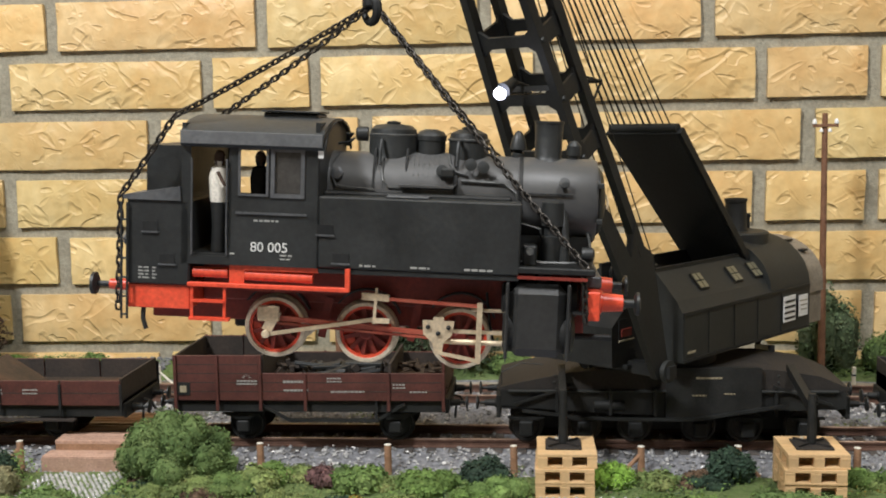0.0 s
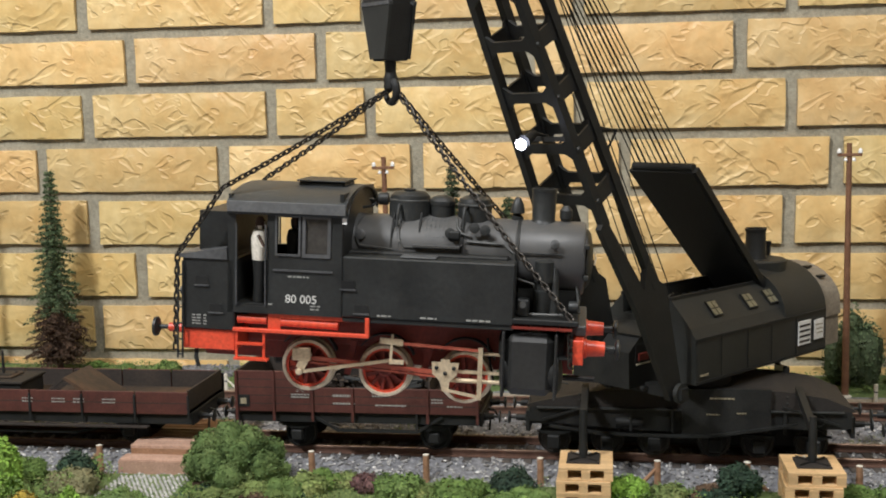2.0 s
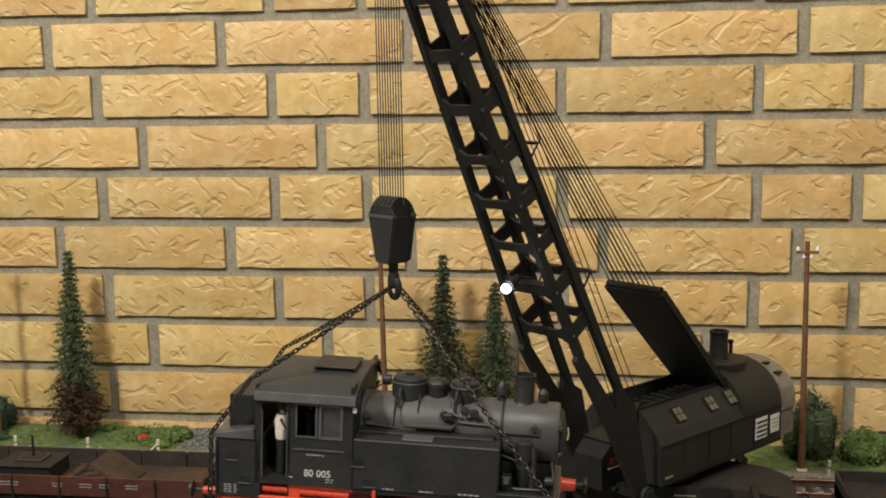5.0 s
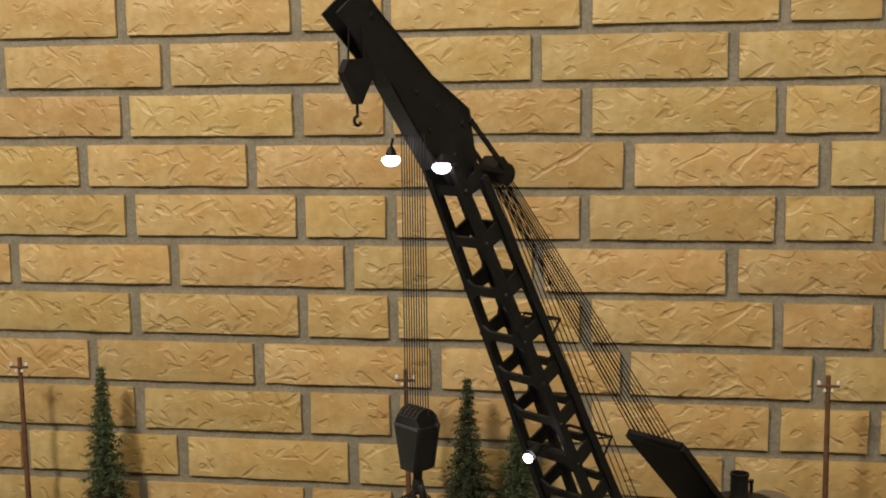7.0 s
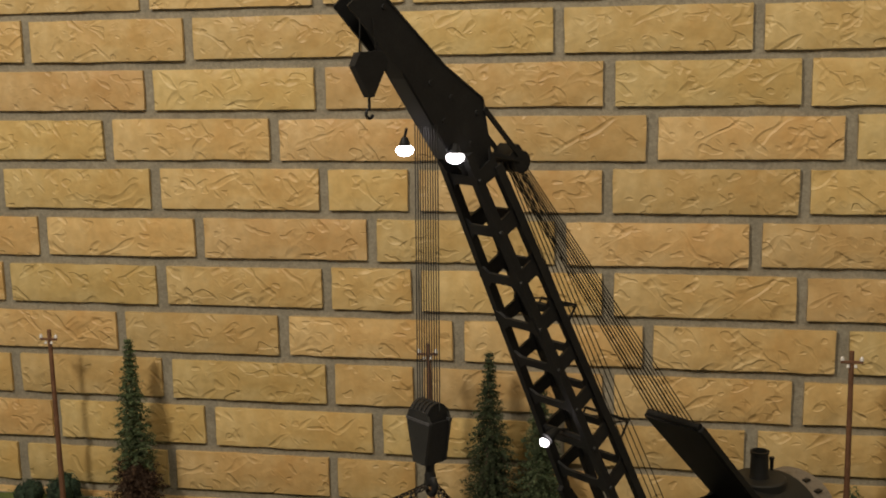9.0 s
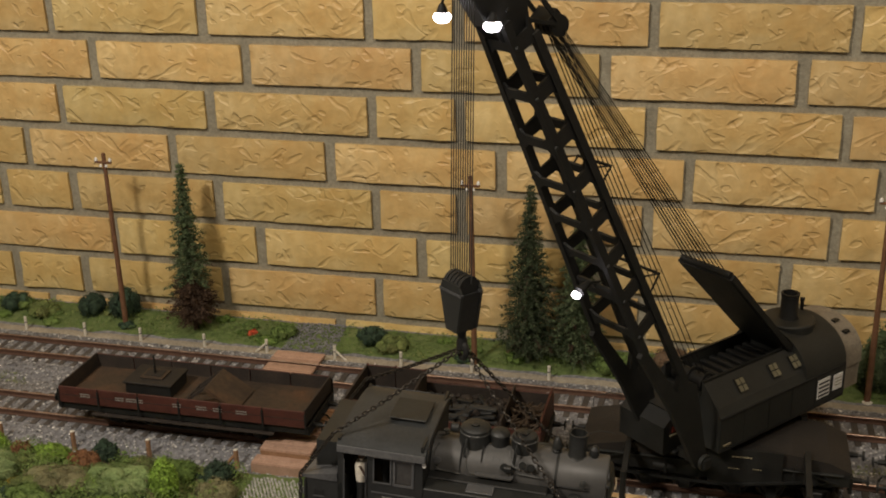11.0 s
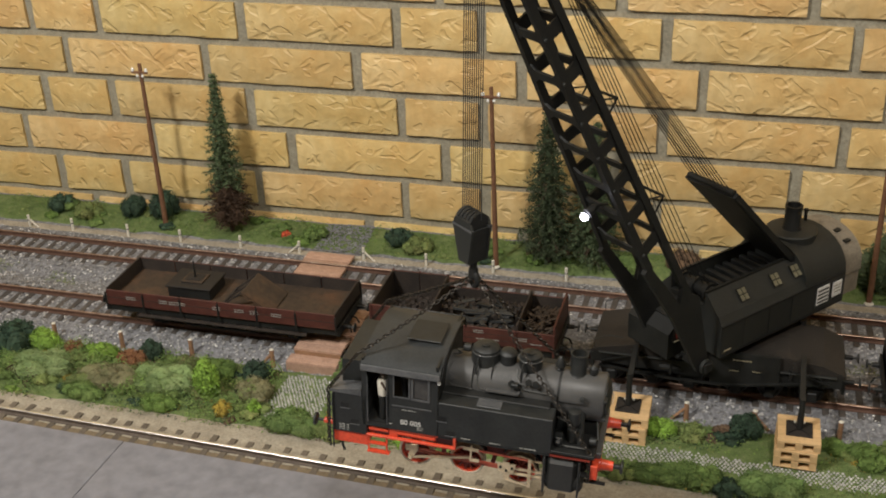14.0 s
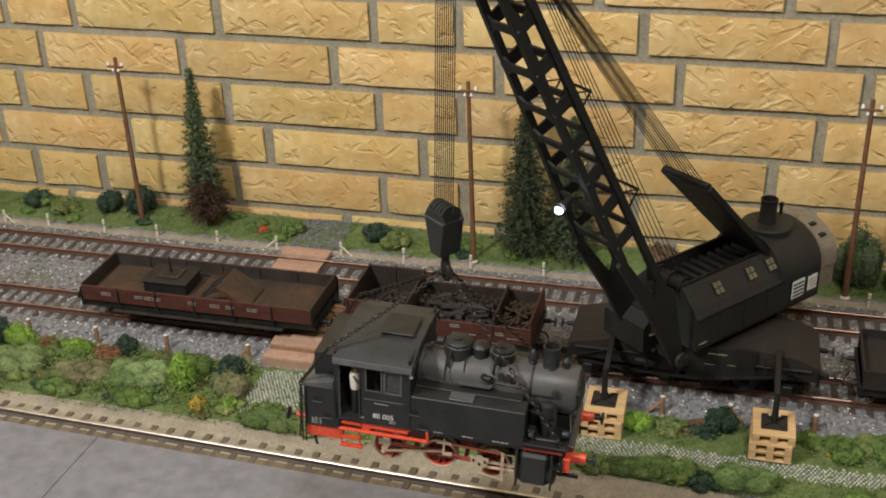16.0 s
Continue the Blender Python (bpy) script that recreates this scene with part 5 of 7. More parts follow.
        for i in range(len(corners)):
            bm.faces.new((a[i], b[i], b[(i + 1) % len(corners)], a[(i + 1) % len(corners)]))
        return bm

    def chord_at(side, row, t):
        """A point of one of the four chords; row 0: lower, 1: upper."""
        p, q = ((L1, L2), (U1, U2))[row]
        return J(*lat(p, q, t), side * hwt(t))

    def web(name, ca, cb, ta, tb, end, waist):
        """A riveted web plate between two chords, flared to gussets at both ends."""
        edge = []
        for sg in (-1, 1):
            f = [(0.0, end), (0.20, waist), (0.80, waist), (1.0, end)]
            row = [chord_at(*ca, ta + sg * w).lerp(chord_at(*cb, tb + sg * w), v) for v, w in f]
            edge += row if sg < 0 else row[::-1]
        return add(name, slab(edge, 0.0026), M_CRANE, jib, world=True)

    N = 8
    for k in range(N):
        t0 = (k + 0.5) / N
        u0 = 0.195 + 0.86 * t0
        for s in (-1, 1):
            web("web_plate", (s, 0), (s, 1), t0, u0, 0.036, 0.017)
            add("rivet", rod(B(), chord_at(s, 0, t0) + JN * (s * 0.0036), chord_at(s, 0, t0) + JN * (s * 0.0050), 0.0021, 0.0014, 8), M_HOUSE, jib, world=True)
        web("cross_plate", (-1, 0), (1, 0), t0, t0, 0.034, 0.012)
        web("cross_plate", (-1, 1), (1, 1), u0, u0, 0.032, 0.011)
    # rope guides on the back of the jib
    for t in (0.36, 0.69):
        h0 = lat(U1, U2, t)
        for s in (-1, 1):
            add("rope_guide", tube(B(), [J(h0[0], h0[1], s * hwt(t)), J(h0[0] - 0.036, h0[1] - 0.004, s * hwt(t)), J(h0[0] - 0.017, h0[1] - 0.026, s * hwt(t))], 0.0013, 6), M_CRANE, jib, world=True)
        add("guide_roller", rod(B(), J(h0[0] - 0.036, h0[1] - 0.004, -hwt(t)), J(h0[0] - 0.036, h0[1] - 0.004, hwt(t)), 0.0016), M_CRANE, jib, world=True)
    # jib head: two cheek plates, covers, sheaves; the tip stays open
    cheek = [(0.276, 0.592), (0.288, 0.643), (0.2922, 0.6563), (0.3423, 0.6783), (0.4073, 0.7165), (0.4320, 0.7319), (0.4600, 0.7165), (0.3919, 0.6716), (0.3329, 0.6082), (0.318, 0.595)]
    far = lambda x, z: -0.0115 + 0.0030 * max(0, min(1, (x - 0.33) / 0.10))
    head = add("jib_head", bar(B(), J(0.31, 0.63, -0.010), J(0.31, 0.63, 0.009), 0.02, 0.03), M_CRANE, jib, label="", world=True)
    add("cheek_plate", plate(cheek, lambda x, z: 0.0105, 0.0022), M_CRANE, head, world=True)
    add("cheek_plate", plate(cheek, far, 0.0022), M_CRANE, head, world=True)
    for x, z in ((0.31, 0.62), (0.335, 0.658), (0.362, 0.668), (0.345, 0.640), (0.418, 0.716), (0.300, 0.645), (0.326, 0.612)):
        add("rivet_boss", rod(B(), J(x, z, 0.0110), J(x, z, 0.0128), 0.0026, 0.0020, 12), M_CRANE, head, world=True)
        add("rivet_boss", rod(B(), J(x, z, far(x, z) - 0.0012), J(x, z, far(x, z) - 0.0028), 0.0026, 0.0020, 12), M_CRANE, head, world=True)
    for p, q in (((0.2922, 0.6563), (0.3423, 0.6783)), ((0.3423, 0.6783), (0.4280, 0.7305)), ((0.2775, 0.600), (0.2918, 0.655)), ((0.3919, 0.6716), (0.3329, 0.6082)), ((0.4300, 0.7104), (0.3919, 0.6716))):
        add("head_cover", bar(B(), J(*p, -0.0005), J(*q, -0.0005), 0.0215, 0.0018, JW + Vector((0, 0, 1.2))), M_HOUSE if p[1] < 0.68 and p[0] > 0.35 else M_CRANE, head, world=True)
    add("edge_flange", tube(B(), [J(*p, 0.0118) for p in ((0.288, 0.643), (0.2922, 0.6563), (0.3423, 0.6783), (0.4073, 0.7165), (0.4299, 0.7319))], 0.0010, 6), M_HOUSE, head, world=True)
    for x, z, rr_ in ((0.354, 0.650, 0.011), (0.414, 0.706, 0.008)):
        for k in range(3):
            o = -0.0055 + 0.0045 * k
            add("sheave", rod(B(), J(x, z, o - 0.0016), J(x, z, o + 0.0016), rr_, seg=20), M_CRANE, head, world=True)
    # stay block behind the head
    for s in (-1, 1):
        add("stay_rod", bar(B(), J(0.291, 0.648, s * 0.0125), J(0.240, 0.606, s * 0.0125), 0.0020, 0.0042), M_CRANE, head, world=True)
        add("stay_rod", bar(B(), J(0.282, 0.610, s * 0.0125), J(0.240, 0.603, s * 0.0125), 0.0020, 0.0034), M_CRANE, head, world=True)
    blk = add("stay_block", bar(B(), J(0.239, 0.604, -0.012), J(0.239, 0.604, 0.012), 0.014, 0.021, (J(0.234, 0.601) - J(0.291, 0.648)).normalized()), M_CRANE, head, world=True)
    for k in range(4):
        o = -0.0095 + 0.0063 * k
        add("stay_sheave", rod(B(), J(0.236, 0.601, o - 0.0022), J(0.236, 0.601, o + 0.0022), 0.0098, seg=18), M_CRANE, blk, world=True)
    # lamps: two below the head, one on the jib's far side
    for s, z, o, up in ((0.366, 0.617, -0.020, 0.634), (0.3346, 0.6112, 0.0150, 0.621)):
        lm = add("work_lamp", lathe(B(), [(0.002, 0.010), (0.003, 0.0085), (0.0044, 0.0050), (0.0048, 0.0028)], 20, Matrix.Translation(J(s, z, o))), M_CRANE, head, smooth=True, world=True)
        add("lamp_stem", rod(B(), J(s, z + 0.009, o), J(s, up, o * 0.85), 0.0012), M_CRANE, lm, world=True)
        add("lamp_glass", lathe(B(), [(0.0015, -0.0058), (0.0045, -0.0050), (0.0068, -0.0030), (0.0078, -0.0006), (0.0068, 0.0016), (0.0045, 0.0030)], 20, Matrix.Translation(J(s, z - 0.0002, o))), M_LAMP, lm, "lit white lamp glass", smooth=True, world=True)
    lp = J(0.189, 0.335, 0.0)
    lm = add("work_lamp", rod(B(), lp + Vector((0.010, 0.012, 0.008)), lp + Vector((0.002, 0.002, 0.002)), 0.003, 0.0058, 16), M_CRANE, jib, smooth=True, world=True)
    add("lamp_arm", rod(B(), lp + Vector((0.010, 0.012, 0.008)), J(0.150, 0.340, 0.0), 0.0014), M_CRANE, lm, world=True)
    add("lamp_bracket", bar(B(), J(0.156, 0.338, -hwt(0.2)), J(0.156, 0.338, hwt(0.2)), 0.0030, 0.0040), M_CRANE, lm, world=True)
    add("lamp_glass", lathe(B(), [(0.0044, 0.0), (0.0046, 0.0018), (0.0036, 0.0036), (0.0015, 0.0044)], 24, Matrix.Translation(lp) @ Vector((-0.35, -0.8, -0.45)).to_track_quat("Z", "Y").to_matrix().to_4x4()), M_LAMP, lm, "lit white lamp glass", smooth=True, world=True)
    # --- ropes
    hw = lambda u, v, z: CAR + Vector((math.cos(radians(SLEW)) * u - math.sin(radians(SLEW)) * v, math.sin(radians(SLEW)) * u + math.cos(radians(SLEW)) * v, z))
    for k in range(10):
        o = -0.0145 + 0.0031 * k
        add("stay_rope", rod(B(), J(0.232, 0.597, o), hw(0.030, -0.036 + 0.0066 * k, 0.304), 0.00090 if k in (1, 2, 5, 6) else 0.00062, seg=6), M_CRANE, jib, world=True)
    for k in range(5):
        o = -0.011 + 0.005 * k
        add("winch_rope", rod(B(), J(0.228, 0.590, o), hw(0.045, -0.020 + 0.010 * k, 0.182), 0.00055, seg=6), M_CRANE, jib, world=True)
    BLK = Vector((0.006, 0.682, 0))
    for k in range(10):
        o = -0.0145 + 0.0032 * k
        q = BLK + JN * (o * 0.90) + Vector((0, 0, 0.432))
        add("hoist_rope", rod(B(), J(0.358, 0.638, o * 1.02 + 0.001), q, 0.00048, seg=5), M_CRANE, jib, world=True)
    return C


def hook_block():
    """Main hook block under its ropes."""
    slim = 0.90
    rot = Matrix(((JN.x * slim, JW.x * slim, 0, 0.006), (JN.y * slim, JW.y * slim, 0, 0.682), (0, 0, 1, 0), (0, 0, 0, 1)))
    Hk = thing("hook_block", rot, "heavy black hook block hanging on the crane's ropes", "crane hook")
    for y in (-0.0105, 0.0105):
        part("cheek", prism(B(), [(-0.0076, 0.391), (-0.0152, 0.424), (-0.0105, 0.4315), (0.0105, 0.4315), (0.0152, 0.424), (0.0076, 0.391)], y - 0.0012, y + 0.0012), M_HOUSE, Hk)
        part("cheek_rim", bar(B(), (-0.0150, y, 0.4240), (0.0150, y, 0.4240), 0.0034, 0.0022), M_BOILER, Hk)
    part("body", prism(B(), [(-0.0068, 0.390), (-0.0140, 0.4235), (0.0140, 0.4235), (0.0068, 0.390)], -0.0093, 0.0093), M_CRANE, Hk)
    for k in range(5):
        x = -0.0098 + 0.0049 * k
        part("sheave", rod(B(), (x - 0.0019, 0, 0.4255), (x + 0.0019, 0, 0.4255), 0.0118, seg=20), M_CRANE, Hk, smooth=True)
    part("shank", rod(B(), (0, 0, 0.391), (0, 0, 0.378), 0.0042, 0.0036, 14), M_CRANE, Hk, smooth=True)
    turns = [math.radians(110 - 18.5 * k) for k in range(17)]
    hk = tube(B(), [(0.0058 * math.cos(a), 0.0, 0.3715 + 0.0065 * math.sin(a)) for a in turns], [0.0036 - 0.00011 * k for k in range(17)], 10)
    part("hook", hk, M_CRANE, Hk, smooth=True)
    part("hook_boss", lathe(B(), [(0.0030, 0.3715), (0.0050, 0.3735), (0.0048, 0.3800), (0.0034, 0.3840)], 16), M_CRANE, Hk, smooth=True)


def small_hook():
    """Auxiliary hook at the jib's tip."""
    p = J(0.440, 0.0, 0.013)
    rot = Matrix(((JW.x, JN.x, 0, p.x), (JW.y, JN.y, 0, p.y), (0, 0, 1, -0.0045), (0, 0, 0, 1)))
    S = thing("small_hook_block", rot, "small black auxiliary hook under the jib tip", "crane hook")
    part("cheek", prism(B(), [(-0.016, 0.686), (-0.011, 0.695), (0.010, 0.694), (0.015, 0.684), (0.002, 0.660), (-0.002, 0.660)], -0.004, 0.004), M_CRANE, S)
    part("rope", bar(bar(B(), (-0.008, 0, 0.690), (-0.006, 0, 0.7195), 0.001, 0.001), (0.008, 0, 0.690), (0.006, 0, 0.7195), 0.001, 0.001), M_CRANE, S)
    part("shank", rod(B(), (0, 0, 0.661), (0, 0, 0.651), 0.0012, seg=8), M_CRANE, S)
    hk = B()
    pts = [(0.0032 * math.cos(math.radians(100 - 38 * k)), 0, 0.6475 + 0.0036 * math.sin(math.radians(100 - 38 * k))) for k in range(8)]
    tube(hk, pts, 0.0013, 8)
    part("hook", hk, M_CRANE, S, smooth=True)


M_OLDLETTER = mat("faded_lettering", [(0.24, 0.20, 0.12), (0.34, 0.30, 0.2)], rough=0.8, scale=200, bump=0)
M_PANE2 = mat("dusty_cream_glass", [(0.13, 0.12, 0.075), (0.20, 0.185, 0.12)], rough=0.35, scale=90, bump=0.02)
M_CANOPY = mat("dusty_grey_sheet", [(0.18, 0.155, 0.115), (0.30, 0.26, 0.20)], rough=0.75, scale=50, bump=0.2)
crane()
hook_block()
small_hook()

M_FLOOR = mat("rusty_brown_planks", [(0.030, 0.021, 0.014), (0.055, 0.036, 0.021), (0.095, 0.048, 0.022)], rough=0.8, scale=16, bump=0.3, island=0.05)
M_SCRAP = mat("grey_scrap_steel", [(0.020, 0.022, 0.022), (0.048, 0.05, 0.05)], rough=0.55, metal=0.3, scale=70, bump=0.2, island=0.4)

# ---------- wagons ----------
def running_gear(Wg, xs, half, length, floor_z):
    """Wheels, axle boxes, springs, buffers and couplings of a two-axle wagon; local x along the track."""
    for x in xs:
        for s in (-1, 1):
            q = Matrix.Translation((x, s * 0.0245, RAIL_Z + 0.0150)) @ pose(0, 0, 0, 90 * -s, 0, 0)
            part("wheel", lathe(B(), [(0.0165, -0.0025), (0.0160, -0.0015), (0.0150, -0.0012), (0.0150, 0.0028), (0.0128, 0.0028), (0.0125, 0.0012), (0.0045, 0.0022), (0.0040, 0.0048)], 28), M_CRANE, Wg, smooth=True, at=q)
            part("axle_guard", prism(B(), [(x - 0.010, floor_z - 0.008), (x - 0.006, RAIL_Z + 0.008), (x + 0.006, RAIL_Z + 0.008), (x + 0.010, floor_z - 0.008)], *sorted((s * 0.0345, s * 0.0362))), M_CRANE, Wg)
            part("axle_box", box(B(), x - 0.0055, x + 0.0055, *sorted((s * 0.0340, s * 0.0415)), RAIL_Z + 0.0105, RAIL_Z + 0.0205, 0.0010), M_CRANE, Wg)
            sp = B()
            for k in range(4):
                box(sp, x - 0.019 + 0.004 * k, x + 0.019 - 0.004 * k, *sorted((s * 0.0355, s * 0.0400)), RAIL_Z + 0.0262 - 0.0014 * k, RAIL_Z + 0.0275 - 0.0014 * k)
            part("leaf_spring", sp, M_CRANE, Wg)
        part("axle", rod(B(), (x, -0.024, RAIL_Z + 0.015), (x, 0.024, RAIL_Z + 0.015), 0.0028, seg=10), M_CRANE, Wg)
    for e in (-1, 1):
        bb = part("buffer_beam", box(B(), *sorted((e * length / 2, e * (length / 2 + 0.003))), -half + 0.004, half - 0.004, floor_z - 0.012, floor_z + 0.001, 0.0004), M_CRANE, Wg)
        for y in (-0.0275, 0.0275):
            buffer(bb, e * (length / 2 + 0.003), y, floor_z - 0.006, e, M_CRANE, disc_r=0.0060, stem_r=0.0034, length=0.0155)
        part("coupling", tube(B(), [(e * (length / 2 + 0.003), 0, floor_z - 0.006), (e * (length / 2 + 0.010), 0, floor_z - 0.0075), (e * (length / 2 + 0.014), 0, floor_z - 0.0150)], 0.0012), M_CRANE, bb)
        part("brake_hose", tube(B(), [(e * (length / 2 + 0.003), -0.013, floor_z - 0.009), (e * (length / 2 + 0.007), -0.013, floor_z - 0.012), (e * (length / 2 + 0.006), -0.012, floor_z - 0.024)], 0.0011), M_CRANE, bb)
    for s in (-1, 1):
        part("sole_bar", box(B(), -length / 2, length / 2, *sorted((s * (half - 0.008), s * (half - 0.004))), floor_z - 0.011, floor_z - 0.0005), M_CRANE, Wg)


def flat_wagon():
    x0, x1, z0, z1, half = -0.619, -0.281, 0.063, 0.0855, 0.0495
    cx, ln = (x0 + x1) / 2, x1 - x0
    Wg = thing("flat_wagon", Matrix.Translation((cx, MID_Y, 0)), "low-sided oxide-red model flat wagon with rusty brown floor", "railway wagon")
    running_gear(Wg, (-0.100, 0.100), half, ln, z0)
    fl = part("floor", box(B(), -ln / 2, ln / 2, -half + 0.002, half - 0.002, z0 - 0.001, z0 + 0.0035), M_FLOOR, Wg, "rust-stained brown plank floor")
    for k in range(22):
        x = -ln / 2 + 0.004 + (ln - 0.008) * (k + 0.5) / 22
        part("floor_plank", box(B(), x - 0.00747, x + 0.00747, -half + 0.0025, half - 0.0025, z0 + 0.0036, z0 + 0.0042, 0.0001), M_FLOOR, fl)
    n = 6
    for s in (-1, 1):
        for k in range(n):
            a, b = -ln / 2 + ln * k / n + 0.0008, -ln / 2 + ln * (k + 1) / n - 0.0008
            bd = part("side_flap", box(B(), a, b, *sorted((s * half, s * (half - 0.0022))), z0, z1, 0.0003), M_WAGON, Wg)
            part("flap_groove", box(B(), a + 0.001, b - 0.001, *sorted((s * (half + 0.0002), s * (half - 0.0003))), (z0 + z1) / 2 - 0.0004, (z0 + z1) / 2 + 0.0004), M_WAGONIN, bd)
            part("inner_lining", box(B(), a, b, *sorted((s * (half - 0.0023), s * (half - 0.0028))), z0 + 0.004, z1 - 0.0004), M_WAGONIN, bd)
        for k in range(n + 1):
            x = -ln / 2 + ln * k / n
            part("stanchion", box(B(), x - 0.0012, x + 0.0012, *sorted((s * (half + 0.0003), s * (half + 0.0016))), z0 - 0.008, z1 - 0.003, 0.0002), M_CRANE, Wg)
    for e in (-1, 1):
        part("end_board", box(B(), *sorted((e * ln / 2, e * (ln / 2 - 0.0022))), -half + 0.0024, half - 0.0024, z0, z1 + 0.0015, 0.0003), M_WAGONIN, Wg)
    for x, w in ((-0.138, 0.014), (-0.088, 0.012), (-0.073, 0.024), (-0.008, 0.012), (0.024, 0.014), (0.047, 0.012), (0.078, 0.014)):
        part("lettering", bars(B(), x, x + w, -half - 0.0001, z0 + 0.0135, 2, 0.0013, 0.0032, int(x * 1000) + 200), M_OLDWHITE, Wg, "small white unreadable lettering")
    for s in (-1, 1):
        br = B()
        bar(br, (-0.105, s * (half - 0.006), z0 - 0.010), (-0.045, s * (half - 0.006), z0 - 0.022), 0.002, 0.002)
        bar(br, (-0.045, s * (half - 0.006), z0 - 0.022), (0.045, s * (half - 0.006), z0 - 0.022), 0.002, 0.002)
        bar(br, (0.045, s * (half - 0.006), z0 - 0.022), (0.105, s * (half - 0.006), z0 - 0.010), 0.002, 0.002)
        part("truss_rod", br, M_CRANE, Wg)
        part("footboard", box(B(), -0.125, 0.125, *sorted((s * (half + 0.001), s * (half - 0.006))), z0 - 0.0145, z0 - 0.0130), M_WAGONIN, Wg)
    # load: jack pad with post, and a tent-shaped ramp
    P = thing("jack_pad", Matrix.Translation((-0.507, MID_Y + 0.003, z0 + 0.0047)), "black box-shaped jack pad with upright post on the wagon floor", "jack pad")
    part("base_box", box(B(), -0.032, 0.032, -0.024, 0.024, 0, 0.016, 0.001), M_CRANE, P)
    part("top_board", box(B(), -0.034, 0.034, -0.026, 0.026, 0.0161, 0.0190, 0.0006), M_DECK, P)
    part("inner_frame", box(B(), -0.016, 0.016, -0.013, 0.013, 0.0191, 0.0215, 0.0005), M_FLOOR, P)
    part("inner_plate", box(B(), -0.012, 0.012, -0.009, 0.009, 0.0216, 0.0224, 0.0003), M_DECK, P)
    part("post", rod(B(), (0, 0, 0.0224), (0, 0, 0.047), 0.0017, 0.0012, 10), M_CRANE, P, smooth=True)
    R = thing("ramp", Matrix.Translation((-0.418, MID_Y - 0.006, z0 + 0.0047)), "tent-shaped dark wooden ramp lying on the wagon floor", "ramp")
    part("sloping_board", prism(B(), [(-0.004, 0.026), (-0.001, 0.028), (0.040, 0.0015), (0.037, 0.0)], -0.028, 0.028), M_FLOOR, R)
    for y in (-0.024, 0.0, 0.024):
        part("strut", bar(B(), (-0.036, y, 0.001), (-0.003, y, 0.026), 0.003, 0.003), M_WAGONIN, R)
        part("upright", bar(B(), (-0.002, y, 0.0), (-0.002, y, 0.0255), 0.003, 0.003), M_WAGONIN, R)
    part("cross_bar", bar(B(), (-0.036, -0.028, 0.0015), (-0.036, 0.028, 0.0015), 0.003, 0.003), M_WAGONIN, R)


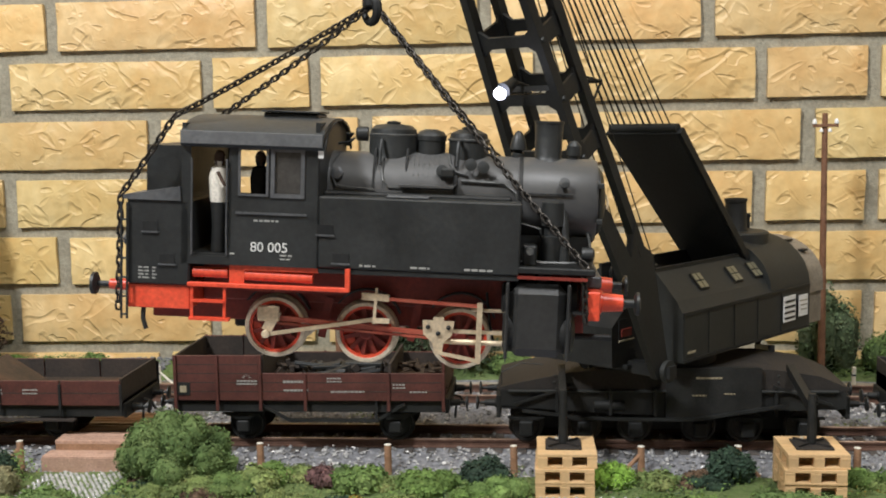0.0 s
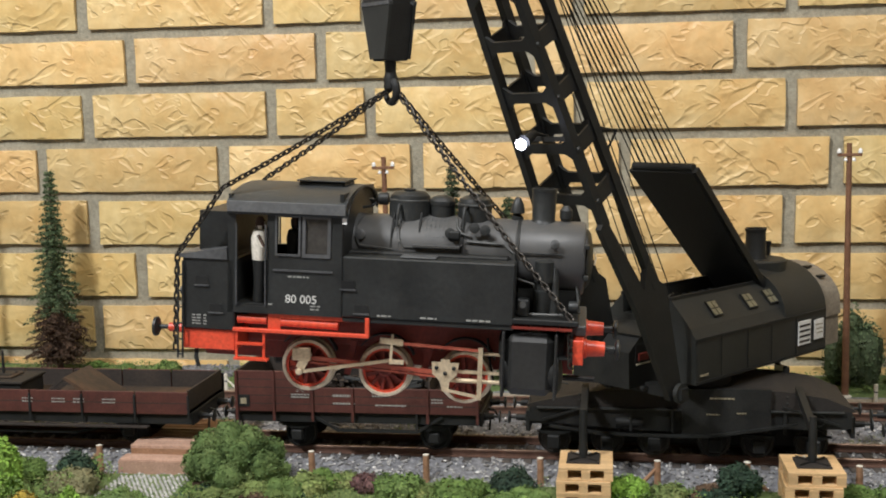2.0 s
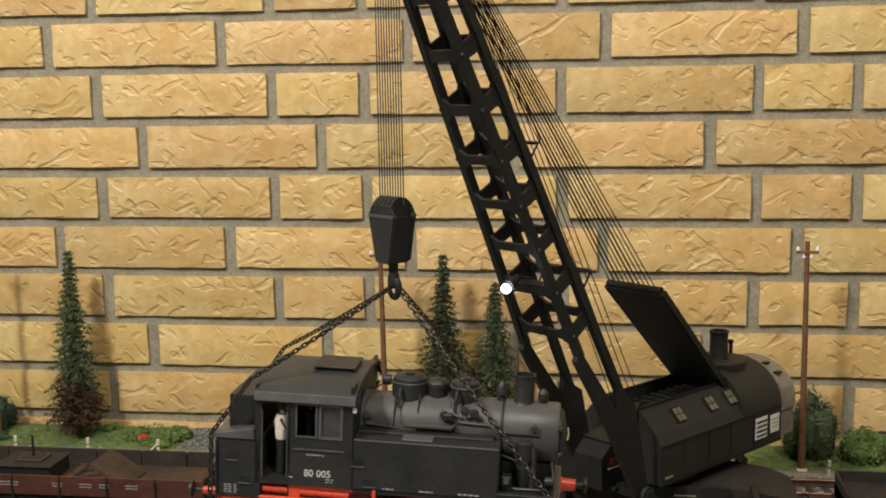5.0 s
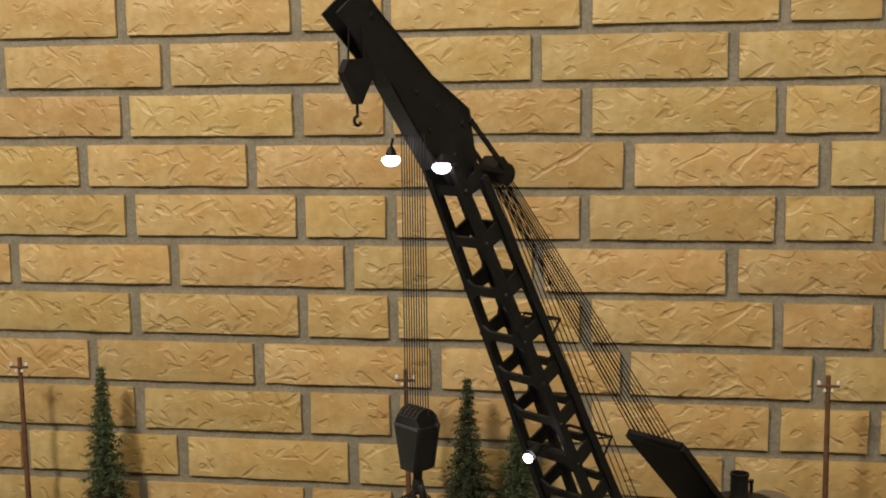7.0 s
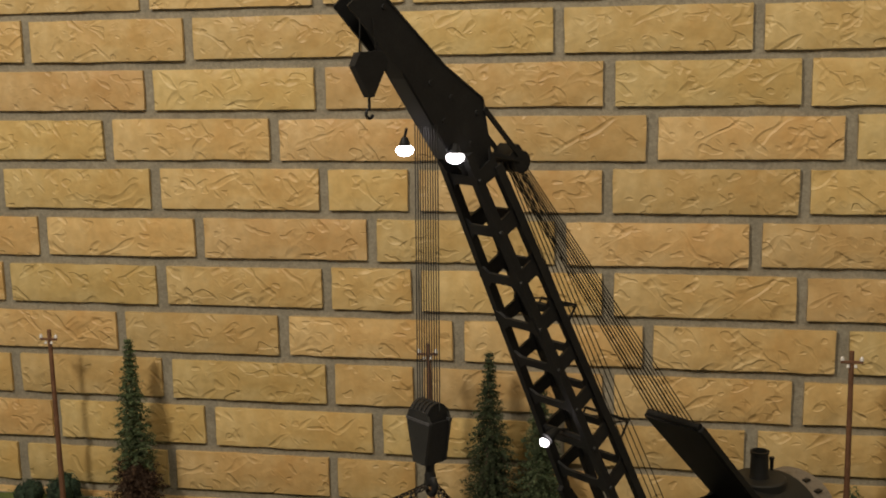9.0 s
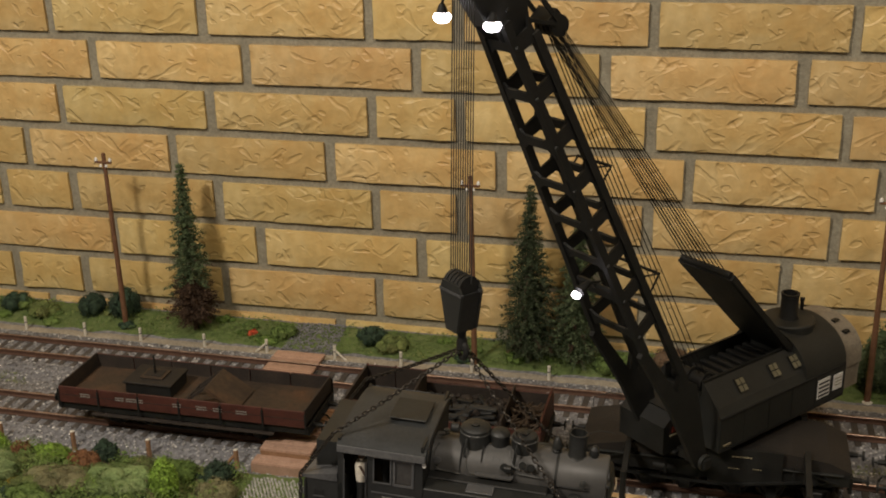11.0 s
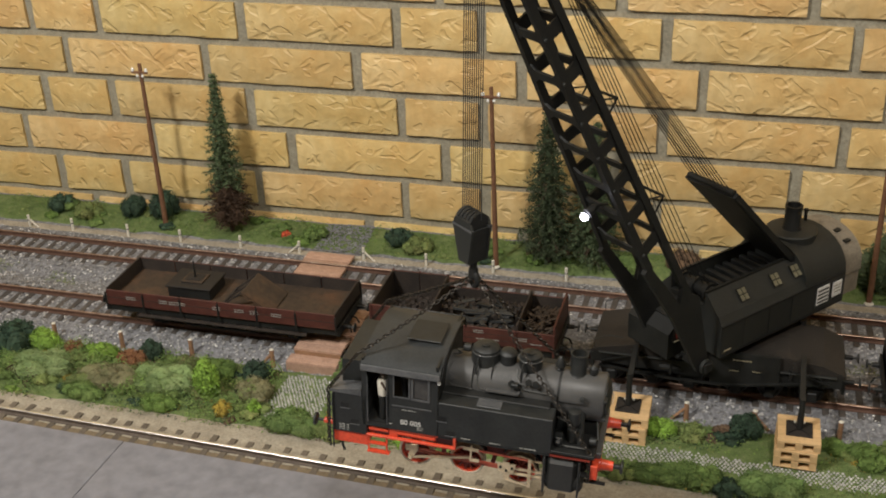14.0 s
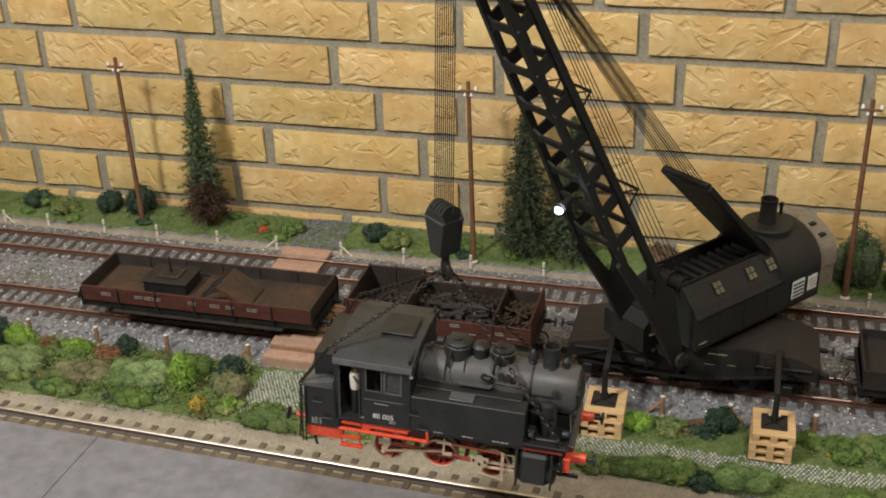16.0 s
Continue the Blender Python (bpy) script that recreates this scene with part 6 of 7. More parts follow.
def open_wagon():
    x0, x1, z0, zl, zh, half = -0.232, 0.0095, 0.068, 0.0925, 0.1085, 0.0485
    cx, ln = (x0 + x1) / 2, x1 - x0
    Wg = thing("open_wagon", Matrix.Translation((cx, MID_Y, 0)), "oxide-red open model wagon carrying scrap and timber", "railway wagon")
    running_gear(Wg, (-0.062, 0.075), half, ln, z0)
    fl = part("floor", box(B(), -ln / 2, ln / 2, -half + 0.003, half - 0.003, z0 - 0.001, z0 + 0.003), M_WAGONIN, Wg)
    split = -0.154 - cx
    right = -0.040 - cx
    for s in (-1, 1):
        def panel(a, b, top, rows):
            pn = part("side_panel", box(B(), a, b, *sorted((s * half, s * (half - 0.0024))), z0, top, 0.0003), M_WAGON, Wg)
            for r in range(1, rows):
                z = z0 + (top - z0) * r / rows
                part("board_groove", box(B(), a + 0.0005, b - 0.0005, *sorted((s * (half + 0.00015), s * (half - 0.0003))), z - 0.0004, z + 0.0004), M_WAGONIN, pn)
            part("inner_lining", box(B(), a, b, *sorted((s * (half - 0.0025), s * (half - 0.0030))), z0 + 0.003, top - 0.0004), M_WAGONIN, pn)
        panel(-ln / 2, (-ln / 2 + split) / 2 - 0.0006, zh, 5)
        panel((-ln / 2 + split) / 2 + 0.0006, split, zh, 5)
        panel(split + 0.001, right - 0.0006, zl, 3)
        panel(right + 0.0006, ln / 2, zl, 3)
        for x, top in ((-ln / 2 + 0.0012, zh), ((-ln / 2 + split) / 2, zh), (split, zh), (split + 0.040, zl), (right, zl), (ln / 2 - 0.0012, zl)):
            part("stanchion", box(B(), x - 0.0014, x + 0.0014, *sorted((s * (half + 0.0002), s * (half + 0.0018))), z0 - 0.009, top + 0.0006, 0.0002), M_WAGON, Wg)
    for x, top in ((-ln / 2, zh), (split, zh), (right, zl + 0.008), (ln / 2 - 0.0024, zh - 0.006)):
        part("partition" if -ln / 2 < x < ln / 2 - 0.01 else "end_wall", box(B(), x, x + 0.0024, -half + 0.003, half - 0.003, z0, top, 0.0003), M_WAGON if x > 0.1 else M_WAGONIN, Wg)
    y = -half - 0.0001
    part("lettering", bars(B(), -0.064, -0.046, y, 0.0850, 2, 0.0013, 0.0026, 11), M_OLDWHITE, Wg, "small white unreadable lettering")
    part("lettering", bars(B(), -0.022, -0.002, y, 0.0840, 1, 0.0022, 0.003, 12), M_OLDWHITE, Wg, "small white unreadable lettering")
    part("lettering", bars(B(), -0.022, 0.000, y, 0.0765, 1, 0.0017, 0.003, 13), M_OLDWHITE, Wg, "small white unreadable lettering")
    part("lettering", bars(B(), 0.017, 0.030, y, 0.0875, 2, 0.0012, 0.0028, 14), M_OLDWHITE, Wg, "small white unreadable lettering")
    part("lettering", bars(B(), 0.020, 0.050, y, 0.0755, 1, 0.0014, 0.003, 15), M_OLDWHITE, Wg, "small white unreadable lettering")
    part("lettering", bars(B(), 0.075, 0.086, y, 0.0820, 2, 0.0012, 0.0028, 16), M_OLDWHITE, Wg, "small white unreadable lettering")
    part("lettering", bars(B(), 0.090, 0.105, y, 0.0755, 1, 0.0012, 0.003, 17), M_OLDWHITE, Wg, "small white unreadable lettering")
    em = B()
    for k in range(5):
        a = math.radians(20 + 35 * k)
        bar(em, (-0.055 + 0.0022 * math.cos(a), y - 0.0002, 0.0880 + 0.0018 * math.sin(a)), (-0.055 + 0.0042 * math.cos(a), y - 0.0002, 0.0880 + 0.0035 * math.sin(a)), 0.0004, 0.0010, (0, 1, 0))
    part("badge", em, M_OLDWHITE, Wg, "small white fan-shaped badge")
    part("data_plate", box(B(), -0.1185, -0.1065, y - 0.0007, y, 0.0730, 0.0845), M_CRANE, Wg)
    part("data_window", box(B(), -0.1155, -0.1095, y - 0.0011, y - 0.0006, 0.0755, 0.0815), M_OLDLETTER, Wg)
    for s in (-1, 1):
        part("step_hanger", bar(B(), (-0.045, s * (half - 0.002), z0 - 0.003), (-0.018, s * (half - 0.002), z0 - 0.018), 0.002, 0.0025), M_CRANE, Wg)
        part("step_hanger", bar(B(), (0.060, s * (half - 0.002), z0 - 0.018), (0.085, s * (half - 0.002), z0 - 0.003), 0.002, 0.0025), M_CRANE, Wg)
        part("footboard", box(B(), -0.019, 0.062, *sorted((s * (half + 0.001), s * (half - 0.006))), z0 - 0.0190, z0 - 0.0172), M_CRANE, Wg)
        part("hanger", box(B(), 0.059, 0.061, *sorted((s * (half + 0.0004), s * (half - 0.001))), z0 - 0.0180, z0), M_CRANE, Wg)
    # load
    rnd = random.Random(8)
    for k in range(46):
        a = rnd.uniform(-12, 12) if rnd.random() < 0.6 else rnd.uniform(-70, 70)
        lx = rnd.uniform(0.020, 0.045)
        x = cx + rnd.uniform(split + 0.026, right - 0.026)
        yy = MID_Y + rnd.uniform(-0.030, 0.030)
        lay = rnd.random()
        z = z0 + 0.006 + 0.024 * lay * (1 - abs(yy - MID_Y) / 0.05)
        lx = min(lx, 0.03 if abs(a) > 30 else 0.045)
        pm = pose(x, yy, z, rnd.uniform(-25, 25), rnd.uniform(-14, 14), a)
        ob = new("scrap_bar", mesh_of("scrap_bar", box(B(), -lx / 2, lx / 2, -0.003, 0.003, -0.0016, 0.0016, 0.0004), M_SCRAP))
        ob.matrix_basis = pm
        tagged(ob, "grey steel scrap bar in the open wagon", "scrap metal", "scrap in the wagon")
    hp = []
    for k in range(240):
        x, yy = rnd.uniform(right + 0.004, ln / 2 - 0.005), rnd.uniform(-0.043, 0.043)
        z = z0 + 0.003 + 0.020 * (1 - (yy / 0.05) ** 2) * rnd.random()
        hp.append((pose(x, yy, z, rnd.uniform(-30, 30), rnd.uniform(-30, 30), rnd.uniform(0, 180)), 0.007, 0.0012, 0.0009))
    ob = new("wood_offcuts", many_boxes("wood_offcuts", hp, M_FLOOR))
    ob.matrix_basis = Matrix.Translation((cx, MID_Y, 0))
    tagged(ob, "heap of brown wood offcuts in the wagon end", "wood heap", kind="stuff")
    hp = []
    for k in range(700):
        x, yy = rnd.uniform(-ln / 2 + 0.004, right - 0.004), rnd.uniform(-0.043, 0.043)
        top = 0.006 if x < split else 0.020
        z = z0 + 0.003 + top * (1 - (yy / 0.055) ** 2) * rnd.random()
        s = rnd.uniform(0.0015, 0.0035)
        hp.append((pose(x, yy, z, rnd.uniform(0, 90), rnd.uniform(0, 90), rnd.uniform(0, 90)), s, s, s * 0.7))
    ob = new("rubble", many_boxes("rubble", hp, M_WAGONIN))
    ob.matrix_basis = Matrix.Translation((cx, MID_Y, 0))
    tagged(ob, "dark rubble lying in the open wagon", "rubble", kind="stuff")


def dark_wagon():
    x0, x1, z0, z1, half = 0.402, 0.74, 0.062, 0.088, 0.0485
    cx, ln = (x0 + x1) / 2, x1 - x0
    Wg = thing("low_wagon", Matrix.Translation((cx, MID_Y, 0)), "dark brown low model wagon coupled behind the crane", "railway wagon")
    running_gear(Wg, (-0.105, 0.105), half, ln, z0)
    part("floor", box(B(), -ln / 2, ln / 2, -half + 0.002, half - 0.002, z0 - 0.001, z0 + 0.014), M_DECK, Wg)
    for s in (-1, 1):
        for k in range(6):
            a, b = -ln / 2 + ln * k / 6 + 0.0008, -ln / 2 + ln * (k + 1) / 6 - 0.0008
            part("side_flap", box(B(), a, b, *sorted((s * half, s * (half - 0.0022))), z0, z1, 0.0003), M_DECK, Wg)
    for e in (-1, 1):
        part("end_board", box(B(), *sorted((e * ln / 2, e * (ln / 2 - 0.0022))), -half + 0.0024, half - 0.0024, z0, z1, 0.0003), M_DECK, Wg)


flat_wagon()
open_wagon()
dark_wagon()

M_PORCELAIN = mat("porcelain", [(0.75, 0.74, 0.7), (0.85, 0.84, 0.8)], rough=0.2, scale=60, bump=0)
M_WHITESTONE = mat("pale_glint_stone", [(0.5, 0.49, 0.47), (0.75, 0.73, 0.7)], rough=0.25, scale=90, bump=0.1, island=0.3)
M_COBBLE = mat("shiny_grey_pebble", [(0.27, 0.267, 0.255), (0.46, 0.45, 0.425)], rough=0.16, scale=120, bump=0.03, island=0.2, spec=0.8)
M_RUSTNEEDLE = mat("withered_needles", [(0.06, 0.035, 0.02), (0.12, 0.07, 0.04)], rough=0.9, scale=60, bump=0.2, island=0.4)
M_BUSHGREEN = mat("moss_green_foam", [(0.065, 0.112, 0.030), (0.125, 0.190, 0.054), (0.19, 0.25, 0.085)], rough=0.95, scale=40, bump=0.5, island=0.2)
M_REDFLOWER = mat("orange_red_flowers", [(0.5, 0.06, 0.02), (0.6, 0.12, 0.05)], rough=0.8, scale=60, bump=0, island=0.4)
M_BROWNLEAF = mat("brownish_foliage", [(0.09, 0.055, 0.03), (0.15, 0.10, 0.06)], rough=0.9, scale=40, bump=0.3, island=0.4)
M_SAGE = mat("sage_green_foam", [(0.120, 0.185, 0.060), (0.200, 0.275, 0.105), (0.28, 0.34, 0.15)], rough=0.95, scale=30, bump=0.4, island=0.18)
M_MAUVE = mat("mauve_brown_foam", [(0.115, 0.130, 0.055), (0.190, 0.180, 0.090), (0.25, 0.23, 0.13)], rough=0.95, scale=30, bump=0.4, island=0.2)
M_HEATHER = mat("heather_foliage", [(0.11, 0.05, 0.05), (0.17, 0.10, 0.09)], rough=0.9, scale=40, bump=0.3, island=0.4)

# ---------- pallets, crossings, posts, poles ----------
def pallet(m, label):
    P = thing("pallet", m, label, "pallet", "pallets under the crane's jacks")
    w, d = 0.0235, 0.0265
    for k in range(3):
        y = -d + 0.004 + (2 * d - 0.008) * k / 2
        part("bottom_board", box(B(), -w, w, y - 0.004, y + 0.004, 0.0, 0.0016, 0.0002), M_PALLET, P)
        for x in (-w + 0.004, 0, w - 0.004):
            part("block", box(B(), x - 0.0038, x + 0.0038, y - 0.0038, y + 0.0038, 0.0016, 0.0075), M_PALLET, P)
    for x in (-w + 0.004, 0, w - 0.004):
        part("bearer", box(B(), x - 0.004, x + 0.004, -d, d, 0.0075, 0.0093, 0.0002), M_PALLET, P)
    for k in range(7):
        y = -d + 0.0038 + (2 * d - 0.0076) * k / 6
        part("deck_board", box(B(), -w, w, y - 0.0036, y + 0.0036, 0.0093, 0.0118, 0.0003), M_PALLET, P)
    return P


rnd = random.Random(4)
for cx, cy, top in ((0.1125, 0.983, 0.0485), (0.3045, 0.9735, 0.0525)):
    for k in range(3):
        z = top - 0.0119 * (3 - k)
        pallet(pose(cx + rnd.uniform(-0.001, 0.001), cy + rnd.uniform(-0.001, 0.001), z, 0, 0, rnd.uniform(-2, 2)), "pale new pine pallet stacked under a crane jack")
for cx in (0.111, 0.3055):
    pallet(pose(cx, 1.205, 0.0281, 0, 0, 1), "pale pine pallet between the two tracks")


def crossing(name, x0, x1, y0, y1, z, along, label, step=False):
    Cx = thing(name, Matrix.Translation(((x0 + x1) / 2, (y0 + y1) / 2, 0)), label, "plank crossing")
    hx, hy = (x1 - x0) / 2, (y1 - y0) / 2
    n = along
    for k in range(n):
        a = -hy + 2 * hy * k / n
        part("plank", box(B(), -hx, hx, a + 0.0004, a + 2 * hy / n - 0.0004, z - 0.004, z + 0.0004 * ((k * 7) % 3), 0.0004), M_PLANK, Cx)
    if step:
        for k in range(2):
            part("step_plank", box(B(), -hx - 0.004, hx, -hy - 0.010 * (2 - k) + 0.0005, -hy - 0.010 * (1 - k) - 0.0004, 0.006, z - 0.0085, 0.0005), M_PLANK, Cx)
        part("riser", box(B(), -hx + 0.001, hx - 0.001, -hy - 0.0012, -hy, 0.006, z - 0.003), M_POST, Cx, "darker brown riser board")
        part("step_riser", box(B(), -hx - 0.004, hx, -hy - 0.0212, -hy - 0.0200, 0.004, z - 0.010), M_PLANK, Cx)
    return Cx


crossing("plank_crossing", -0.341, -0.274, 1.040, 1.0705, 0.033, 4, "pink-brown wooden crossing planks with steps beside the track", True)
crossing("plank_crossing", -0.341, -0.274, 1.0790, 1.1160, 0.0268, 5, "pink-brown wooden crossing planks between the rails")
crossing("plank_crossing", -0.345, -0.276, 1.1250, 1.165, 0.026, 5, "pink-brown wooden crossing planks beside the rails")
crossing("plank_crossing", -0.427, -0.353, 1.2430, 1.2790, 0.0268, 5, "pink-brown wooden crossing planks between the rails")
crossing("plank_crossing", -0.429, -0.354, 1.2885, 1.320, 0.0265, 4, "pink-brown wooden crossing planks near the wall")
crossing("plank_crossing", -0.423, -0.350, 1.205, 1.2335, 0.026, 4, "pink-brown wooden crossing planks beside the rails")


def fence_post(x, y, height, material, label, brace=0, lean=0.0, rad=0.0024):
    z = ground_z(x, y) - 0.002
    F = thing("fence_post", pose(x, y, z, lean, lean * 0.6, 0), label, "fence post", "fence posts")
    part("post", rod(B(), (0, 0, 0), (0, 0, height), rad, rad * 0.9, 10), material, F, smooth=True)
    part("cap", lathe(B(), [(rad * 0.95, height), (rad * 0.95, height + 0.0005), (rad * 0.3, height + 0.0011)], 10), M_WHITE, F, "pale cut top", smooth=True)
    if material is M_WHITE:
        part("band", lathe(B(), [(rad * 1.0, height * 0.62), (rad * 1.08, height * 0.63), (rad * 1.08, height * 0.68), (rad, height * 0.69)], 10), M_BOILER, F)
    if brace:
        part("brace", rod(B(), (brace * 0.018, -0.001, 0.002), (0, -0.001, height * 0.8), rad * 0.62, rad * 0.55, 8), material, F, smooth=True)
    return F


rnd = random.Random(2)
for x, br in ((-1.06, 0), (-0.936, 1), (-0.854, 0), (-0.751, 0), (-0.656, 0), (-0.550, 0), (-0.449, -1), (-0.342, 1), (-0.241, 0), (-0.136, 0), (-0.025, 0), (0.09, 0), (0.2, 0), (0.31, 0), (0.43, 0), (0.53, 0)):
    fence_post(x, 1.326, 0.0235, M_WHITE, "short cream-painted fence post by the rear track", br, rnd.uniform(-3, 3))
for x, br in ((-0.80, 0), (-0.695, 0), (-0.590, 0), (-0.484, 0), (-0.365, -1), (-0.149, 0), (-0.038, 0), (0.070, 0), (0.177, -1), (0.256, 1), (0.354, 0), (0.46, 0)):
    fence_post(x, 1.022, 0.0275, M_POST, "short brown wooden fence post in the ballast", br, rnd.uniform(-3, 3), rad=0.0033)


def telegraph_pole(x, y, top, label):
    z = ground_z(x, y) - 0.003
    P = thing("telegraph_pole", pose(x, y, z, 0, rnd.uniform(-0.6, 0.6), 0), label, "telegraph pole", "telegraph poles")
    h = top - z
    part("mast", rod(B(), (0, 0, 0), (0, 0, h), 0.0043, 0.0030, 12), M_POLE, P, smooth=True)
    part("crossarm", box(B(), -0.0135, 0.0135, -0.0045, -0.0020, h - 0.0150, h - 0.0115, 0.0004), M_POLE, P)
    for sx in (-0.0115, 0.0115):
        part("insulator", lathe(B(), [(0.0012, 0), (0.0026, 0.0006), (0.0024, 0.0030), (0.0016, 0.0050), (0.0005, 0.0058)], 12, Matrix.Translation((sx, -0.0032, h - 0.0117))), M_PORCELAIN, P, "white glazed insulator", smooth=True)
    for sx in (-0.0045, 0.0045):
        part("insulator", lathe(B(), [(0.0010, 0), (0.0022, 0.0006), (0.0020, 0.0026), (0.0005, 0.0046)], 12, Matrix.Translation((sx, -0.0036, h - 0.0205)) @ pose(0, 0, 0, 0, 0, 0)), M_PORCELAIN, P, "white glazed insulator", smooth=True)
    part("foot_cap", lathe(B(), [(0.008, 0.000), (0.0075, 0.0035), (0.0048, 0.0045)], 12), M_WHITE, P, "pale concrete foot", smooth=True)


for x, y, top in ((-0.699, 1.36, 0.303), (-0.136, 1.345, 0.304), (0.400, 1.345, 0.312), (-1.25, 1.36, 0.30), (0.93, 1.345, 0.305)):
    telegraph_pole(x, y, top, "brown wooden model telegraph pole with white insulators")


# ---------- ground patches ----------
def patch(name, x0, x1, y0, y1, material, label, category, lift, ragged=0.004, step=0.006, skew=0.0):
    """A sheet on the ground with an uneven rim."""
    bm = B()
    nx, ny = int((x1 - x0) / step), max(3, int((y1 - y0) / step))
    grid = []
    for j in range(ny + 1):
        row = []
        for i in range(nx + 1):
            x, y = x0 + (x1 - x0) * i / nx, y0 + (y1 - y0) * j / ny
            across = y
            y += skew * x
            e = min(j, ny - j)
            if e == 0:
                y += ragged * noise.noise((x * 30, y * 9, 4.0)) * 2
            row.append(bm.verts.new((x, y, ground_z(x, y) + ((lift(across) if callable(lift) else lift) if e else -0.002) + 0.0008 * noise.noise((x * 90, y * 90, 1)))))
        grid.append(row)
    for j in range(ny):
        for i in range(nx):
            bm.faces.new((grid[j][i], grid[j][i + 1], grid[j + 1][i + 1], grid[j + 1][i]))
    return tagged(part(name, bm, material, smooth=True), label, category, kind="structure")


patch("sand_strip", -1.9, 1.75, 0.775, 0.897, M_SAND, "pale sand bed of the front track", "sand", lambda y: 0.0024 if 0.827 < y < 0.8435 else 0.0008 if y < 0.8535 else 0.0020, step=0.004, skew=SKEW)
# brown soil whose dark tone also makes up for the engine's missing shadow
patch("track_bed", -1.9, 1.75, FRONT_Y - 0.0205, FRONT_Y + 0.0205, M_SOIL, "ochre-brown soil between the front rails, darkened for the engine's shadow", "soil", 0.0017, ragged=0.0004, step=0.004, skew=SKEW)
patch("front_verge", -1.9, 1.75, 0.886, 1.018, M_TURF, "mossy green verge in front of the tracks", "grass verge", 0.0030, 0.010)
patch("rear_verge", -1.9, 1.75, 1.338, 1.4195, M_TURF, "mossy green verge along the wall", "grass verge", 0.0015, 0.006)
patch("rear_kerb_sand", -1.9, 1.75, 1.314, 1.340, M_SAND, "pale gravel edge of the rear track", "gravel edge", 0.0012, 0.003)


def pebbles(name, n, area, size, material, label, category, seed, lift=0.001, keep=None, flat=0.65):
    """Many small stones joined in one mesh."""
    r = np.random.RandomState(seed)
    base = np.array([(1, 0, 0), (-1, 0, 0), (0, 1, 0), (0, -1, 0), (0, 0, 1), (0, 0, -1)], float)
    tri = [(0, 2, 4), (2, 1, 4), (1, 3, 4), (3, 0, 4), (2, 0, 5), (1, 2, 5), (3, 1, 5), (0, 3, 5)]
    vs, fs = [], []
    x0, x1, y0, y1 = area
    made = 0
    while made < n:
        x, y = r.uniform(x0, x1), r.uniform(y0, y1)
        if keep and not keep(x, y):
            n -= 0.2
            continue
        s = r.uniform(*size)
        a = r.uniform(0, math.pi)
        jit = base * (1 + r.uniform(-0.35, 0.35, (6, 3)))
        jit = jit * (s, s * r.uniform(0.6, 1.0), s * flat)
        rx = np.array(((math.cos(a), -math.sin(a), 0), (math.sin(a), math.cos(a), 0), (0, 0, 1)))
        tl = r.uniform(-0.5, 0.5)
        ry = np.array(((math.cos(tl), 0, math.sin(tl)), (0, 1, 0), (-math.sin(tl), 0, math.cos(tl))))
        pts = jit @ ry @ rx + (x, y, ground_z(x, y) + lift)
        k = len(vs)
        vs += [tuple(p) for p in pts]
        fs += [(a_ + k, b_ + k, c_ + k) for a_, b_, c_ in tri]
        made += 1
    me = bpy.data.meshes.new(name)
    me.from_pydata(vs, [], fs)
    me.materials.append(material)
    ob = new(name, me)
    return tagged(ob, label, category, kind="stuff")


def off_track(x, y):
    for c in (MID_Y, BACK_Y):
        if abs(abs(y - c) - 0.0235) < 0.0042:
            return False
        if abs(y - c) < 0.041 and ((x + 1.45) / 0.0202) % 1.0 > 0.27 and ((x + 1.45) / 0.0202) % 1.0 < 0.73:
            return False
    return True


pebbles("ballast_stones", 15000, (-1.25, 0.75, 1.012, 1.318), (0.0013, 0.0031), M_STONE, "loose grey crushed stone ballast round the tracks", "ballast", 3, keep=off_track)
# white glints of the ballast put in as pale-coloured stones
pebbles("glinting_stones", 1100, (-1.2, 0.7, 1.012, 1.318), (0.0010, 0.0022), M_WHITESTONE, "pale stones among the ballast, their colour standing for glints", "ballast", 7, lift=0.0022, keep=off_track)


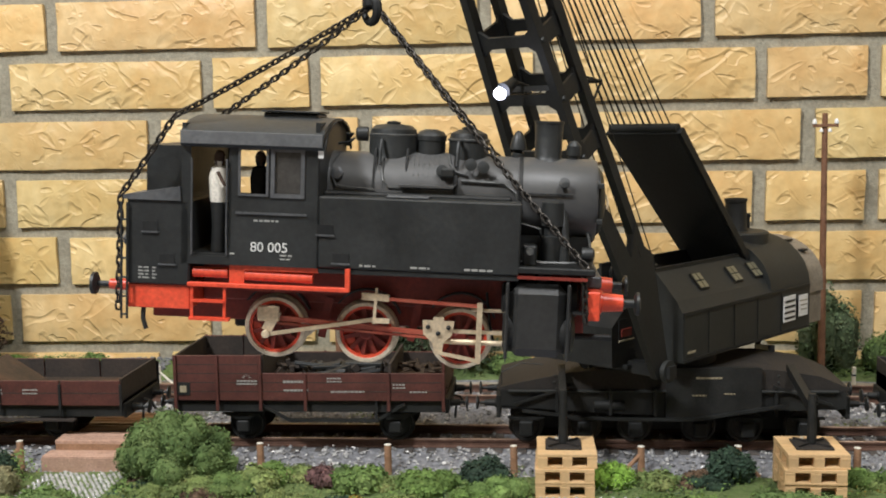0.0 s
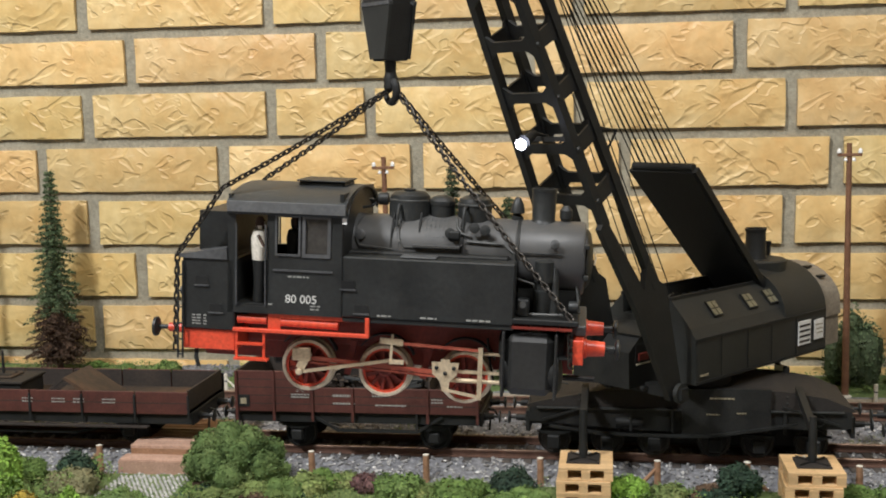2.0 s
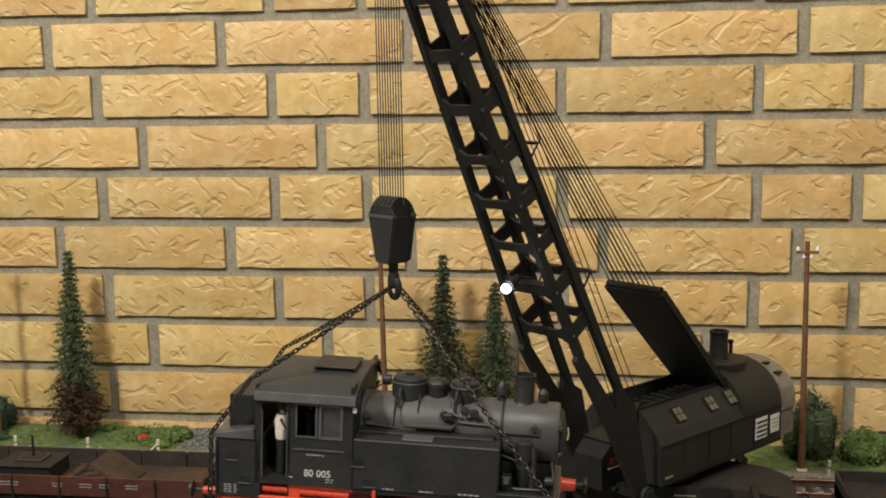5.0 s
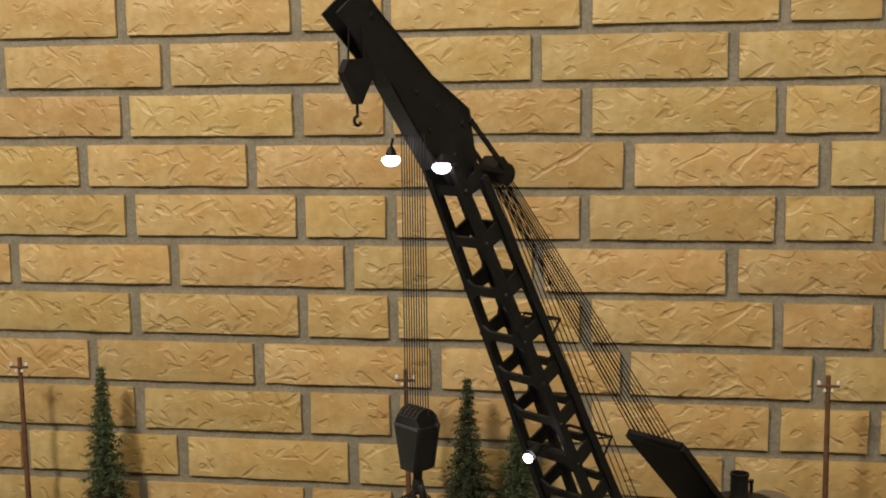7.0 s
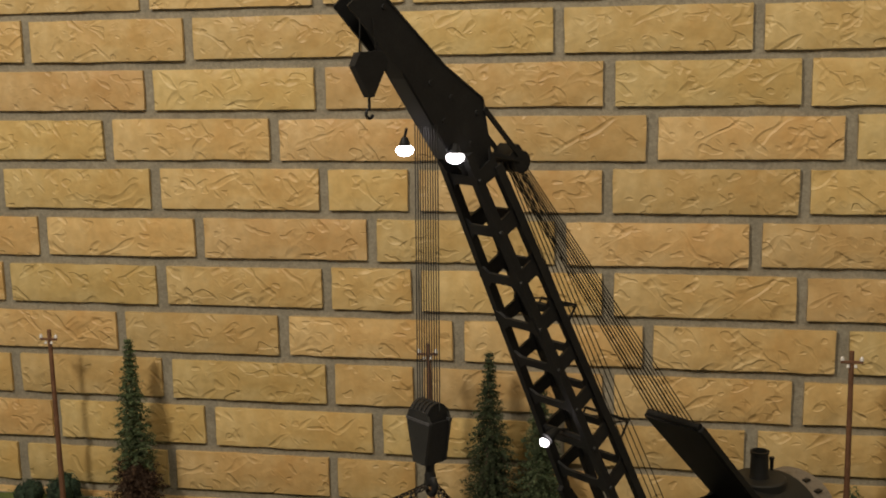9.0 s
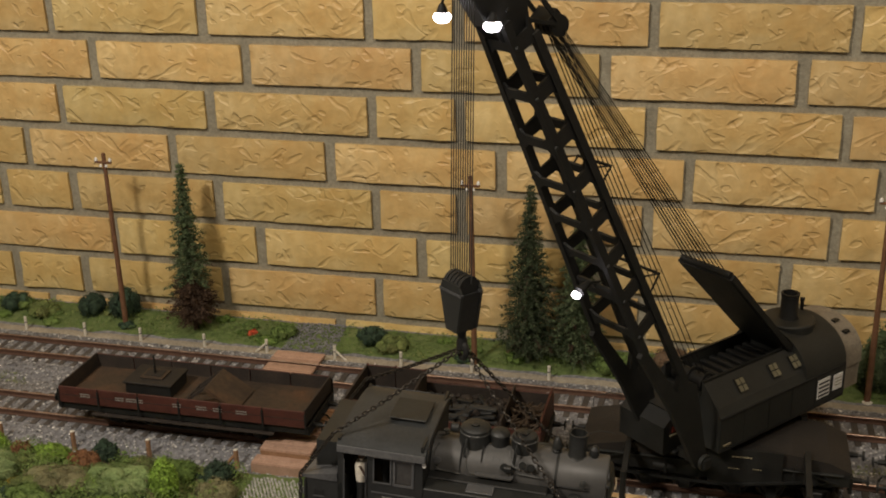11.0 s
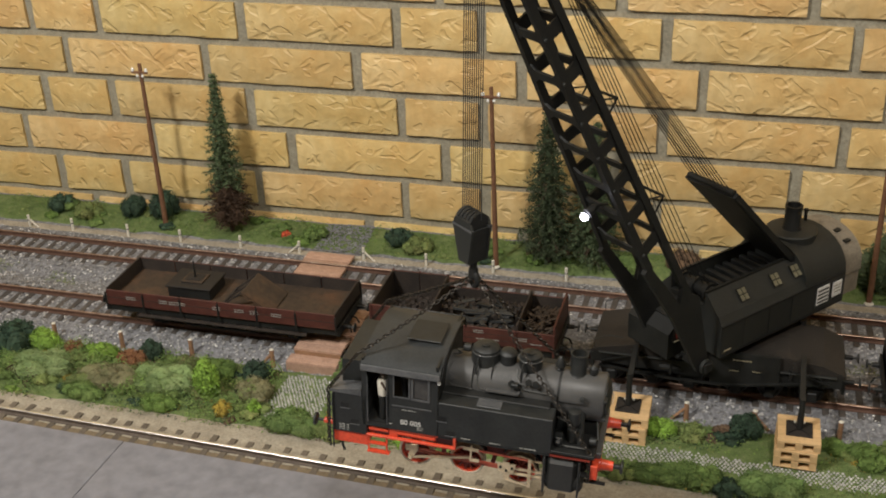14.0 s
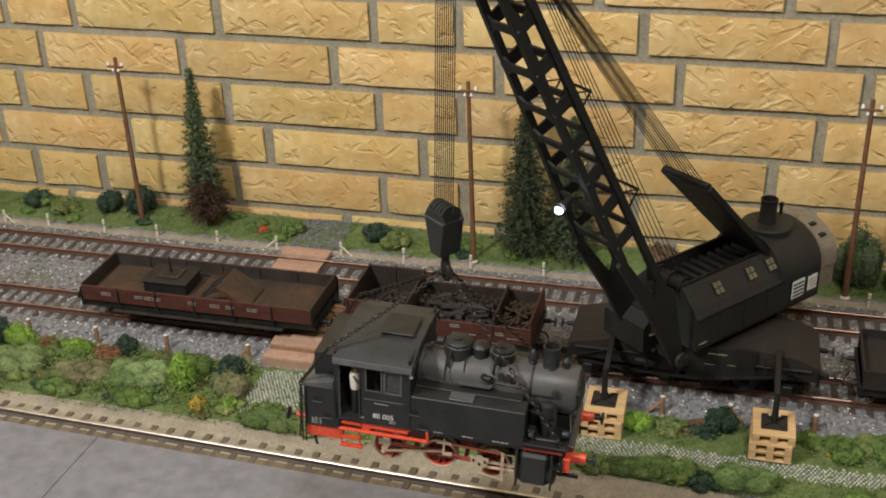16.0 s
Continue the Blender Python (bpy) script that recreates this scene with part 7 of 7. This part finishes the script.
def cobbles(area, label, seed, pitch=0.0047):
    """A path of small domed pebbles set close together in rows."""
    r = np.random.RandomState(seed)
    x0, x1, y0, y1 = area
    vs, fs = [], []
    rows = int((y1 - y0) / (pitch * 0.87))
    for j in range(rows):
        for i in range(int((x1 - x0) / pitch)):
            x = x0 + (i + 0.5 * (j % 2)) * pitch + r.uniform(-0.0006, 0.0006)
            y = y0 + j * pitch * 0.87 + r.uniform(-0.0006, 0.0006)
            if (j in (0, rows - 1) and r.uniform() < 0.45) or r.uniform() < 0.03:
                continue
            rad, z, turn = r.uniform(0.0015, 0.0021), ground_z(x, y) + 0.0034, r.uniform(0, 1)
            k = len(vs)
            for rr_, h in ((1.0, -0.0008), (0.86, 0.0004), (0.48, 0.0012)):
                vs += [(x + rad * rr_ * math.cos(turn + math.pi * a / 4), y + 0.88 * rad * rr_ * math.sin(turn + math.pi * a / 4), z + h) for a in range(8)]
            vs.append((x, y, z + 0.0014))
            for ring in (0, 8):
                fs += [(k + ring + a, k + ring + (a + 1) % 8, k + ring + 8 + (a + 1) % 8, k + ring + 8 + a) for a in range(8)]
            fs += [(k + 16 + a, k + 16 + (a + 1) % 8, k + 24) for a in range(8)]
    bed = B()
    nx, ny = int((x1 - x0) / 0.012) + 1, 8
    grid = [[bed.verts.new((x0 + (x1 - x0) * i / nx, y0 - 0.003 + (y1 - y0) * j / ny, ground_z(x0 + (x1 - x0) * i / nx, y0 + (y1 - y0) * j / ny) + (0.0023 if 0 < i < nx and 0 < j < ny else -0.002))) for i in range(nx + 1)] for j in range(ny + 1)]
    for j in range(ny):
        for i in range(nx):
            bed.faces.new((grid[j][i], grid[j][i + 1], grid[j + 1][i + 1], grid[j + 1][i]))
    tagged(part("path_bed", bed, M_BALLAST, smooth=True), "dark grey gritty bed of the pebble path", "path bed", kind="structure")
    me = bpy.data.meshes.new("cobble_path")
    me.from_pydata(vs, [], fs)
    me.materials.append(M_COBBLE)
    me.shade_smooth()
    return tagged(new("cobble_path", me), label, "pebble path", kind="stuff")


cobbles((-0.334, -0.262, 0.912, 1.012), "shiny grey pebble path by the crossing", 5)
cobbles((0.072, 0.62, 0.926, 0.960), "shiny grey pebble path through the verge", 6)
pebbles("gravel_patch", 700, (-0.43, -0.35, 1.335, 1.415), (0.0014, 0.0024), M_BALLAST, "grey gravel path towards the wall", "gravel path", 9, lift=0.003)


# ---------- plants ----------
def flakes(spec, seed, facing=None):
    """Vertices and faces of many small leaf flakes, turned at random: spec is centres and sizes."""
    r = np.random.RandomState(seed)
    c = np.array([p for p, _ in spec], float)
    z = np.array([q for _, q in spec], float)[:, None]
    a = r.normal(size=c.shape)
    if facing is not None:
        a = np.array(facing, float) + 0.38 * a
    a /= np.linalg.norm(a, axis=1, keepdims=True) + 1e-9
    b = np.cross(a, r.normal(size=c.shape))
    b /= np.linalg.norm(b, axis=1, keepdims=True) + 1e-9
    d = np.cross(a, b)
    vs = np.stack([c + z * b, c + z * (0.55 * d + 0.3 * a), c - 0.9 * z * b, c - 0.55 * z * d], 1).reshape(-1, 3)
    fs = np.arange(len(vs)).reshape(-1, 4)
    return vs.tolist(), fs.tolist()


def leaf_mesh(name, vs, fs, material):
    me = bpy.data.meshes.new(name)
    me.from_pydata(vs, [], fs)
    me.materials.append(material)
    return me


def bush(x, y, w, h, material, label, seed, n=900, leaf=0.0024, d=None, lobes=7):
    """A bush of several lobes of leaf flakes over short twigs."""
    r = np.random.RandomState(seed)
    z = ground_z(x, y)
    Bs = thing("bush", Matrix.Translation((x, y, z)), label, "bush", "bushes on the layout")
    d = d or w
    centres = []
    for k in range(lobes):
        a = 2 * math.pi * k / max(1, lobes - 1) + r.uniform(-0.4, 0.4)
        q = 0.0 if k == lobes - 1 else r.uniform(0.45, 0.62)
        centres.append((q * w * math.cos(a), q * d * math.sin(a), h * (r.uniform(0.32, 0.52) if k < lobes - 1 else 0.62), r.uniform(0.40, 0.55)))
    if lobes > 10:
        centres = [(0, 0, 0.42 * h, 0.50)]
        for k in range(lobes - 1):
            a, e = 2.4 * k, math.asin(min(0.98, (k + 0.3) / (lobes - 1)))
            q = r.uniform(0.66, 0.80)
            centres.append((q * w * math.cos(a) * math.cos(e), q * d * math.sin(a) * math.cos(e), h * (0.22 + 0.55 * math.sin(e)), r.uniform(0.25, 0.34)))
    spec, facing = [], []
    core = B()
    for cx, cy, cz, q in centres:
        bmesh.ops.create_icosphere(core, subdivisions=2, radius=1, matrix=Matrix.Translation((cx, cy, cz)) @ Matrix.Diagonal((q * w * 0.84, q * d * 0.84, q * h * 0.80, 1)))
        k = int(1.7 * n / lobes)
        v = r.normal(size=(k, 3))
        v /= np.linalg.norm(v, axis=1, keepdims=True)
        p = v * r.uniform(0.78, 1.08, (k, 1)) * (q * w, q * d, q * h * 0.95) + (cx, cy, cz)
        p[:, 2] = np.maximum(p[:, 2], 0.0005)
        spec += list(zip(p, r.uniform(0.6, 1.25, k) * leaf))
        facing += list(v)
    for v in core.verts:
        nn = noise.noise(v.co * 160 + Vector((seed, 0, 0))) * 0.16
        v.co *= 1 + nn
        v.co.z = max(v.co.z, 0.0)
    vs, fs = flakes(spec, seed, facing)
    part("core", core, material, Bs, smooth=True)
    ob = new("leaves", leaf_mesh("leaves", vs, fs, material))
    ob.parent = Bs
    tw = B()
    rod(tw, (0, 0, -0.002), (0, 0, h * 0.4), 0.0022, 0.0012, 7)
    part("stem", tw, M_BARK, Bs)
    return Bs


def spruce(x, y, top, radius, label, seed, brown=0.0):
    r = np.random.RandomState(seed)
    z = ground_z(x, y) - 0.002
    h = top - z
    T = thing("spruce_tree", Matrix.Translation((x, y, z)), label, "tree", "spruce trees")
    tr = B()
    rod(tr, (0, 0, 0), (0.001, 0, h * 0.55), 0.0042, 0.0026, 9)
    rod(tr, (0.001, 0, h * 0.55), (0, 0, h * 0.985), 0.0026, 0.0006, 8)
    part("trunk", tr, M_BARK, T)
    limbs = []
    green, rust = [], []
    tiers = 34
    for k in range(tiers):
        t = k / (tiers - 1)
        zz = h * (0.10 + 0.88 * t)
        rr = radius * (1 - t) ** 0.85 * r.uniform(0.78, 1.12) + 0.003
        if t < 0.14:
            rr *= 0.72 + 2 * t
        m = max(5, int(12 * (1 - t) + 5))
        for j in range(m):
            a = 2 * math.pi * (j + r.uniform(-0.35, 0.35)) / m + k * 0.7
            ln = rr * r.uniform(0.6, 1.12)
            dz = -0.28 * ln + 0.0015
            tip = np.array((ln * math.cos(a), ln * math.sin(a), zz + dz))
            root = np.array((0, 0, zz))
            if k % 2 == 0 and j % 2 == 0:
                lv = Vector(tip * (0.9, 0.9, 1)) - Vector(root)
                limbs.append((Matrix.Translation(Vector(root) + lv / 2) @ lv.to_track_quat("Z", "Y").to_matrix().to_4x4(), 0.0005, 0.0005, lv.length / 2))
            count = int(30 + 96 * ln / radius)
            f = r.uniform(0.12, 1.05, count)[:, None]
            pts = root + (tip - root) * f + r.normal(size=(count, 3)) * (0.0024, 0.0024, 0.0016) * (1.35 - 0.6 * f)
            pts[:, 2:] -= 0.05 * ln * f * f
            to = rust if r.uniform() < brown * max(0, 1.0 - t * 2.6) * 1.6 else green
            to += list(zip(pts, r.uniform(0.0009, 0.0022, count)))
    ob = new("branchwork", many_boxes("branchwork", limbs, M_BARK))
    ob.parent = T
    for nm, sp, m_ in (("crown", green, M_SPRUCE), ("withered_foliage", rust, M_RUSTNEEDLE)):
        if sp:
            vs, fs = flakes(sp, seed)
            ob = new(nm, leaf_mesh(nm, vs, fs, m_))
            ob.parent = T
    return T


spruce(-0.583, 1.368, 0.292, 0.041, "slim dark-green model spruce, withered brown below", 11, 1.0)
spruce(-0.060, 1.366, 0.290, 0.050, "dense dark-green model spruce before the wall", 12, 0.05)
spruce(0.008, 1.372, 0.252, 0.046, "dense dark-green model spruce before the wall", 13, 0.05)
spruce(-1.30, 1.37, 0.28, 0.042, "dense dark-green model spruce before the wall", 14, 0.1)

# the big round bush and the named ones
bush(-0.214, 0.985, 0.054, 0.062, M_BUSHGREEN, "large round moss-green bush in front of the track", 21, 9000, 0.0015, 0.038, 16)
bush(0.412, 1.374, 0.036, 0.090, M_SPRUCE, "tall green bush at the telegraph pole", 22, 2200, 0.0024, 0.026)
bush(0.480, 1.372, 0.030, 0.045, M_LEAF, "low green bush along the wall", 23, 1100, 0.0024)
bush(-0.770, 1.385, 0.022, 0.034, M_DARKLEAF, "dark-green bush beside the telegraph pole", 24, 1000, 0.0022)
bush(-0.715, 1.392, 0.026, 0.046, M_DARKLEAF, "dark-green bush behind the telegraph pole", 25, 1200, 0.0022)
bush(-0.300, 1.378, 0.024, 0.024, M_DARKLEAF, "low dark-green bush along the wall", 26, 800, 0.0022)
bush(-0.265, 1.362, 0.024, 0.020, M_LEAF2, "low olive bush along the wall", 27, 800, 0.0022)
bush(-0.850, 1.372, 0.026, 0.022, M_LEAF2, "low olive bush along the wall", 28, 800, 0.0022)
bush(-0.905, 1.380, 0.022, 0.028, M_DARKLEAF, "low dark-green bush along the wall", 29, 700, 0.0022)
bush(-0.485, 1.362, 0.008, 0.012, M_REDFLOWER, "tiny plant with orange-red flowers", 30, 260, 0.0016)
bush(-0.440, 1.372, 0.020, 0.020, M_LEAF, "low green bush along the wall", 31, 700, 0.0022)
bush(0.060, 1.362, 0.030, 0.024, M_LEAF, "low green bush along the wall", 32, 800, 0.0022)
bush(0.145, 1.378, 0.032, 0.030, M_BROWNLEAF, "low brownish bush along the wall", 33, 900, 0.0022)
bush(0.250, 1.372, 0.034, 0.026, M_LEAF, "low green bush along the wall", 34, 900, 0.0022)
bush(-0.418, 0.938, 0.018, 0.056, M_LIME, "bright lime-green upright shrub in the verge", 40, 2000, 0.0024, 0.014)
bush(-0.372, 0.984, 0.021, 0.034, M_DARKLEAF, "round dark blue-green shrub in the verge", 41, 1000, 0.0022)
bush(-0.537, 1.006, 0.018, 0.028, M_DARKLEAF, "round dark blue-green shrub in the verge", 42, 900, 0.0022)
bush(-0.735, 0.985, 0.030, 0.044, M_DARKLEAF, "round dark-green shrub in the verge", 43, 1300, 0.0022)
bush(-0.385, 0.908, 0.013, 0.018, M_YELLOW, "small yellow-flowering shrub in the verge", 44, 500, 0.0020)
bush(-0.345, 0.916, 0.010, 0.020, M_LIME, "small yellow-green shrub in the verge", 45, 450, 0.0020)
bush(-0.290, 0.905, 0.022, 0.024, M_LEAF, "dark green low shrub by the pebble path", 46, 900, 0.0022)
bush(0.247, 1.004, 0.020, 0.030, M_DARKLEAF, "dark green spiky shrub between the jacks", 47, 1100, 0.0026)
bush(0.048, 0.990, 0.021, 0.026, M_DARKLEAF, "dark green shrub by the fence post", 48, 1000, 0.0022)
bush(-0.088, 0.985, 0.014, 0.020, M_HEATHER, "small heather-coloured shrub in the verge", 49, 600, 0.0018)
bush(-0.055, 0.975, 0.024, 0.022, M_LEAF, "low green shrub in the verge", 50, 900, 0.0022)
bush(-0.142, 0.970, 0.022, 0.022, M_LEAF2, "low olive shrub in the verge", 51, 900, 0.0022)
bush(0.000, 0.975, 0.026, 0.018, M_BRIGHT, "low fresh-green shrub in the verge", 52, 900, 0.0022)
bush(0.185, 0.990, 0.020, 0.014, M_LEAF2, "low olive shrub in the verge", 53, 700, 0.0022)
bush(0.205, 0.905, 0.022, 0.022, M_LEAF, "green shrub in front of the pebble path", 54, 800, 0.0022)
bush(0.385, 0.985, 0.024, 0.020, M_BRIGHT, "fresh-green shrub beside the pallets", 55, 800, 0.0022)
bush(0.440, 0.995, 0.030, 0.024, M_LEAF, "green shrub beside the ballast", 56, 900, 0.0022)
bush(-0.665, 0.945, 0.046, 0.030, M_SAGE, "broad pale sage-green cushion in the verge", 81, 5200, 0.0012, 0.032, 9)
bush(-0.488, 0.945, 0.050, 0.030, M_SAGE, "broad pale sage-green cushion in the verge", 82, 5200, 0.0012, 0.030, 9)
bush(-0.560, 0.938, 0.044, 0.027, M_MAUVE, "broad mauve-brown heath cushion in the verge", 83, 4600, 0.0012, 0.028, 9)
bush(-0.580, 0.905, 0.034, 0.020, M_LEAF, "low green cushion spilling over the sand edge", 84, 3000, 0.0012, 0.018)
bush(-0.470, 0.900, 0.026, 0.020, M_BRIGHT, "fresh-green cushion spilling over the sand edge", 85, 2600, 0.0012, 0.016)
bush(-0.553, 0.984, 0.022, 0.024, M_RUST, "rust-brown shrub in the verge", 86, 1800, 0.0014, 0.016)
bush(-0.648, 0.992, 0.014, 0.022, M_RUST, "small rust-red shrub in the verge", 87, 1200, 0.0014)
bush(-0.603, 0.990, 0.024, 0.024, M_LIME, "yellow-green shrub in the verge", 88, 1800, 0.0014, 0.016)
bush(-0.700, 0.998, 0.034, 0.030, M_LIME, "yellow-green shrub at the ballast edge", 89, 2400, 0.0014, 0.020)
bush(-0.360, 0.950, 0.028, 0.028, M_MAUVE, "mauve-brown heath shrub by the pebble path", 90, 2400, 0.0013, 0.022)
bush(-0.430, 0.985, 0.030, 0.026, M_BRIGHT, "fresh-green cushion before the ballast", 91, 2400, 0.0013, 0.020)
bush(-0.285, 0.893, 0.040, 0.024, M_BUSHGREEN, "dark green ground-hugging shrub by the sand", 92, 3000, 0.0013, 0.016)
bush(0.155, 0.900, 0.040, 0.018, M_LEAF, "low green cushion spilling over the sand edge", 93, 3000, 0.0013, 0.018)
bush(0.280, 0.905, 0.040, 0.028, M_BUSHGREEN, "dark green shrub in front of the pebble path", 94, 3000, 0.0013, 0.020)
bush(0.150, 0.985, 0.020, 0.022, M_LIME, "yellow-green shrub between the pallets", 95, 1800, 0.0014, 0.014)


def carpet(name, area, n, material, label, seed, size=(0.0010, 0.0020), height=0.008, thresh=-0.1, scale=22, holes=()):
    """Ground cover: flakes gathered in low tufts where the noise is high."""
    r = np.random.RandomState(seed)
    spec = []
    x0, x1, y0, y1 = area
    tries = 0
    while len(spec) < n and tries < n * 6:
        tries += 1
        x, y = r.uniform(x0, x1), r.uniform(y0, y1)
        q = noise.noise((x * scale, y * scale, seed * 1.7))
        if q < thresh or any(a < x < b and c < y < d for a, b, c, d in holes):
            continue
        hmax = height * min(1.0, (q - thresh) * 2.2 + 0.15)
        spec.append((np.array((x, y, ground_z(x, y) + 0.001 + hmax * r.uniform(0.0, 1.0) ** 0.7)), r.uniform(*size)))
    vs, fs = flakes(spec, seed, [(0, -0.25, 1.0)] * len(spec))
    ob = new(name, leaf_mesh(name, vs, fs, material))
    return tagged(ob, label, "ground cover", kind="stuff")


HOLES = ((-0.335, -0.258, 0.915, 1.02), (0.085, 0.62, 0.926, 0.960), (0.086, 0.139, 0.955, 1.012), (0.278, 0.331, 0.944, 1.003))
FRONT = (-1.15, 0.72, 0.880, 1.012)
LEFT = (-0.90, -0.345, 0.905, 1.006)
REAR = (-1.25, 0.75, 1.343, 1.416)
for nm, ar, k, m_, lb, sd, hh, th, sc in (
        ("ground_cover", FRONT, 9000, M_LEAF, "mixed green ground cover of the front verge", 61, 0.012, -0.15, 20),
        ("ground_cover", FRONT, 6000, M_LEAF2, "olive ground cover of the front verge", 62, 0.012, 0.0, 16),
        ("ground_cover", FRONT, 4200, M_BRIGHT, "fresh-green tufts of the front verge", 63, 0.014, 0.10, 26),
        ("ground_cover", FRONT, 1500, M_YELLOW, "yellow flowering tufts of the front verge", 64, 0.013, 0.33, 30),
        ("ground_cover", FRONT, 1500, M_BROWNLEAF, "brown withered tufts of the front verge", 65, 0.012, 0.28, 22),
        ("ground_cover", FRONT, 2600, M_DARKLEAF, "dark green tufts of the front verge", 66, 0.014, 0.2, 24),
        ("ground_cover", FRONT, 700, M_LIME, "lime-green tufts of the front verge", 67, 0.014, 0.36, 28),
        ("ground_cover", LEFT, 6000, M_LEAF, "taller green growth between the verge cushions", 68, 0.026, 0.02, 24),
        ("ground_cover", LEFT, 4200, M_BRIGHT, "taller fresh-green growth between the verge cushions", 69, 0.026, 0.12, 30),
        ("ground_cover", LEFT, 2600, M_LEAF2, "taller olive growth between the verge cushions", 74, 0.028, 0.14, 27),
        ("ground_cover", LEFT, 1500, M_BROWNLEAF, "taller brown growth between the verge cushions", 76, 0.028, 0.24, 25),
        ("ground_cover", REAR, 6500, M_BRIGHT, "fresh-green grass along the wall", 71, 0.007, -0.25, 18),
        ("ground_cover", REAR, 5000, M_LEAF, "green ground cover along the wall", 72, 0.010, -0.05, 20),
        ("ground_cover", REAR, 1800, M_LEAF2, "olive ground cover along the wall", 73, 0.010, 0.15, 20),
        ("ground_cover", (-1.2, 0.7, 1.165, 1.205), 2200, M_LEAF2, "sparse weeds between the two tracks", 75, 0.003, 0.12, 12)):
    carpet(nm, ar, k, m_, lb, sd, height=hh, thresh=th, scale=sc, holes=HOLES if ar in (FRONT, LEFT) else ((-0.43, -0.35, 1.33, 1.42),) if ar is REAR else ())

# many small shrubs and cushions that fill the front verge
KINDS = ((M_LEAF, "low green cushion plant in the verge"), (M_LEAF2, "low olive cushion plant in the verge"), (M_BRIGHT, "fresh-green cushion plant in the verge"),
         (M_BROWNLEAF, "withered brown cushion plant in the verge"), (M_DARKLEAF, "dark green cushion plant in the verge"), (M_LEAF, "low green cushion plant in the verge"),
         (M_LEAF2, "low olive cushion plant in the verge"), (M_LIME, "yellow-green cushion plant in the verge"), (M_YELLOW, "yellow-flowering cushion plant in the verge"))
rr = random.Random(77)
made = 0
while made < 150:
    x, y = rr.uniform(-1.05, 0.66), rr.uniform(0.893, 1.004)
    if any(a - 0.014 < x < b + 0.014 and c - 0.010 < y < d + 0.010 for a, b, c, d in HOLES):
        continue
    k = rr.randrange(len(KINDS))
    w = rr.uniform(0.014, 0.033) * (0.45 if k > 6 else 0.7 if k in (3, 4) else 1)
    bush(x, y, w, w * rr.uniform(0.45, 0.8), KINDS[k][0], KINDS[k][1], 300 + made, int(450 + 34000 * w), 0.0012, w * rr.uniform(0.5, 0.9), 5)
    made += 1

# low cushions along the wall
made = 0
while made < 34:
    x, y = rr.uniform(-1.15, 0.66), rr.uniform(1.348, 1.402)
    if -0.45 < x < -0.33:
        continue
    k = rr.choice((0, 1, 2, 2, 0, 4))
    w = rr.uniform(0.010, 0.022)
    bush(x, y, w, w * rr.uniform(0.45, 0.8), KINDS[k][0], KINDS[k][1].replace("in the verge", "along the wall"), 600 + made, int(400 + 24000 * w), 0.0013, w * rr.uniform(0.7, 1.0), 5)
    made += 1
